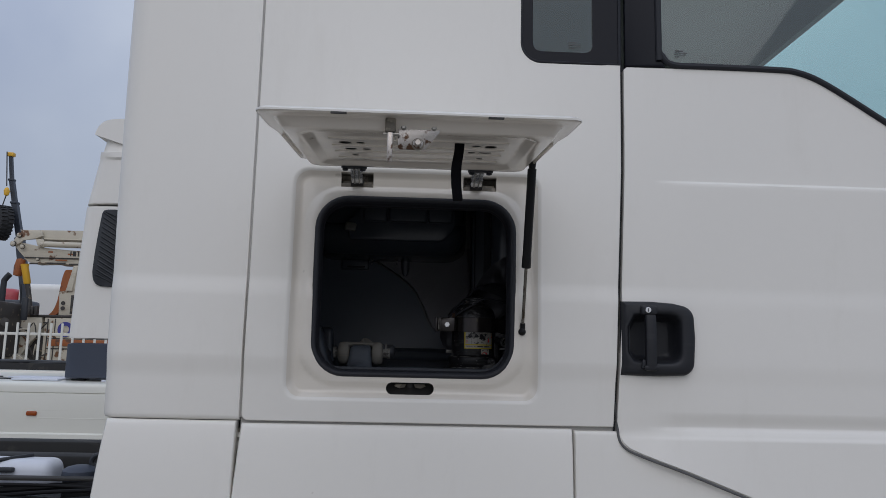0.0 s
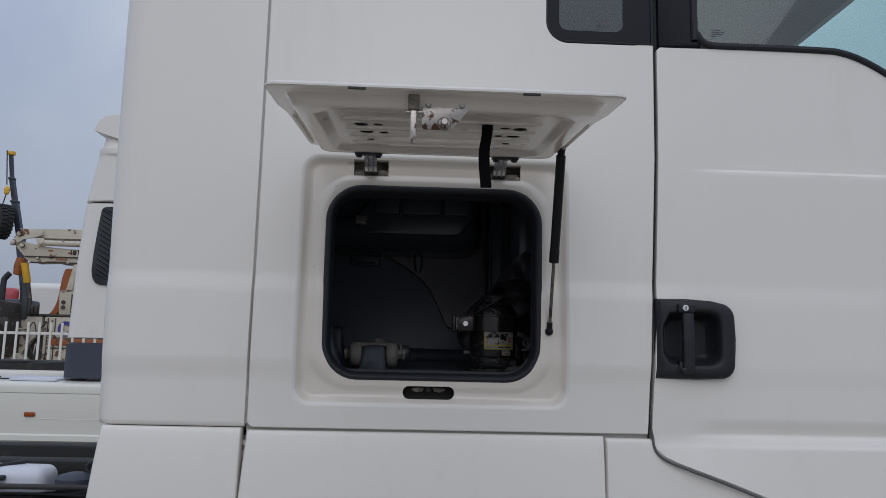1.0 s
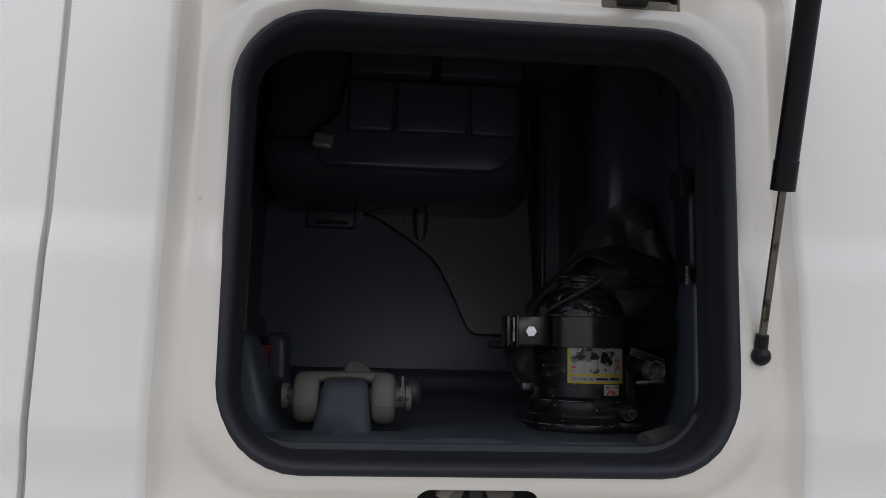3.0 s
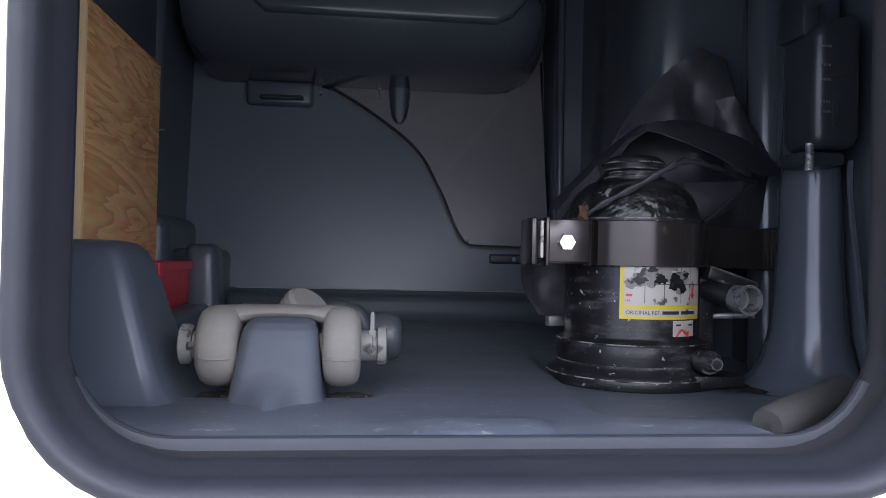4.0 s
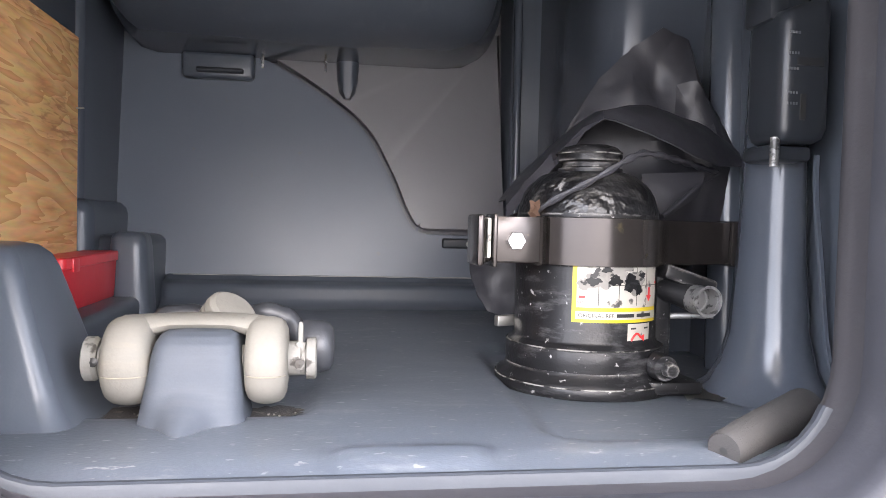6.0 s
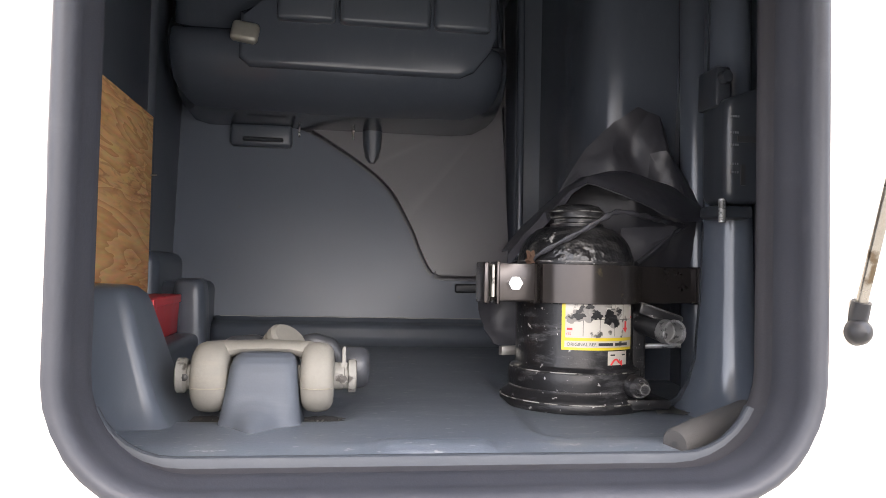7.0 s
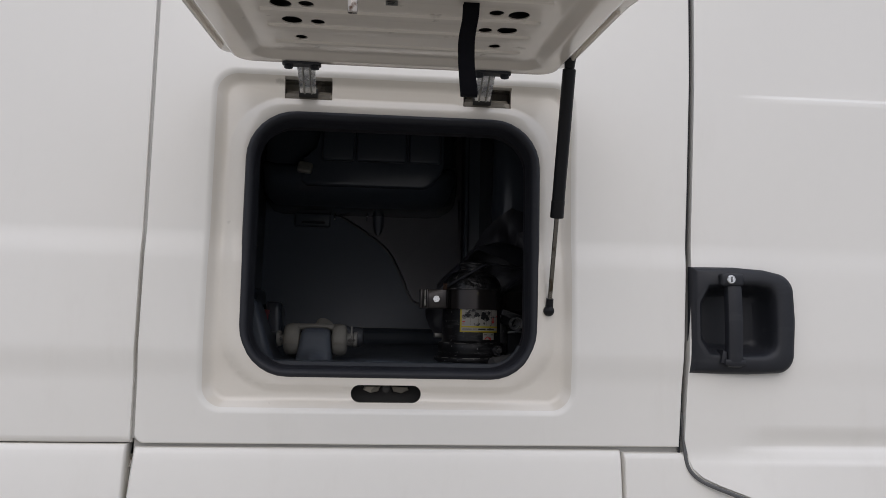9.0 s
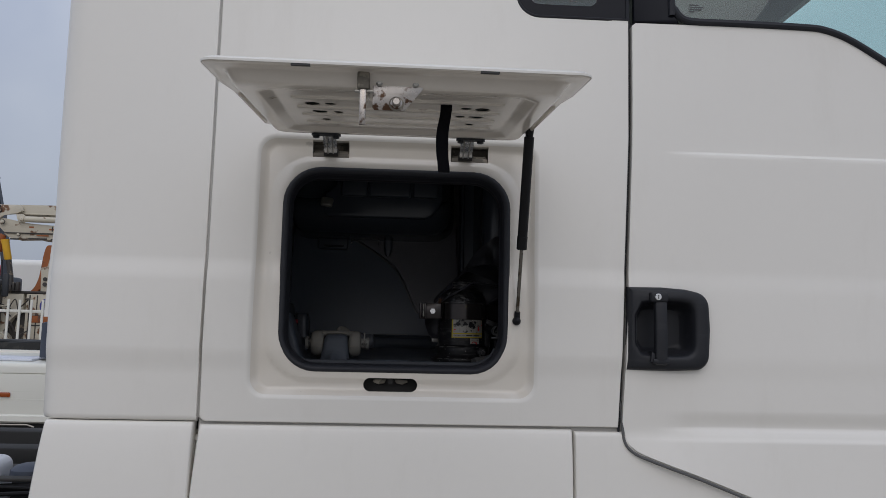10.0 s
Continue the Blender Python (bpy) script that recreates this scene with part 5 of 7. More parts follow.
for z, w in ((1.803, 0.0026), (1.7885, 0.0018), (1.7775, 0.0022), (1.7605, 0.0016), (1.753, 0.002)):
    for k in range(4):
        part("lettering_bar", boxed((0.2065 + 0.0022 * k, 1.8692, z - 0.0009), (0.2065 + 0.0022 * k + 0.6 * w, 1.8698, z + 0.0009)), GREYTEXT, module)

# ---- loose things in the locker ----
board = thing("plywood_board", (-0.356, 2.02, FZ), "pine plywood board against the locker's end wall", "board")
part("board_face", boxed((-0.3605, 1.943, 1.556), (-0.3525, 2.157, 1.832), 0.0008, 1), PLY, board)
part("board_edge", boxed((-0.3602, 1.9405, 1.556), (-0.3528, 1.9435, 1.8315)), PLYEDGE, board, "pale layered board edge")
part("board_nail", tubed([(-0.3525, 2.152, 1.763), (-0.345, 2.150, 1.7632)], 0.0008, 6), STEEL, board, "thin nail")

rb = thing("red_plastic_box", (-0.3335, 2.094, 1.58), "bright red plastic box standing behind the post", "box")
part("box_body", loft(bmesh.new(), [[Vector((x, y, z)) for x, y in rrect(-0.3335, 2.094, 0.029 + g, 0.160 + g, 0.004, 4, 3)] for z, g in ((1.5805, -0.005), (1.582, -0.003), (1.617, 0.0))], True, True), RED, rb)
part("box_rim", loft(bmesh.new(), [[Vector((x, y, z)) for x, y in rrect(-0.3335, 2.094, 0.033 + g, 0.164 + g, 0.005, 4, 3)] for z, g in ((1.6165, -0.002), (1.6172, 0.0), (1.6245, 0.0), (1.6258, -0.002))], True, True), RED, rb, "overhanging red lid rim")
part("rim_notch", boxed((-0.3180, 2.030, 1.6135), (-0.3160, 2.046, 1.6245), 0.0006), RED, rb, "small red lid catch")

# ivory cast coupling with two lobes on an axle
coup = thing("trailer_coupling", (-0.19, 1.872, FZ), "ivory cast coupling with two fat lobes, lying in the tub", "coupling")
AX, AY, AZ = -0.19, 1.874, 1.5735
along = Matrix.Rotation(radians(90), 3, "Y")
for cx, w in ((-0.2335, 0.0290), (-0.1495, 0.0270)):
    pr = [(0.0, -w / 2), (0.014, -w / 2), (0.0205, -w * 0.475), (0.0245, -w * 0.41), (0.0268, -w * 0.30), (0.0280, -w * 0.14), (0.0283, 0.0), (0.0280, w * 0.14), (0.0268, w * 0.30), (0.0245, w * 0.41), (0.0205, w * 0.475), (0.014, w / 2), (0.0, w / 2)]
    lobe = part("lobe", lathed(pr, (cx, AY, AZ), 36, along, False), IVORY, coup, "rounded ivory lobe", 60)
for cx, w in ((-0.2335, 0.0290), (-0.1495, 0.0270)):
    seam = [(cx + w * 0.46 * u, AY - 0.0283 + 0.0085 * abs(u) ** 3.6, AZ - 0.006) for u in [k / 8 - 1 for k in range(17)]]
    part("casting_seam", tubed(seam, 0.00055, 6), IVORYD, coup, "casting seam")
bridge = loft(bmesh.new(), [[Vector((x, AY + 0.008 + dy + ry * math.cos(radians(t)), z + rz * math.sin(radians(t)))) for t in range(0, 360, 30)] for x, z, ry, rz, dy in
                            ((-0.240, 1.589, 0.014, 0.012, 0), (-0.225, 1.594, 0.016, 0.008, 0), (-0.21, 1.5965, 0.018, 0.0055, 0.004), (-0.19, 1.5972, 0.022, 0.005, 0.006), (-0.172, 1.5965, 0.018, 0.0055, 0.004), (-0.158, 1.594, 0.015, 0.008, 0), (-0.145, 1.589, 0.013, 0.011, 0))], True, True)
part("bridge", bridge, IVORY, coup, "ivory bridge between the lobes", 60)
part("eye_ring", lathed([(0.0, -0.014), (0.012, -0.014), (0.0170, -0.009), (0.0190, -0.003), (0.0190, 0.002), (0.0176, 0.003), (0.0176, 0.0055), (0.0190, 0.0065), (0.0180, 0.011), (0.0150, 0.0135), (0.0, 0.0142)], (-0.1815, 1.918, 1.5925), 30, Vector((0.52, -0.42, 0.74)).to_track_quat("Z", "Y").to_matrix(), False), IVORY, coup, "grooved ivory ring")
part("axle", tubed([(-0.2560, AY, AZ), (-0.1190, AY, AZ)], 0.0098, 20), AXLEM, coup, "grey axle")
part("axle_cap", lathed([(0.0, 0.0), (0.0125, 0.0), (0.014, 0.001), (0.014, 0.0065), (0.012, 0.009), (0.0, 0.009)], (-0.2605, AY, AZ + 0.001), 26, along, False), AXLEM, coup, "round axle cap")
part("cap_hole", lathed([(0.0, 0.0), (0.003, 0.0), (0.0, 0.001)], (-0.2525, AY - 0.0135, AZ + 0.001), 12, facing, False), INK, coup)
part("axle_collar", lathed([(0.0, 0.0), (0.0112, 0.0), (0.0112, 0.009), (0.0088, 0.010), (0.0088, 0.012), (0.0135, 0.013), (0.0135, 0.0185), (0.012, 0.0195), (0.0, 0.0195)], (-0.1375, AY, AZ + 0.001), 26, along, False), AXLEM, coup, "stepped axle collar")
part("collar_bolt", lathed([(0.0, 0.0), (0.0034, 0.0), (0.0034, 0.002), (0.0, 0.003)], (-0.1285, AY - 0.0112, AZ - 0.001), 12, facing, False), AXLEM, coup)
part("lock_pin", loft(bmesh.new(), [[Vector((-0.1285 + x * w, AY - 0.006 + y, z)) for x, y in rrect(0, 0, 0.0052, 0.003, 0.0012, 3, 1)] for z, w in ((AZ + 0.006, 1.0), (AZ + 0.012, 1.25), (AZ + 0.0125, 0.62), (AZ + 0.0235, 0.62), (AZ + 0.0255, 0.35))], True, True), AXLEM, coup, "flat steel locking pin")

coup.location.z -= 0.003

# bottle jack
JX, JY = 0.1010, 1.979
jack = thing("bottle_jack", (JX, JY, FZ), "worn black bottle jack clamped upright by a steel band", "jack")
part("jack_body", lathed([(0.0, 1.548), (0.0640, 1.548), (0.0650, 1.557), (0.0646, 1.5660), (0.0628, 1.5690), (0.0596, 1.5705), (0.0580, 1.573), (0.0578, 1.669), (0.0576, 1.672), (0.0, 1.672)], (JX, JY, 0), 56, None, False), JACKM, jack, "worn black cylinder", 50)
part("jack_shoulder", lathed([(0.0575, 1.6715), (0.0570, 1.676), (0.0552, 1.682), (0.0535, 1.687), (0.0506, 1.6922), (0.0470, 1.6965), (0.0385, 1.7035), (0.031, 1.706), (0.0, 1.706)], (JX, JY, 0), 64, None, False), JACKD, jack, "glossy wrinkled shoulder", 60)
base_ring = lathed([(0.0, FZ - 0.005), (0.0715, FZ - 0.005), (0.0732, FZ - 0.003), (0.0732, FZ + 0.0025), (0.071, FZ + 0.0065), (0.066, FZ + 0.010), (0.0645, FZ + 0.014), (0.0, FZ + 0.014)], (JX, JY, 0), 56, None, False)
part("jack_base", base_ring, JACKM, jack, "flanged cast base", 50)
part("jack_neck", lathed([(0.0, 1.704), (0.0265, 1.704), (0.0265, 1.7095), (0.023, 1.7105), (0.0225, 1.714), (0.0265, 1.7155), (0.0265, 1.723), (0.022, 1.727), (0.015, 1.729), (0.0, 1.729)], (JX + 0.001, JY, 0), 30, None, False), JACKM, jack, "ridged ram head", 50)
for rr, hh in ((0.0729, FZ + 0.0036), (0.0640, 1.5678), (0.0268, 1.7215)):
    ring_ = [(JX + rr * math.cos(t), JY + rr * math.sin(t), hh) for t in [2 * math.pi * k / 60 for k in range(61)]]
    part("dusty_edge", tubed(ring_, 0.0006, 6, False), EDGEDUST, jack, "dust on a worn edge")
part("pump_block", loft(bmesh.new(), [[Vector((0.158 + 0.011 * x, 1.975 + 0.020 * y, z)) for x, y in rrect(0, 0, 2, 2, 0.5, 4, 2)] for z in (1.545, 1.60, 1.618, 1.622)], False, True), JACKM, jack, "pump block")
part("lever_arm", boxed((-0.012, -0.012, -0.006), (0.034, 0.012, 0.006), 0.003, 2, Matrix.Translation((0.166, 1.952, 1.625)) @ Matrix.Rotation(radians(18), 4, "Y")), JACKM, jack, "pump lever")
nz = Vector((0.181, 1.921, 1.606))
nd = Vector((0.16, -1.0, -0.02)).normalized()
noz = lathed([(0.0105, -0.020), (0.0118, -0.016), (0.0112, -0.003), (0.0125, -0.002), (0.0125, 0.0), (0.0104, 0.0), (0.0104, -0.016), (0.0, -0.016)], nz, 24, nd.to_track_quat("Z", "Y").to_matrix(), False)
part("lever_socket", noz, SOCKETM, jack, "grey tube end of the lever socket", 40)
part("socket_body", tubed([nz - nd * 0.017, nz - nd * 0.03 + Vector((-0.008, 0, 0.004)), Vector((0.158, 1.962, 1.613))], [0.0112, 0.0105, 0.009], 16), JACKM, jack, "black lever socket body")
part("valve_boss", lathed([(0.0, 0.03), (0.0105, 0.03), (0.0105, 0.002), (0.0092, 0.0), (0.0, 0.0)][::-1], (0.1425, 1.9105, 1.556), 22, Matrix.Rotation(radians(90), 3, "X") @ Matrix.Rotation(radians(180), 3, "X"), False), JACKM, jack, "release valve boss")
part("valve_screw", lathed([(0.0, 0.0), (0.0062, 0.0), (0.0062, 0.006), (0.005, 0.008), (0.0, 0.008)], (0.1445, 1.9105, 1.5555), 8, facing, False), JACKM, jack, "release valve screw")
part("valve_foot", boxed((0.128, 1.915, FZ - 0.002), (0.176, 1.96, FZ + 0.008), 0.003), JACKM, jack)
scrap = loft(bmesh.new(), [[Vector((0.158 + 0.008 * j + 0.004 * math.sin(i), 1.905 + 0.012 * i + 0.003 * math.sin(j * 1.7), FZ - 0.0038 + 0.0016 * abs(math.sin(1.3 * i + j)) + 0.0012 * max(0, j - 4))) for i in range(4)] for j in range(7)], ring=False)
bmesh.ops.solidify(scrap, geom=scrap.faces[:], thickness=0.0006)
part("foot_scrap", scrap, STEEL, jack, "thin bent foil under the foot")

# printed labels that follow the cylinder
def wrapped(name, x0, x1, z0, z1, lift, material, parent, n=10, label="", skew=0.0):
    """A film on the jack's cylinder, between two arc lengths and two heights."""
    bm = bmesh.new()
    R = 0.0580 + lift
    loft(bm, [[Vector((JX + R * math.sin(s / 0.058), JY - R * math.cos(s / 0.058), z + 0.003 + skew * s)) for z in (z0, z1)] for s in [x0 + (x1 - x0) * i / n for i in range(n + 1)]], ring=False)
    return part(name, bm, material, parent, label)


S0, S1 = -0.0295, 0.0500
film = wrapped("label", S0, S1, 1.586, 1.638, 0.0003, LABEL_Y, jack, 14, "torn yellow and white printed label")
wrapped("label_field", S0 + 0.0035, S1 - 0.001, 1.5975, 1.637, 0.0006, LABEL_W, film, 14, "scuffed white field")
wrapped("text_strip", S0 + 0.003, S1 - 0.0015, 1.5885, 1.5945, 0.0006, LABEL_W, film, 14)


def lettering(text, s0, z0, height, material, parent, name="lettering"):
    cu = bpy.data.curves.new("letters", "FONT")
    cu.body, cu.size = text, height * 1.4
    tmp = new("letters", cu)
    me = tmp.evaluated_get(bpy.context.evaluated_depsgraph_get()).to_mesh().copy()
    bm = bmesh.new()
    bm.from_mesh(me)
    bpy.data.objects.remove(tmp)
    bpy.data.meshes.remove(me)
    wmax = max(v.co.x for v in bm.verts)
    for v in bm.verts:
        s, z = s0 + v.co.x, z0 + 0.003 + v.co.y
        R = 0.0580 + 0.0010
        v.co = Vector((JX + R * math.sin(s / 0.058), JY - R * math.cos(s / 0.058), z))
    part(name, bm, material, parent)
    return wmax


used = lettering("ORIGINAL REF.", S0 + 0.005, 1.5900, 0.0030, INK, film)
wrapped("text_bar", S0 + 0.0065 + used, S0 + 0.022 + used, 1.5902, 1.5929, 0.0010, INK, film, 4)
wrapped("text_bar", S0 + 0.0245 + used, min(S0 + 0.042 + used, S1 - 0.004), 1.5902, 1.5929, 0.0010, INK, film, 4)
# red arrow, marks and grid lines of the pictogram field
wrapped("arrow_stem", 0.0355, 0.0385, 1.6065, 1.613, 0.0010, INK_R, film, 2)
ab = bmesh.new()
R = 0.059
av = [ab.verts.new((JX + R * math.sin(s / 0.058), JY - R * math.cos(s / 0.058), z + 0.003)) for s, z in ((0.0332, 1.6068), (0.0408, 1.6068), (0.037, 1.602))]
ab.faces.new(av)
part("arrow_tip", ab, INK_R, film)
wrapped("red_mark", -0.0245, -0.0195, 1.6045, 1.6065, 0.0010, INK_R, film, 2)
wrapped("red_mark", 0.0465, 0.0490, 1.6155, 1.6175, 0.0010, INK_R, film, 2)
lettering("YES", -0.0255, 1.6000, 0.0022, INK_R, film)
for s in (-0.010, 0.006, 0.022, 0.033):
    wrapped("grid_line", s, s + 0.0005, 1.599, 1.63, 0.0009, INK, film, 1)
wrapped("grid_line", S0 + 0.006, S1 - 0.002, 1.6145, 1.615, 0.0009, INK, film, 10)
# scraped patches on the label
rng = random.Random(4)
for s, z, w, h, lift, worn_to in ((-0.010, 1.6190, 0.012, 0.0085, 0.0012, TORN), (0.004, 1.6225, 0.012, 0.0075, 0.0012, TORN), (0.020, 1.6165, 0.012, 0.0105, 0.0012, TORN), (-0.020, 1.6150, 0.007, 0.0045, 0.0012, TORN), (0.014, 1.6295, 0.010, 0.0040, 0.0012, TORN),
                              (0.0165, 1.6165, 0.0075, 0.0080, 0.0016, JACKM), (0.0235, 1.6120, 0.0035, 0.0060, 0.0016, JACKM), (0.0030, 1.6185, 0.0060, 0.0045, 0.0016, JACKM), (-0.0135, 1.6175, 0.0065, 0.0035, 0.0016, JACKM), (0.027, 1.6225, 0.004, 0.0025, 0.0016, JACKM), (-0.004, 1.6265, 0.0045, 0.0025, 0.0016, JACKM)):
    bm = bmesh.new()
    R = 0.0580 + lift
    n = 40
    ring_pts = []
    for k in range(n):
        q = 0.78 + 0.14 * math.sin(3 * 6.283 * k / n + s * 900) + 0.10 * math.sin(7 * 6.283 * k / n + z * 700) + 0.16 * rng.random()
        ring_pts.append((s + w * q * math.cos(2 * math.pi * k / n), z + h * q * math.sin(2 * math.pi * k / n)))
    bm.faces.new([bm.verts.new((JX + R * math.sin(a_ / 0.058), JY - R * math.cos(a_ / 0.058), b_ + 0.003)) for a_, b_ in ring_pts])
    part("scraped_patch", bm, worn_to, film, "scraped dark patch" if worn_to is JACKM else "rubbed grey paper")
small = wrapped("small_label", 0.0150, 0.0400, 1.5720, 1.5850, 0.0004, LABEL_W, jack, 6, "small white sticker with a red arrow")
arc = [(0.0185 + 0.0115 * k / 8, 1.5752 + 0.0052 * math.sin(math.pi * k / 8)) for k in range(8)]
part("arrow_arc", tubed([(JX + 0.0587 * math.sin(s / 0.058), JY - 0.0587 * math.cos(s / 0.058), z) for s, z in arc], 0.0009, 6), INK_R, small)
ab = bmesh.new()
ab.faces.new([ab.verts.new((JX + 0.0591 * math.sin(s / 0.058), JY - 0.0591 * math.cos(s / 0.058), z)) for s, z in ((0.0268, 1.5778), (0.0325, 1.5798), (0.0322, 1.5738))])
part("arrow_tip", ab, INK_R, small)
for s, w in ((0.0175, 0.0055), (0.0320, 0.005)):
    wrapped("text_bar", s, s + w, 1.5808, 1.5822, 0.001, INK, small, 2)

# clamp band round the jack, with its folded ends and bolt
clamp = thing("jack_clamp", (0.03, 1.93, FZ), "black steel clamp band bolted round the jack", "clamp")
RB = 0.0605
bl = [(0.0455, 1.9335), (0.0462, 1.9285)] + [(JX + RB * math.sin(radians(t)), JY - RB * math.cos(radians(t))) for t in range(-52, 63, 6)]
bl += [(0.165, 1.963), (0.185, 1.972), (0.21, 1.983), (0.24, 1.995)]
band = bmesh.new()
nv = []
for i, (x, y) in enumerate(bl):
    t = Vector((bl[min(i + 1, len(bl) - 1)][0] - bl[max(i - 1, 0)][0], bl[min(i + 1, len(bl) - 1)][1] - bl[max(i - 1, 0)][1], 0)).normalized()
    nv.append(Vector((t.y, -t.x, 0)))
loft(band, [[Vector((x, y, z)) + nv[i] * o for o, z in ((0.0, 1.6315), (0.0022, 1.6322), (0.0022, 1.6683), (0.0, 1.669))] for i, (x, y) in enumerate(bl)], True, True)
part("band", band, STRAPM, clamp, "", 30)
part("end_plate", prismed([(0.0205 - 0.012, 1.634), (0.046, 1.634), (0.046, 1.668), (0.012, 1.668), (0.0085, 1.664)], 1.9275, 1.9298, 0.0004), STRAPM, clamp, "folded end of the band")
part("end_flange", boxed((0.0075, 1.9150, 1.6305), (0.0105, 1.945, 1.6695), 0.001), STRAPM, clamp)
part("second_flange", boxed((-0.0045, 1.9140, 1.6310), (0.0005, 1.956, 1.6690), 0.0018), STRAPM, clamp, "worn folded flange")
part("white_shim", boxed((0.0035, 1.9180, 1.637), (0.0062, 1.944, 1.6665), 0.0006, 1, None), LABEL_W, clamp, "pale shim between the flanges")
part("clamp_bolt", lathed([(0.0, 0.0), (0.0072, 0.0), (0.0072, 0.005), (0.0066, 0.0062), (0.0, 0.0062)], (0.0265, 1.9272, 1.650), 6, facing, False), BRIGHT, clamp, "bright hexagon bolt", 20)
part("rear_bracket", boxed((-0.004, 1.945, 1.632), (0.05, 1.949, 1.668), 0.001), STRAPM, clamp)
part("wall_mount", boxed((0.236, 1.985, 1.630), (0.262, 2.02, 1.670), 0.003), STRAPM, clamp)

rod = thing("steel_rod", (0.115, 2.0, FZ), "thin bright steel rod lying behind the jack", "rod")
part("rod_bar", box(bmesh.new(), (-0.008, -0.003, -0.0045), (0.12, 0.003, 0.0045), 0.001, 2, Matrix.Translation((0.036, 1.995, 1.581)) @ Matrix.Rotation(radians(24), 4, "Z")), STEEL, rod, "flat steel bar end")
part("rod_handle", tubed([(0.150, 1.975, 1.588), (0.200, 1.948, 1.592)], 0.0026, 10), SOCKETM, rod)

# black cover slumped over and behind the jack
cover_thing = thing("fabric_cover", (0.14, 2.03, FZ), "crumpled black coated-fabric cover slumped behind the jack", "cover")


def crumpled(name, cols, amp, seed, label="", halves=True):
    """A sheet through columns of points, creased by folded noise."""
    def straight(pts):
        if not halves:
            return [Vector(q) for q in pts]
        return [q for u, w in zip(pts, pts[1:]) for q in (Vector(u), (Vector(u) + Vector(w)) / 2)] + [Vector(pts[-1])]

    fine_cols = [straight(c) for c in cols]
    rows_ = [straight([fc[j] for fc in fine_cols]) for j in range(len(fine_cols[0]))]
    off = Vector((seed * 3.1, seed * 1.7, seed * 0.9))
    for r_ in rows_:
        for p in r_:
            q = Vector((p.x * 24 + p.z * 10, p.y * 20, p.z * 22 - p.x * 8)) + off
            f1 = abs(noise.noise(q)) * 2 - 0.45
            f2 = abs(noise.noise(q * 2.3 + Vector((5, 2, 8)))) * 2 - 0.45
            p += Vector((0.25 * f2, -1.0, 0.15 * f1)) * (amp * f1 + 0.45 * amp * f2)
    bm = loft(bmesh.new(), rows_, ring=False)
    bmesh.ops.triangulate(bm, faces=bm.faces[:], quad_method="SHORT_EDGE")
    bmesh.ops.subdivide_edges(bm, edges=bm.edges[:], cuts=2, use_grid_fill=True, smooth=0.5)
    for v in bm.verts:
        v.co += noise.noise_vector(v.co * 160 + off) * 0.0007
    bmesh.ops.solidify(bm, geom=bm.faces[:], thickness=0.0012)
    return part(name, bm, CLOTH, cover_thing, label, 24)


crumpled("cover_back", [
    [(0.075, 2.045, 1.60), (0.080, 2.05, 1.68), (0.088, 2.05, 1.72), (0.10, 2.05, 1.742), (0.108, 2.05, 1.758)],
    [(0.11, 2.05, 1.60), (0.112, 2.045, 1.68), (0.118, 2.04, 1.74), (0.126, 2.045, 1.775), (0.133, 2.05, 1.799)],
    [(0.145, 2.05, 1.60), (0.148, 2.035, 1.68), (0.152, 2.025, 1.74), (0.158, 2.03, 1.785), (0.162, 2.04, 1.828)],
    [(0.175, 2.04, 1.60), (0.178, 2.03, 1.68), (0.180, 2.015, 1.74), (0.184, 2.035, 1.79), (0.188, 2.035, 1.846)],
    [(0.205, 2.03, 1.62), (0.206, 2.02, 1.69), (0.208, 2.025, 1.75), (0.212, 2.015, 1.795), (0.216, 2.04, 1.838)],
    [(0.225, 2.03, 1.63), (0.230, 2.02, 1.70), (0.232, 2.01, 1.745), (0.230, 2.02, 1.772), (0.228, 2.035, 1.795)],
    [(0.245, 2.03, 1.65), (0.254, 2.025, 1.71), (0.255, 2.025, 1.735), (0.254, 2.03, 1.75), (0.252, 2.038, 1.762)],
], 0.0032, 1, "upper fold of the cover")
crumpled("cover_fold", [
    [(0.030, 1.970, 1.666), (0.031, 1.976, 1.677), (0.034, 2.02, 1.682)],
    [(0.053, 1.992, 1.688), (0.052, 2.000, 1.699), (0.056, 2.035, 1.706)],
    [(0.078, 2.000, 1.712), (0.077, 2.008, 1.724), (0.084, 2.04, 1.732)],
    [(0.106, 1.962, 1.749), (0.109, 1.972, 1.757), (0.114, 2.035, 1.758)],
    [(0.131, 1.952, 1.741), (0.139, 1.978, 1.761), (0.144, 2.03, 1.770)],
    [(0.157, 1.950, 1.731), (0.168, 1.978, 1.756), (0.170, 2.02, 1.772)],
    [(0.184, 1.955, 1.721), (0.196, 1.984, 1.748), (0.198, 2.02, 1.764)],
    [(0.216, 1.972, 1.716), (0.224, 1.996, 1.740), (0.224, 2.015, 1.755)],
    [(0.246, 1.992, 1.718), (0.252, 2.006, 1.730), (0.253, 2.025, 1.742)],
], 0.0014, 3, "front fold of the cover", False)
crumpled("cover_tuck", [
    [(0.145, 1.985, 1.668), (0.150, 1.985, 1.69), (0.152, 1.99, 1.708)],
    [(0.175, 1.985, 1.672), (0.180, 1.982, 1.692), (0.182, 1.986, 1.710)],
    [(0.205, 1.99, 1.690), (0.208, 1.988, 1.702), (0.210, 1.990, 1.712)],
], 0.003, 6)
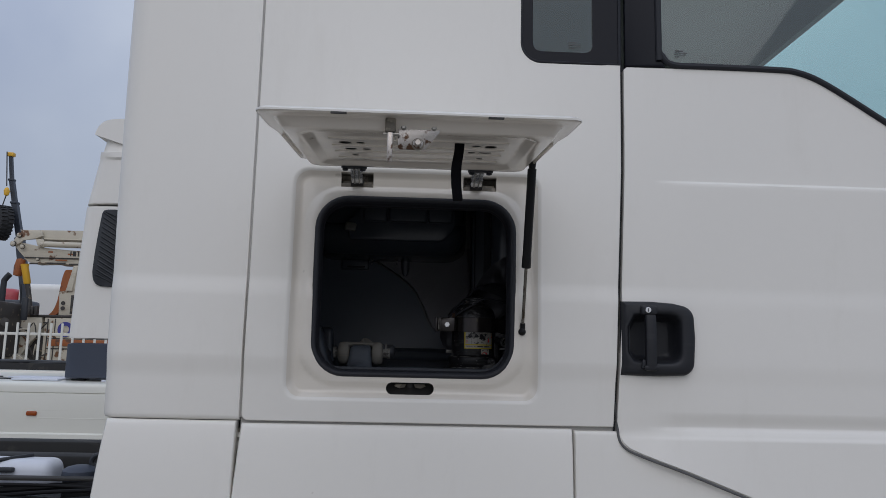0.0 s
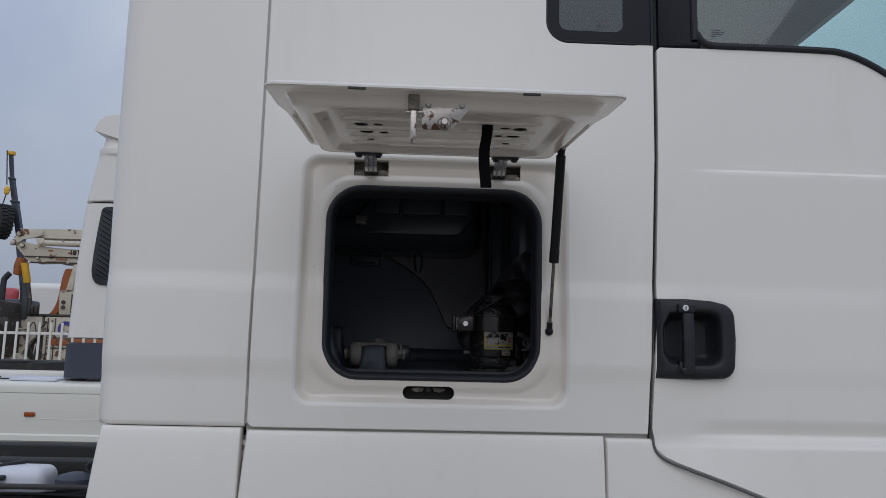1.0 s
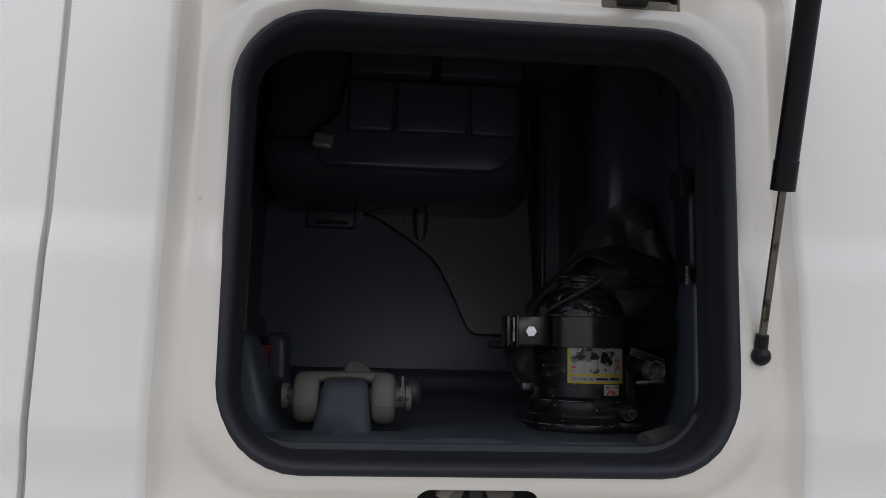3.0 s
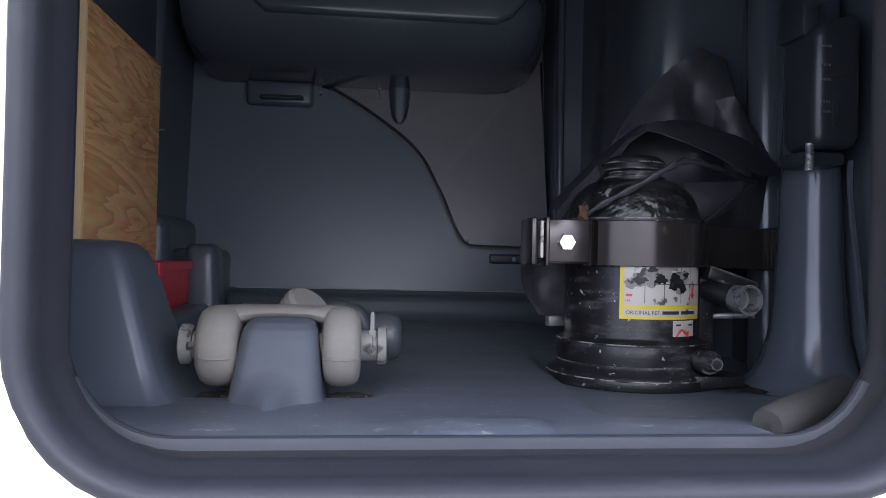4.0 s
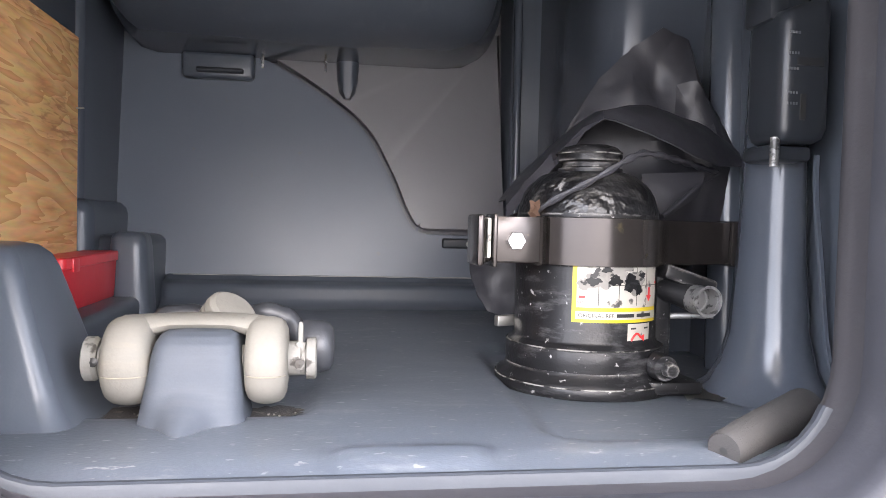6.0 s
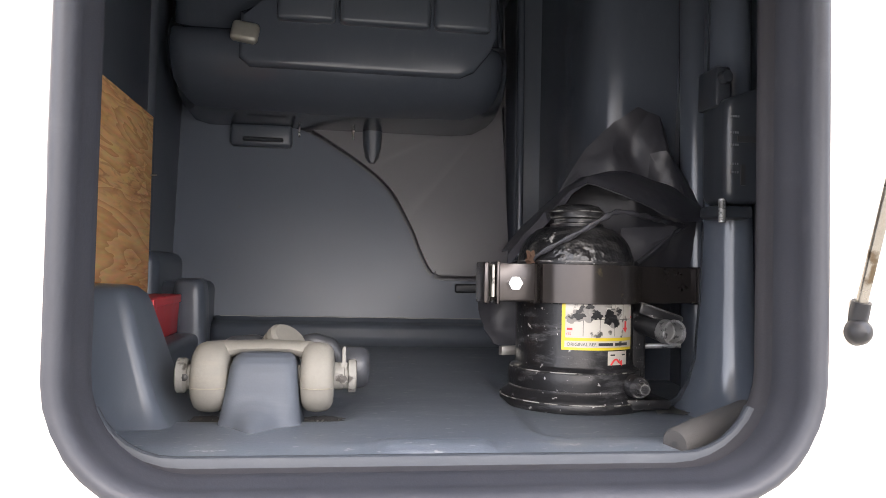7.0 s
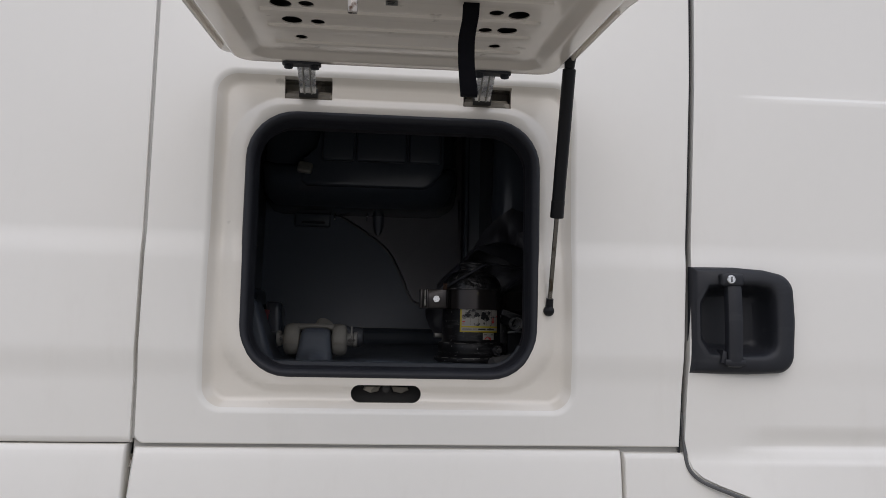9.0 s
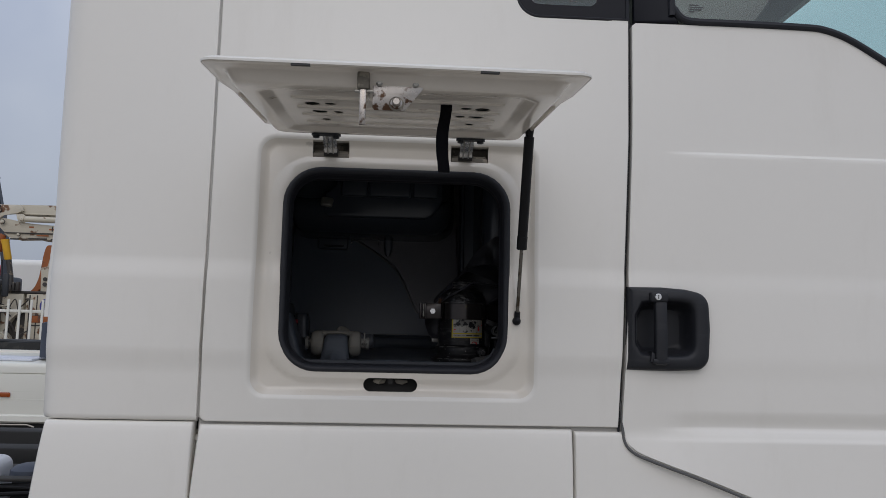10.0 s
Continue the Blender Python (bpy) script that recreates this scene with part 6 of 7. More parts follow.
crumpled("cover_skirt", [
    [(0.012, 2.03, 1.655), (0.011, 2.03, 1.640), (0.013, 2.035, 1.620), (0.020, 2.035, 1.600), (0.030, 2.035, 1.585)],
    [(0.026, 2.035, 1.660), (0.026, 2.035, 1.640), (0.028, 2.04, 1.620), (0.033, 2.04, 1.598), (0.040, 2.035, 1.580)],
    [(0.060, 2.04, 1.675), (0.060, 2.04, 1.645), (0.060, 2.04, 1.620), (0.060, 2.04, 1.594), (0.060, 2.035, 1.575)],
], 0.0025, 8, "hanging side of the cover")
hem = smooth_line([(0.044, 1.945, 1.671), (0.062, 1.935, 1.684), (0.088, 1.925, 1.699), (0.110, 1.920, 1.713), (0.125, 1.923, 1.719), (0.150, 1.935, 1.7175), (0.175, 1.955, 1.716), (0.205, 1.985, 1.715), (0.228, 2.0, 1.713)], 5)
part("cover_hem", tubed(hem, [0.0026 + 0.0008 * math.sin(i * 1.7) for i in range(len(hem))], 8), CLOTH, cover_thing, "corded hem over the jack")
part("hem_tail", tubed(smooth_line([(0.228, 2.0, 1.713), (0.205, 1.99, 1.700), (0.180, 1.98, 1.682), (0.165, 1.975, 1.672)], 5), 0.0024, 8), CLOTH, cover_thing)

tag = loft(bmesh.new(), [[Vector((0.0405 + 0.0022 * i + 0.0010 * math.sin(2.3 * j), 1.9395 - 0.0016 * i + 0.0012 * math.sin(1.9 * i + j), 1.6655 + 0.0030 * j + 0.0012 * math.sin(2.7 * i))) for j in range(6)] for i in range(4)], ring=False)
bmesh.ops.solidify(tag, geom=tag.faces[:], thickness=0.0008)
part("brown_tag", tag, paint("brown_torn_paper", (0.12, 0.066, 0.042), 0.8, spread=0.3, scale=90, dirt=(0.05, 0.045, 0.04), dirt_at=0.55, dirt_scale=120), cover_thing, "torn brown tag at the hem")

# roll of foam in the front corner
rollt = thing("foam_roll", (0.15, 1.79, FZ), "dark grey foam tube lying in the front corner", "tube")
ra, rb2 = Vector((0.110, 1.768, 1.5375)), Vector((0.196, 1.822, 1.5470))
rd = (rb2 - ra)
part("roll_body", tubed([ra, ra + rd * 0.02, ra + rd * 0.2, ra + rd * 0.21, rb2], [0.0098, 0.0112, 0.0118, 0.0122, 0.0135], 22), FOAM, rollt)
part("roll_core", lathed([(0.0, 0.0), (0.0022, 0.0), (0.0, -0.0006)], ra - rd.normalized() * 0.0004, 14, (-rd).to_track_quat("Z", "Y").to_matrix(), False), INK, rollt)


# ---- chassis of the lorry behind its cab ----
chassis = thing("truck_chassis", (-1.6, 2.9, 0.0), "dark chassis behind the white cab with hoses and covers", "chassis")
part("frame_rail", boxed((-4.2, 2.45, 0.95), (-0.76, 2.55, 1.18), 0.01), NEARBLACK, chassis, "black chassis rail")
part("frame_rail", boxed((-4.2, 3.25, 0.95), (-0.76, 3.35, 1.18), 0.01), NEARBLACK, chassis)
part("deck_plate", boxed((-4.2, 2.05, 0.90), (-0.9, 2.42, 1.06), 0.02), NEARBLACK, chassis, "dark side deck")
part("deck_edge", boxed((-4.2, 2.20, 1.194), (-0.80, 2.24, 1.203), 0.003), DARK, chassis, "grey deck edge")
rng = random.Random(11)
for i in range(34):
    z0 = 1.06 + 0.115 * rng.random()
    yy = 2.05 + 0.14 * rng.random()
    pts = [(-2.6 + 0.22 * k, yy + 0.03 * math.sin(k * 1.3 + i), z0 + 0.022 * math.sin(k * 0.9 + i * 2.1)) for k in range(9)]
    part("hose", tubed(smooth_line(pts, 4), 0.005 + 0.007 * rng.random(), 8), HOSEM, chassis, "black hose" if i % 2 else "")
cover_bm = boxed((-1.75, 2.26, 1.10), (-1.10, 2.37, 1.240), 0.030, 5)
for v in cover_bm.verts:
    if v.co.z > 1.13:
        v.co.z += 0.006 * (v.co.x + 1.06) / -0.7
part("white_cover", cover_bm, SHEET, chassis, "white moulded chassis cover")
part("cover_strap", tubed(smooth_line([(-1.75, 2.255, 1.19), (-1.35, 2.255, 1.222), (-1.25, 2.27, 1.240), (-1.19, 2.34, 1.246)], 5), 0.006, 8), BLACK, chassis, "black strap over the cover")
part("cover_buckle", boxed((-1.30, 2.244, 1.208), (-1.20, 2.262, 1.222), 0.004), BLACK, chassis)
part("grey_dome", lathed([(0.0, 1.302), (0.02, 1.301), (0.038, 1.296), (0.050, 1.286), (0.052, 1.26), (0.0, 1.26)][::-1], (-1.030, 2.30, -0.076), 24, None, False), NAVY, chassis, "grey domed cap")
part("cable_loop", tubed([(-0.980 + 0.028 * math.cos(t), 2.32, 1.232 + 0.020 * math.sin(t) + 0.004 * t / 6) for t in [0.35 * k for k in range(19)]], 0.008, 8), BLACK, chassis, "coiled black cable")
part("back_rail", boxed((-4.2, 2.9, 1.10), (-0.8, 3.0, 1.17), 0.01), NEARBLACK, chassis)

wheels(chassis, ((-3.1, 2.2), (-3.1, 3.6)), 0.5, 0.34)

# ---- the neighbouring lorry ----
NY = 6.6
side2 = thing("neighbour_truck", (-2.0, 7.8, 0.0), "parked white lorry with a cream side fairing", "truck")
fair = [(NY + 0.95, 1.335), (NY + 0.30, 1.292), (NY + 0.08, 1.276), (NY + 0.03, 1.270), (NY + 0.012, 1.262), (NY + 0.004, 1.25), (NY, 1.235), (NY, 1.188), (NY + 0.010, 1.184), (NY, 1.180), (NY - 0.006, 1.1), (NY - 0.004, 0.98), (NY + 0.002, 0.855), (NY - 0.016, 0.842), (NY - 0.018, 0.80), (NY + 0.0, 0.785), (NY + 0.05, 0.78)]
fairing = part("side_fairing", loft(bmesh.new(), [[Vector((x, y, z)) for y, z in fair] for x in (-6.5, -5, -4, -3, -2.2, 0.5)], ring=False), CREAM, side2, "cream side fairing")
for z in (1.040, 0.975):
    part("fairing_crease", boxed((-3.29, NY - 0.005, z - 0.003), (-2.45, NY - 0.002, z + 0.003), 0.001), CREAM, fairing)
part("side_marker", boxed((-3.275, NY - 0.022, 0.993), (-3.188, NY - 0.002, 1.031), 0.010, 3), AMBER, side2, "amber side marker lamp")
part("fairing_top", boxed((-6.5, NY + 0.80, 1.28), (0.5, NY + 0.95, 1.345), 0.005), WHITE, side2, "pale wet top of the fairing")
rng = random.Random(5)
for i in range(12):
    x = -4.0 + 1.7 * rng.random()
    yy = NY + 0.2 + 0.5 * rng.random()
    zz = 1.285 + 0.066 * (yy - NY - 0.2)
    part("loose_strap", boxed((x, yy, zz), (x + 0.08 + 0.2 * rng.random(), yy + 0.02 + 0.05 * rng.random(), zz + 0.012), 0.003), BLACK, side2)
    part("plastic_sheet", boxed((x + 0.3, yy - 0.1, zz - 0.004), (x + 0.65 + 0.2 * rng.random(), yy + 0.16, zz + 0.013), 0.004), SHEET, side2, "bluish white plastic sheet")
part("chassis_rail", boxed((-6.5, NY + 0.96, 1.10), (0.5, NY + 1.2, 1.415), 0.01), NEARBLACK, side2, "black chassis rail")
for i in range(7):
    pts = [(-4.6 + 0.4 * k, NY + 1.0 + 0.03 * math.sin(k + i), 1.41 + 0.02 * math.sin(k * 1.1 + i * 1.9)) for k in range(7)]
    part("rail_hose", tubed(smooth_line(pts, 4), 0.013, 8), BLACK, side2)
# added box: its black stands for the shaded gap below the fairing
part("under_dark", boxed((-6.5, NY + 0.06, 0.30), (0.5, NY + 1.6, 0.95)), NEARBLACK, side2, "black box added for the shade below the fairing")
part("under_pipe", tubed([(-4.5, NY + 0.02, 0.765), (-3.05, NY + 0.02, 0.77), (-3.0, NY + 0.03, 0.75)], 0.008, 8), STEEL, side2)
# its cab, seen from behind the first one
CY = 6.75


def cab_row(xr, z, yy=CY):
    """A level cut of the neighbour's cab, its rear corner rounded."""
    xr -= 0.10
    return [Vector(p) for p in ((-0.2, yy, z), (xr + 0.22, yy, z), (xr + 0.10, yy + 0.012, z), (xr + 0.035, yy + 0.045, z), (xr, yy + 0.12, z), (xr, yy + 2.4, z), (-0.2, yy + 2.4, z))]


lowcab = loft(bmesh.new(), [cab_row(-3.0, 1.655), cab_row(-3.0, 1.70), cab_row(-2.985, 2.2), cab_row(-2.95, 2.80), cab_row(-2.945, 2.835), cab_row(-2.93, 2.845, CY + 0.03)], True, True)
part("cab_body", lowcab, WHITE, side2, "white cab seen from behind", 40)
upcab = loft(bmesh.new(), [cab_row(-2.945, 2.86, CY + 0.01), cab_row(-2.94, 2.87), cab_row(-2.87, 3.27), cab_row(-2.86, 3.29, CY - 0.02), cab_row(-2.86, 3.34, CY - 0.02), cab_row(-2.85, 3.35, CY + 0.01), cab_row(-2.83, 3.48, CY + 0.03)], True, True)
part("cab_upper", upcab, WHITE, side2, "white raised roof of the cab", 40)
roofl = smooth_line([(-2.98, 0, 3.50), (-2.955, 0, 3.57), (-2.90, 0, 3.625), (-2.80, 0, 3.65), (-2.6, 0, 3.655), (-2.0, 0, 3.66), (-0.2, 0, 3.67)], 4)
spoil = loft(bmesh.new(), [[Vector((p.x, y, p.z)) for p in roofl] + [Vector((p.x + 0.006, y, 3.495 - 0.16 * (p.x + 2.98) / 0.5 if p.x < -2.5 else 3.34)) for p in roofl[::-1]] for y in (CY - 0.01, CY + 2.4)], True, True)
part("roof_spoiler", spoil, WHITE, side2, "white roof spoiler", 40)
part("cab_skirt", loft(bmesh.new(), [cab_row(-3.0, 1.31, CY - 0.02), cab_row(-3.0, 1.60, CY - 0.02), cab_row(-2.97, 1.612, CY)], True, True), NAVY, side2, "dark blue-grey lower skirt", 40)
part("skirt_seam", boxed((-2.615, CY - 0.028, 1.25), (-2.605, CY - 0.015, 1.60)), INK, side2)
part("cab_mark", boxed((-2.60, CY - 0.006, 1.635), (-2.57, CY - 0.002, 1.665)), INK, side2)
part("cab_seam", boxed((-2.615, CY - 0.004, 1.62), (-2.608, CY + 0.01, 2.2)), SEALER, side2)
wheels(side2, ((-0.9, 7.0), (-0.9, 8.95), (-5.0, 7.0), (-5.0, 8.95)), 0.5, 0.32)
# louvred air intake in the cab's corner
VX = -0.08
vent = [(-2.80, 2.165), (-2.775, 2.130), (-2.735, 2.113), (-2.68, 2.110), (-2.60, 2.110), (-2.585, 2.45), (-2.58, 2.80), (-2.66, 2.806), (-2.725, 2.806), (-2.757, 2.797), (-2.772, 2.772), (-2.788, 2.60), (-2.805, 2.40), (-2.812, 2.24), (-2.810, 2.20)]
grille = part("air_intake", prismed([(x + VX, z) for x, z in vent], CY - 0.02, CY + 0.05, 0.01), BLACK, side2, "black louvred air intake")
for i in range(15):
    z = 2.165 + 0.043 * i
    s = boxed((-0.10, -0.010, -0.006), (0.10, 0.010, 0.006), 0.003, 1, Matrix.Translation((-2.69 + VX + 0.002 * i, CY - 0.024, z)) @ Matrix.Rotation(radians(30), 4, "Y") @ Matrix.Rotation(radians(-30), 4, "X"))
    for v in s.verts:
        v.co.z = min(max(v.co.z, 2.135), 2.785)
        v.co.x = min(max(v.co.x, -2.795 + VX + max(0, (v.co.z - 2.2)) * 0.065), -2.595 + VX)
    part("louvre", s, BLACK, grille)

# ---- white fence ----
fence = thing("fence", (-6.6, 14.0, 0.0), "white painted steel bar fence", "fence")
FY = 14.0
part("top_rail", boxed((-12.0, FY - 0.02, 1.775), (-4.0, FY + 0.02, 1.825), 0.004), CREAM, fence)
part("bottom_rail", boxed((-12.0, FY - 0.02, 0.40), (-4.0, FY + 0.02, 0.45), 0.004), CREAM, fence)
first = part("bar", boxed((-7.95, FY - 0.045, -0.02), (-7.91, FY - 0.022, 2.0), 0.004, 1), CREAM, fence)
for i in range(14):
    o = new("bar", first.data)
    o.parent, o.matrix_parent_inverse = fence, Matrix.Translation(-fence.location)
    o.location = (0.198 * (i + 1), 0, 0)

# ---- working machine behind the fence ----
MY = 20.0
rig = thing("concrete_pump", (-9.6, MY, 0.0), "worn cream concrete pump with folded boom behind the fence", "machine")


def slabbed(name, pts, y0, y1, material, label="", bevel=0.015, parent=None):
    return part(name, prismed(pts, y0, y1, bevel), material, parent or rig, label)


slabbed("upper_boom", [(-10.26, 4.58), (-8.3, 4.60), (-8.3, 4.34), (-9.50, 4.34), (-9.62, 4.36), (-9.9, 4.36)], MY - 0.25, MY + 0.25, RIGM, "cream upper boom")
slabbed("boom_lip", [(-9.6, 4.365), (-8.3, 4.365), (-8.3, 4.335), (-9.6, 4.335)], MY - 0.28, MY - 0.25, RIGM, "", 0.006)
slabbed("lower_boom", [(-10.36, 4.20), (-10.16, 4.24), (-9.95, 4.20), (-9.55, 4.12), (-9.40, 4.085), (-8.3, 4.04), (-8.3, 3.87), (-9.5, 3.855), (-10.05, 3.86), (-10.2, 4.02)], MY - 0.3, MY + 0.3, RIGM, "cream lower boom with rust")
slabbed("third_boom", [(-10.08, 3.845), (-8.3, 3.85), (-8.3, 3.69), (-9.2, 3.70), (-9.35, 3.735), (-9.85, 3.71), (-9.98, 3.76)], MY - 0.26, MY + 0.26, RIGM, "cream third boom")
# dark slab drawn as the shadow between two booms
slabbed("boom_shadow_gap", [(-10.02, 3.865), (-8.3, 3.87), (-8.3, 3.845), (-10.02, 3.842)], MY - 0.305, MY - 0.26, GREASY, "", 0.003)
slabbed("boom_cheek", [(-10.38, 4.18), (-10.22, 4.46), (-10.12, 4.55), (-9.66, 4.56), (-9.60, 4.42), (-9.78, 4.33), (-10.08, 4.30), (-10.24, 4.14)], MY - 0.36, MY - 0.30, RIGM, "cream joint plate")
slabbed("boom_link", [(-9.76, 4.32), (-9.58, 4.33), (-9.50, 4.20), (-9.54, 4.12), (-9.68, 4.12), (-9.72, 4.2)], MY - 0.38, MY - 0.33, RIGM, "cream link plate")
for x, z, r in ((-10.18, 4.42, 0.055), (-10.32, 4.19, 0.06), (-10.08, 4.12, 0.05), (-9.60, 4.19, 0.05), (-9.66, 3.80, 0.035)):
    part("joint_pin", lathed([(0.0, 0.0), (r, 0.0), (r, 0.04), (r * 0.6, 0.06), (0.0, 0.06)], (x, MY - 0.37, z), 16, facing, False), RIGM, rig)
    part("pin_ring", lathed([(r * 1.05, 0.0), (r * 1.3, 0.0), (r * 1.3, 0.012), (r * 1.05, 0.012)], (x, MY - 0.366, z), 16, facing, False), GREASY, rig)
part("boom_ram", tubed([(-9.52, MY - 0.36, 4.20), (-8.3, MY - 0.36, 4.19)], 0.075, 14), RIGM, rig, "cream ram")
for x, w in ((-8.87, 0.03), (-8.78, 0.08), (-8.68, 0.03), (-8.62, 0.05)):
    part("letter_bar", boxed((x - w / 2, MY - 0.305, 3.91), (x + w / 2, MY - 0.301, 4.04)), INK, rig)
# thin dark strips along the boom's lower edge
for x, w, z in ((-9.5, 0.5, 3.72), (-9.9, 0.2, 3.70), (-8.9, 0.4, 3.705)):
    part("dark_edge", boxed((x, MY - 0.30, z - 0.02), (x + w, MY - 0.26, z + 0.018), 0.006), GREASY, rig)
for x, z, w, h in ((-8.95, 3.96, 0.22, 0.02), (-9.25, 3.80, 0.3, 0.018), (-9.45, 4.01, 0.12, 0.02)):
    part("rust_streak", boxed((x, MY - 0.3025, z - h), (x + w, MY - 0.30, z + h), 0.001, 1), RUST, rig, "rust streak")
part("boom_nose", lathed([(0.0, -0.24), (0.10, -0.22), (0.13, 0.0), (0.11, 0.2), (0.0, 0.24)], (-10.19, MY - 0.2, 3.60), 16, Matrix.Rotation(radians(8), 3, "Y"), False), RUST, rig, "rusty delivery elbow")
part("ram_cylinder", tubed([(-10.01, MY - 0.3, 3.67), (-10.0, MY - 0.3, 3.60), (-9.90, MY - 0.3, 3.19), (-9.895, MY - 0.3, 3.16)], [0.105, 0.088, 0.088, 0.07], 16), YELLOW, rig, "yellow hydraulic cylinder")
part("ram_rod", tubed([(-9.895, MY - 0.3, 3.18), (-9.80, MY - 0.3, 2.74), (-9.77, MY - 0.3, 2.4)], [0.065, 0.06, 0.10], 14), GREASY, rig)
part("side_rod", tubed([(-10.02, MY - 0.35, 3.15), (-9.98, MY - 0.35, 2.4)], 0.025, 8), BLACK, rig)
guard = smooth_line([(-9.28, 0, 2.38), (-9.16, 0, 2.50), (-9.06, 0, 2.72), (-9.01, 0, 3.0), (-8.98, 0, 3.3), (-8.94, 0, 3.52), (-8.90, 0, 3.57)], 5)
ar = loft(bmesh.new(), [[p + Vector((-0.06 - 0.05 * math.sin(3.0 * i / len(guard)), MY - 0.2, 0)), p + Vector((0.10, MY - 0.2, 0)), p + Vector((0.10, MY + 0.3, 0)), p + Vector((-0.06 - 0.05 * math.sin(3.0 * i / len(guard)), MY + 0.3, 0))] for i, p in enumerate(guard)], True, True)
part("orange_guard", ar, RUST, rig, "orange curved guard")
slabbed("turret_post", [(-9.0, 2.38), (-9.03, 2.98), (-8.86, 3.0), (-8.74, 3.66), (-8.3, 3.68), (-8.3, 2.38)], MY - 0.4, MY + 0.4, RIGM, "cream turret post")
slabbed("post_rib", [(-8.84, 3.0), (-8.70, 3.0), (-8.60, 3.62), (-8.70, 3.62)], MY - 0.46, MY - 0.40, RIGM)
# dark plate painted on the turret post as its shadow
slabbed("post_shadow", [(-8.72, 2.42), (-8.5, 2.42), (-8.5, 2.9), (-8.72, 2.9)], MY - 0.405, MY - 0.40, GREASY, "", 0.001)
for z in (2.56, 2.69):
    part("port", lathed([(0.0, 0.0), (0.05, 0.0), (0.05, 0.03), (0.0, 0.03)], (-8.90, MY - 0.4, z), 14, facing, False), GREASY, rig)
part("deck", boxed((-10.4, MY - 0.5, 2.32), (-7.5, MY + 0.6, 2.38), 0.01), GREASY, rig)
slabbed("hopper", [(-10.5, 1.0), (-10.35, 1.7), (-10.1, 2.15), (-9.8, 2.31), (-9.35, 2.31), (-9.35, 1.9), (-9.6, 1.7), (-9.9, 1.2), (-10.0, 0.9)], MY - 0.5, MY + 0.5, RIGM, "cream hopper")
part("engine_block", boxed((-10.3, MY - 0.3, 0.6), (-9.2, MY + 0.5, 2.2), 0.04), GREASY, rig, "dark pump block")
part("drum", lathed([(0.0, -0.3), (0.34, -0.3), (0.36, -0.1), (0.36, 0.1), (0.34, 0.3), (0.0, 0.3)], (-9.95, MY - 0.45, 1.05), 20, Matrix.Rotation(radians(90), 3, "X"), False), RIGM, rig, "round pale drum")
part("side_tank", boxed((-9.28, MY - 0.5, 0.9), (-7.5, MY + 0.5, 2.31), 0.02), RIGM, rig, "cream side tank")
for x in (-9.2, -9.02):
    part("tank_edge", boxed((x, MY - 0.515, 0.95), (x + 0.025, MY - 0.5, 2.28), 0.004), GREASY, rig)
part("tank_seam", boxed((-9.2, MY - 0.515, 1.78), (-7.5, MY - 0.5, 1.80), 0.003), GREASY, rig)
part("tank_seam", boxed((-9.2, MY - 0.515, 1.52), (-7.5, MY - 0.5, 1.55), 0.003), GREASY, rig)
part("orange_strip", boxed((-9.15, MY - 0.53, 1.60), (-7.5, MY - 0.49, 1.77), 0.01), RUST, rig, "orange strip")
part("blue_emblem", lathed([(0.10, 0.0), (0.19, 0.0), (0.19, 0.03), (0.10, 0.03)], (-8.74, MY - 0.5, 2.02), 22, facing, False), paint("blue_marking", (0.05, 0.05, 0.25), 0.5), rig, "blue ring marking")
rng = random.Random(8)
for i in range(24):
    x, z = -10.4 + 1.1 * rng.random(), 1.0 + 1.3 * rng.random()
    part("hydraulic_hose", tubed(smooth_line([(x, MY - 0.6, z), (x + 0.2 * rng.random(), MY - 0.68, z + 0.3 * rng.random()), (x + 0.5 * rng.random(), MY - 0.6, z - 0.2 + 0.4 * rng.random())], 5), 0.012 + 0.014 * rng.random(), 8), GREASY if i % 3 else RIGM, rig)
for i in range(7):
    x = -10.05 + 0.09 * i
    part("valve", boxed((x, MY - 0.62, 2.38), (x + 0.05 + 0.03 * rng.random(), MY - 0.5, 2.46 + 0.2 * rng.random()), 0.01), GREASY, rig)

wheels(rig, ((-9.9, MY - 0.3), (-8.0, MY - 0.3), (-9.9, MY + 1.2), (-8.0, MY + 1.2)), 0.55, 0.35)

crane = thing("mobile_crane", (-10.4, 26.0, 0.0), "slate-grey telescopic crane boom with hook block", "crane")
KY = 26.0
bo = [(-14.02, 8.10), (-13.90, 7.25), (-13.72, 6.45), (-13.42, 5.2), (-13.0, 3.0)]
for i, w in enumerate((0.055, 0.075, 0.095, 0.12)):
    p, q = Vector((bo[i][0], KY, bo[i][1])), Vector((bo[i + 1][0], KY, bo[i + 1][1]))
    sec = part("boom_section", loft(bmesh.new(), [[c + Vector((sx * w, sy * w, 0)) for sx, sy in ((-1, -1), (1, -1), (1, 1), (-1, 1))] for c in (p, q)], True, True), SLATE, crane)
    part("section_collar", boxed((q.x - w - 0.04, KY - w - 0.05, q.z - 0.04), (q.x + w + 0.04, KY + w + 0.05, q.z + 0.04), 0.02), SLATE, sec)
part("boom_head", boxed((-14.12, KY - 0.10, 8.08), (-13.90, KY + 0.10, 8.22), 0.03), YELLOW, crane, "orange boom head")
part("cable", tubed([(-14.06, KY - 0.2, 8.2), (-13.95, KY - 0.2, 7.0)], 0.02, 6), GREASY, crane)
part("hook_block", lathed([(0.0, 0.16), (0.06, 0.12), (0.10, 0.02), (0.07, -0.12), (0.0, -0.16)][::-1], (-13.93, KY - 0.2, 6.80), 14, None, False), YELLOW, crane, "orange hook block")
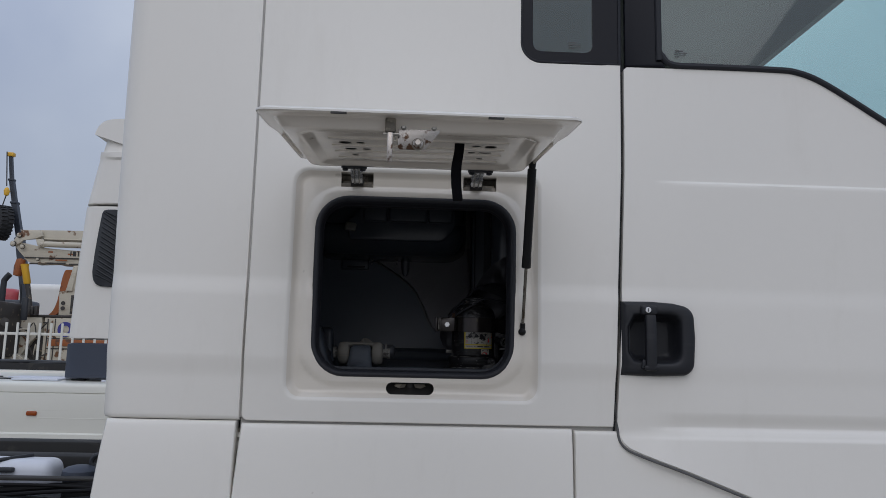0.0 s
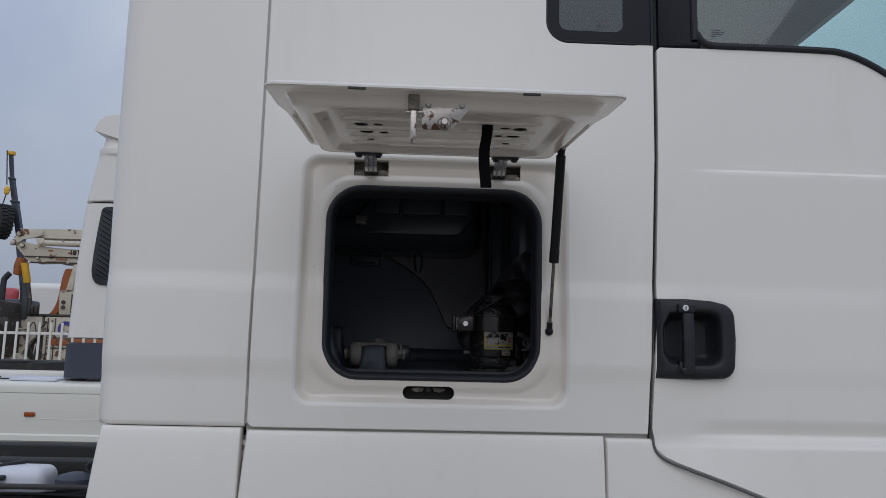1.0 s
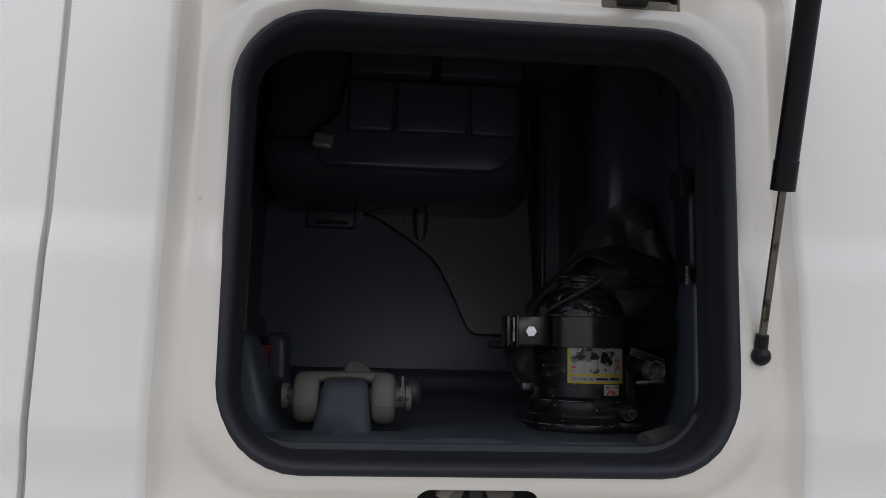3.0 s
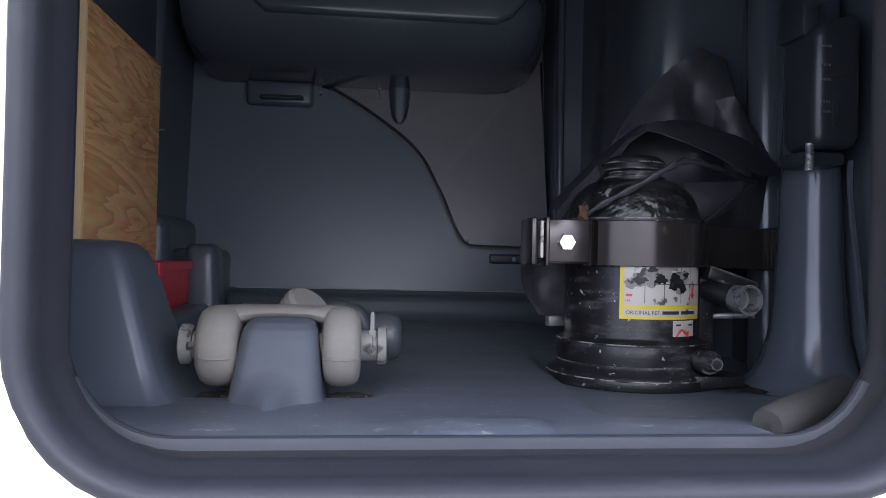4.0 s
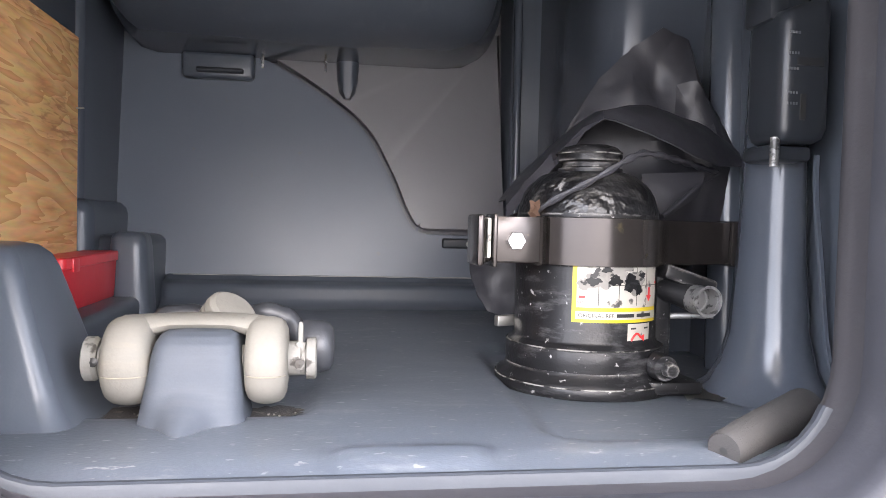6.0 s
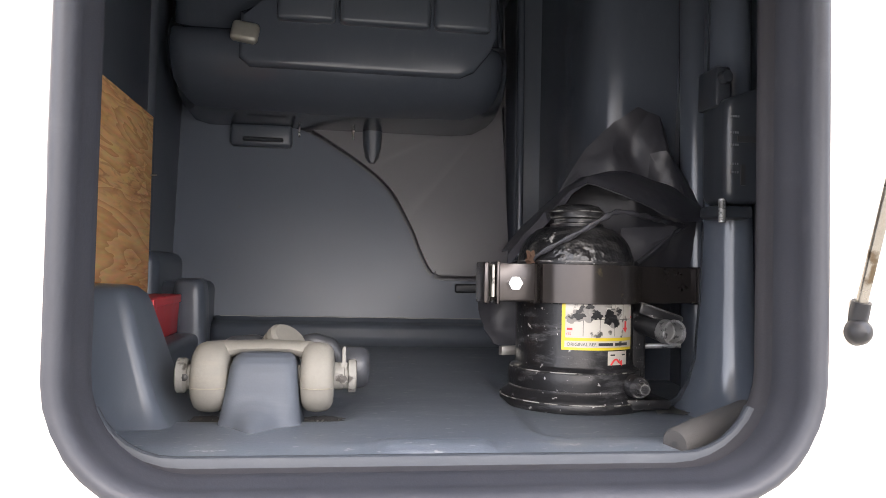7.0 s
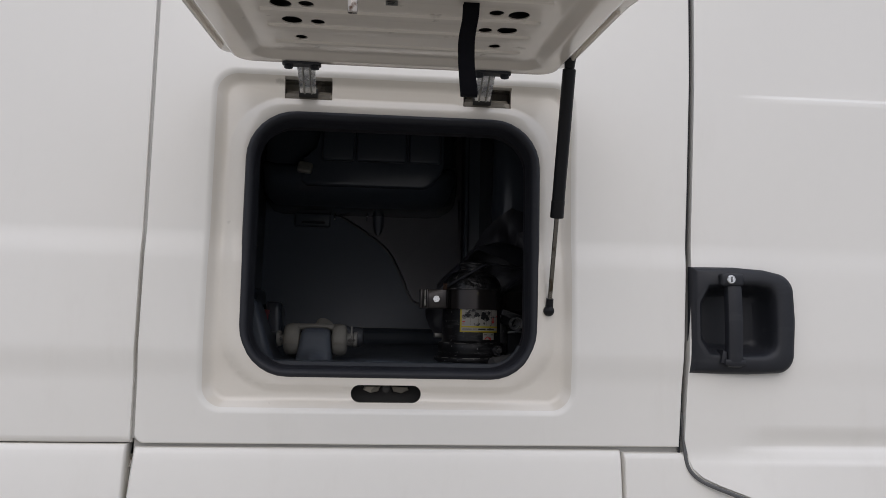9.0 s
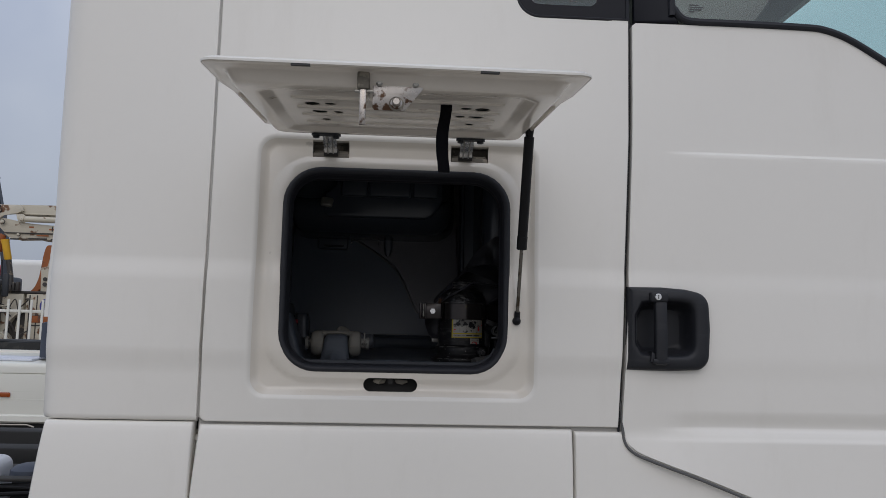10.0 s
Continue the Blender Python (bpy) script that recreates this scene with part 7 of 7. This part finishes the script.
part("hook_cable", tubed([(-13.93, KY - 0.2, 6.7), (-14.05, KY - 0.2, 6.2)], 0.02, 6), GREASY, crane)
part("carrier", boxed((-15.5, KY - 1.2, 0.6), (-11.5, KY + 1.2, 1.5), 0.1), SLATE, crane)
part("turntable", boxed((-13.9, KY - 0.6, 1.5), (-12.8, KY + 0.6, 3.1), 0.1), SLATE, crane)
wheels(crane, ((-14.8, KY - 1.0), (-12.2, KY - 1.0), (-14.8, KY + 1.0), (-12.2, KY + 1.0)), 0.65, 0.4)
wheel = thing("hanging_tyre", (-14.06, KY - 0.2, 5.72), "big black tyre hanging from the crane hook", "tyre")
tp = [(r * 0.68, w * 0.8) for r, w in ((0.38, -0.2), (0.48, -0.26), (0.66, -0.27), (0.78, -0.24), (0.83, -0.15), (0.84, 0.0), (0.83, 0.15), (0.78, 0.24), (0.66, 0.27), (0.48, 0.26), (0.38, 0.2))]
tq = Matrix.Rotation(radians(-42), 3, "Z") @ Matrix.Rotation(radians(90), 3, "X")
tb = lathed(tp, (-14.0, KY - 0.2, 5.72), 36, tq, False)
for k in range(26):
    for sy in (-1, 1):
        box(tb, (0.545, -0.03, 0.01), (0.60, 0.03, 0.19), 0.006, 1, Matrix.Translation((-14.0, KY - 0.2, 5.72)) @ tq.to_4x4() @ Matrix.Rotation(2 * math.pi * (k + 0.25 * sy) / 26, 4, "Z") @ Matrix.Scale(sy, 4, (0, 0, 1)))
part("tread", tb, TYRE, wheel, "thick black tyre with deep lugs")
part("rim", lathed([(0.0, 0.08), (0.13, 0.08), (0.24, 0.13), (0.265, 0.13), (0.265, -0.13), (0.0, -0.13)], (-14.0, KY - 0.2, 5.72), 24, tq, False), STEEL, wheel, "pale wheel rim")

# farther vehicles and the exhaust stack by the machine
lorry = thing("red_lorry", (-16.5, 30.0, 0.0), "red and white lorry parked far behind", "truck")
part("cab_red", boxed((-17.5, 29.0, 0.8), (-14.9, 31.0, 3.75), 0.3, 4), REDCAB, lorry, "red cab")
part("white_roof", boxed((-14.9, 29.0, 2.2), (-12.6, 31.0, 3.95), 0.25, 4), WHITE, lorry, "white rounded body")
part("dark_glass", boxed((-15.6, 28.96, 2.5), (-15.0, 29.02, 3.3), 0.02), GLOSSBLACK, lorry)
wheels(lorry, ((-16.8, 29.2), (-13.2, 29.2), (-16.8, 30.8), (-13.2, 30.8)), 0.5, 0.3)
van = thing("white_lorry", (-12.6, 32.0, 0.0), "white lorry with a black stripe far behind", "truck")
part("van_body", boxed((-14.2, 31.0, 1.0), (-10.5, 33.5, 4.1), 0.25, 4), WHITE, van)
part("van_stripe", boxed((-13.0, 30.96, 3.1), (-10.5, 31.02, 3.45), 0.01), INK, van, "black stripe")
part("van_roof_rail", boxed((-12.8, 31.2, 4.1), (-11.0, 31.3, 4.2), 0.01), GREASY, van)
wheels(van, ((-13.6, 31.3), (-11.0, 31.3), (-13.6, 33.2), (-11.0, 33.2)), 0.6, 0.3)
stack = thing("loader", (-10.9, 19.0, 0.0), "dark wheel loader with a bent exhaust stack", "machine")
part("exhaust_stack", tubed(smooth_line([(-10.12, 19.0, 2.3), (-10.12, 19.0, 3.08), (-10.09, 19.0, 3.22), (-9.99, 19.0, 3.34)], 5), 0.07, 14), BLACK, stack, "bent black exhaust stack")
part("hood", boxed((-10.8, 18.4, 1.3), (-9.85, 19.6, 2.65), 0.08), GREASY, stack, "dark engine hood")
part("lamp", lathed([(0.0, 0.0), (0.08, 0.0), (0.1, 0.05), (0.0, 0.06)], (-9.72, 18.5, 2.15), 16, facing, False), GREASY, stack, "round lamp")
part("mirror", boxed((-9.5, 18.7, 2.2), (-9.36, 18.8, 2.75), 0.03), BLACK, stack)
wheels(stack, ((-10.6, 18.6), (-10.6, 19.4)), 0.75, 0.4)
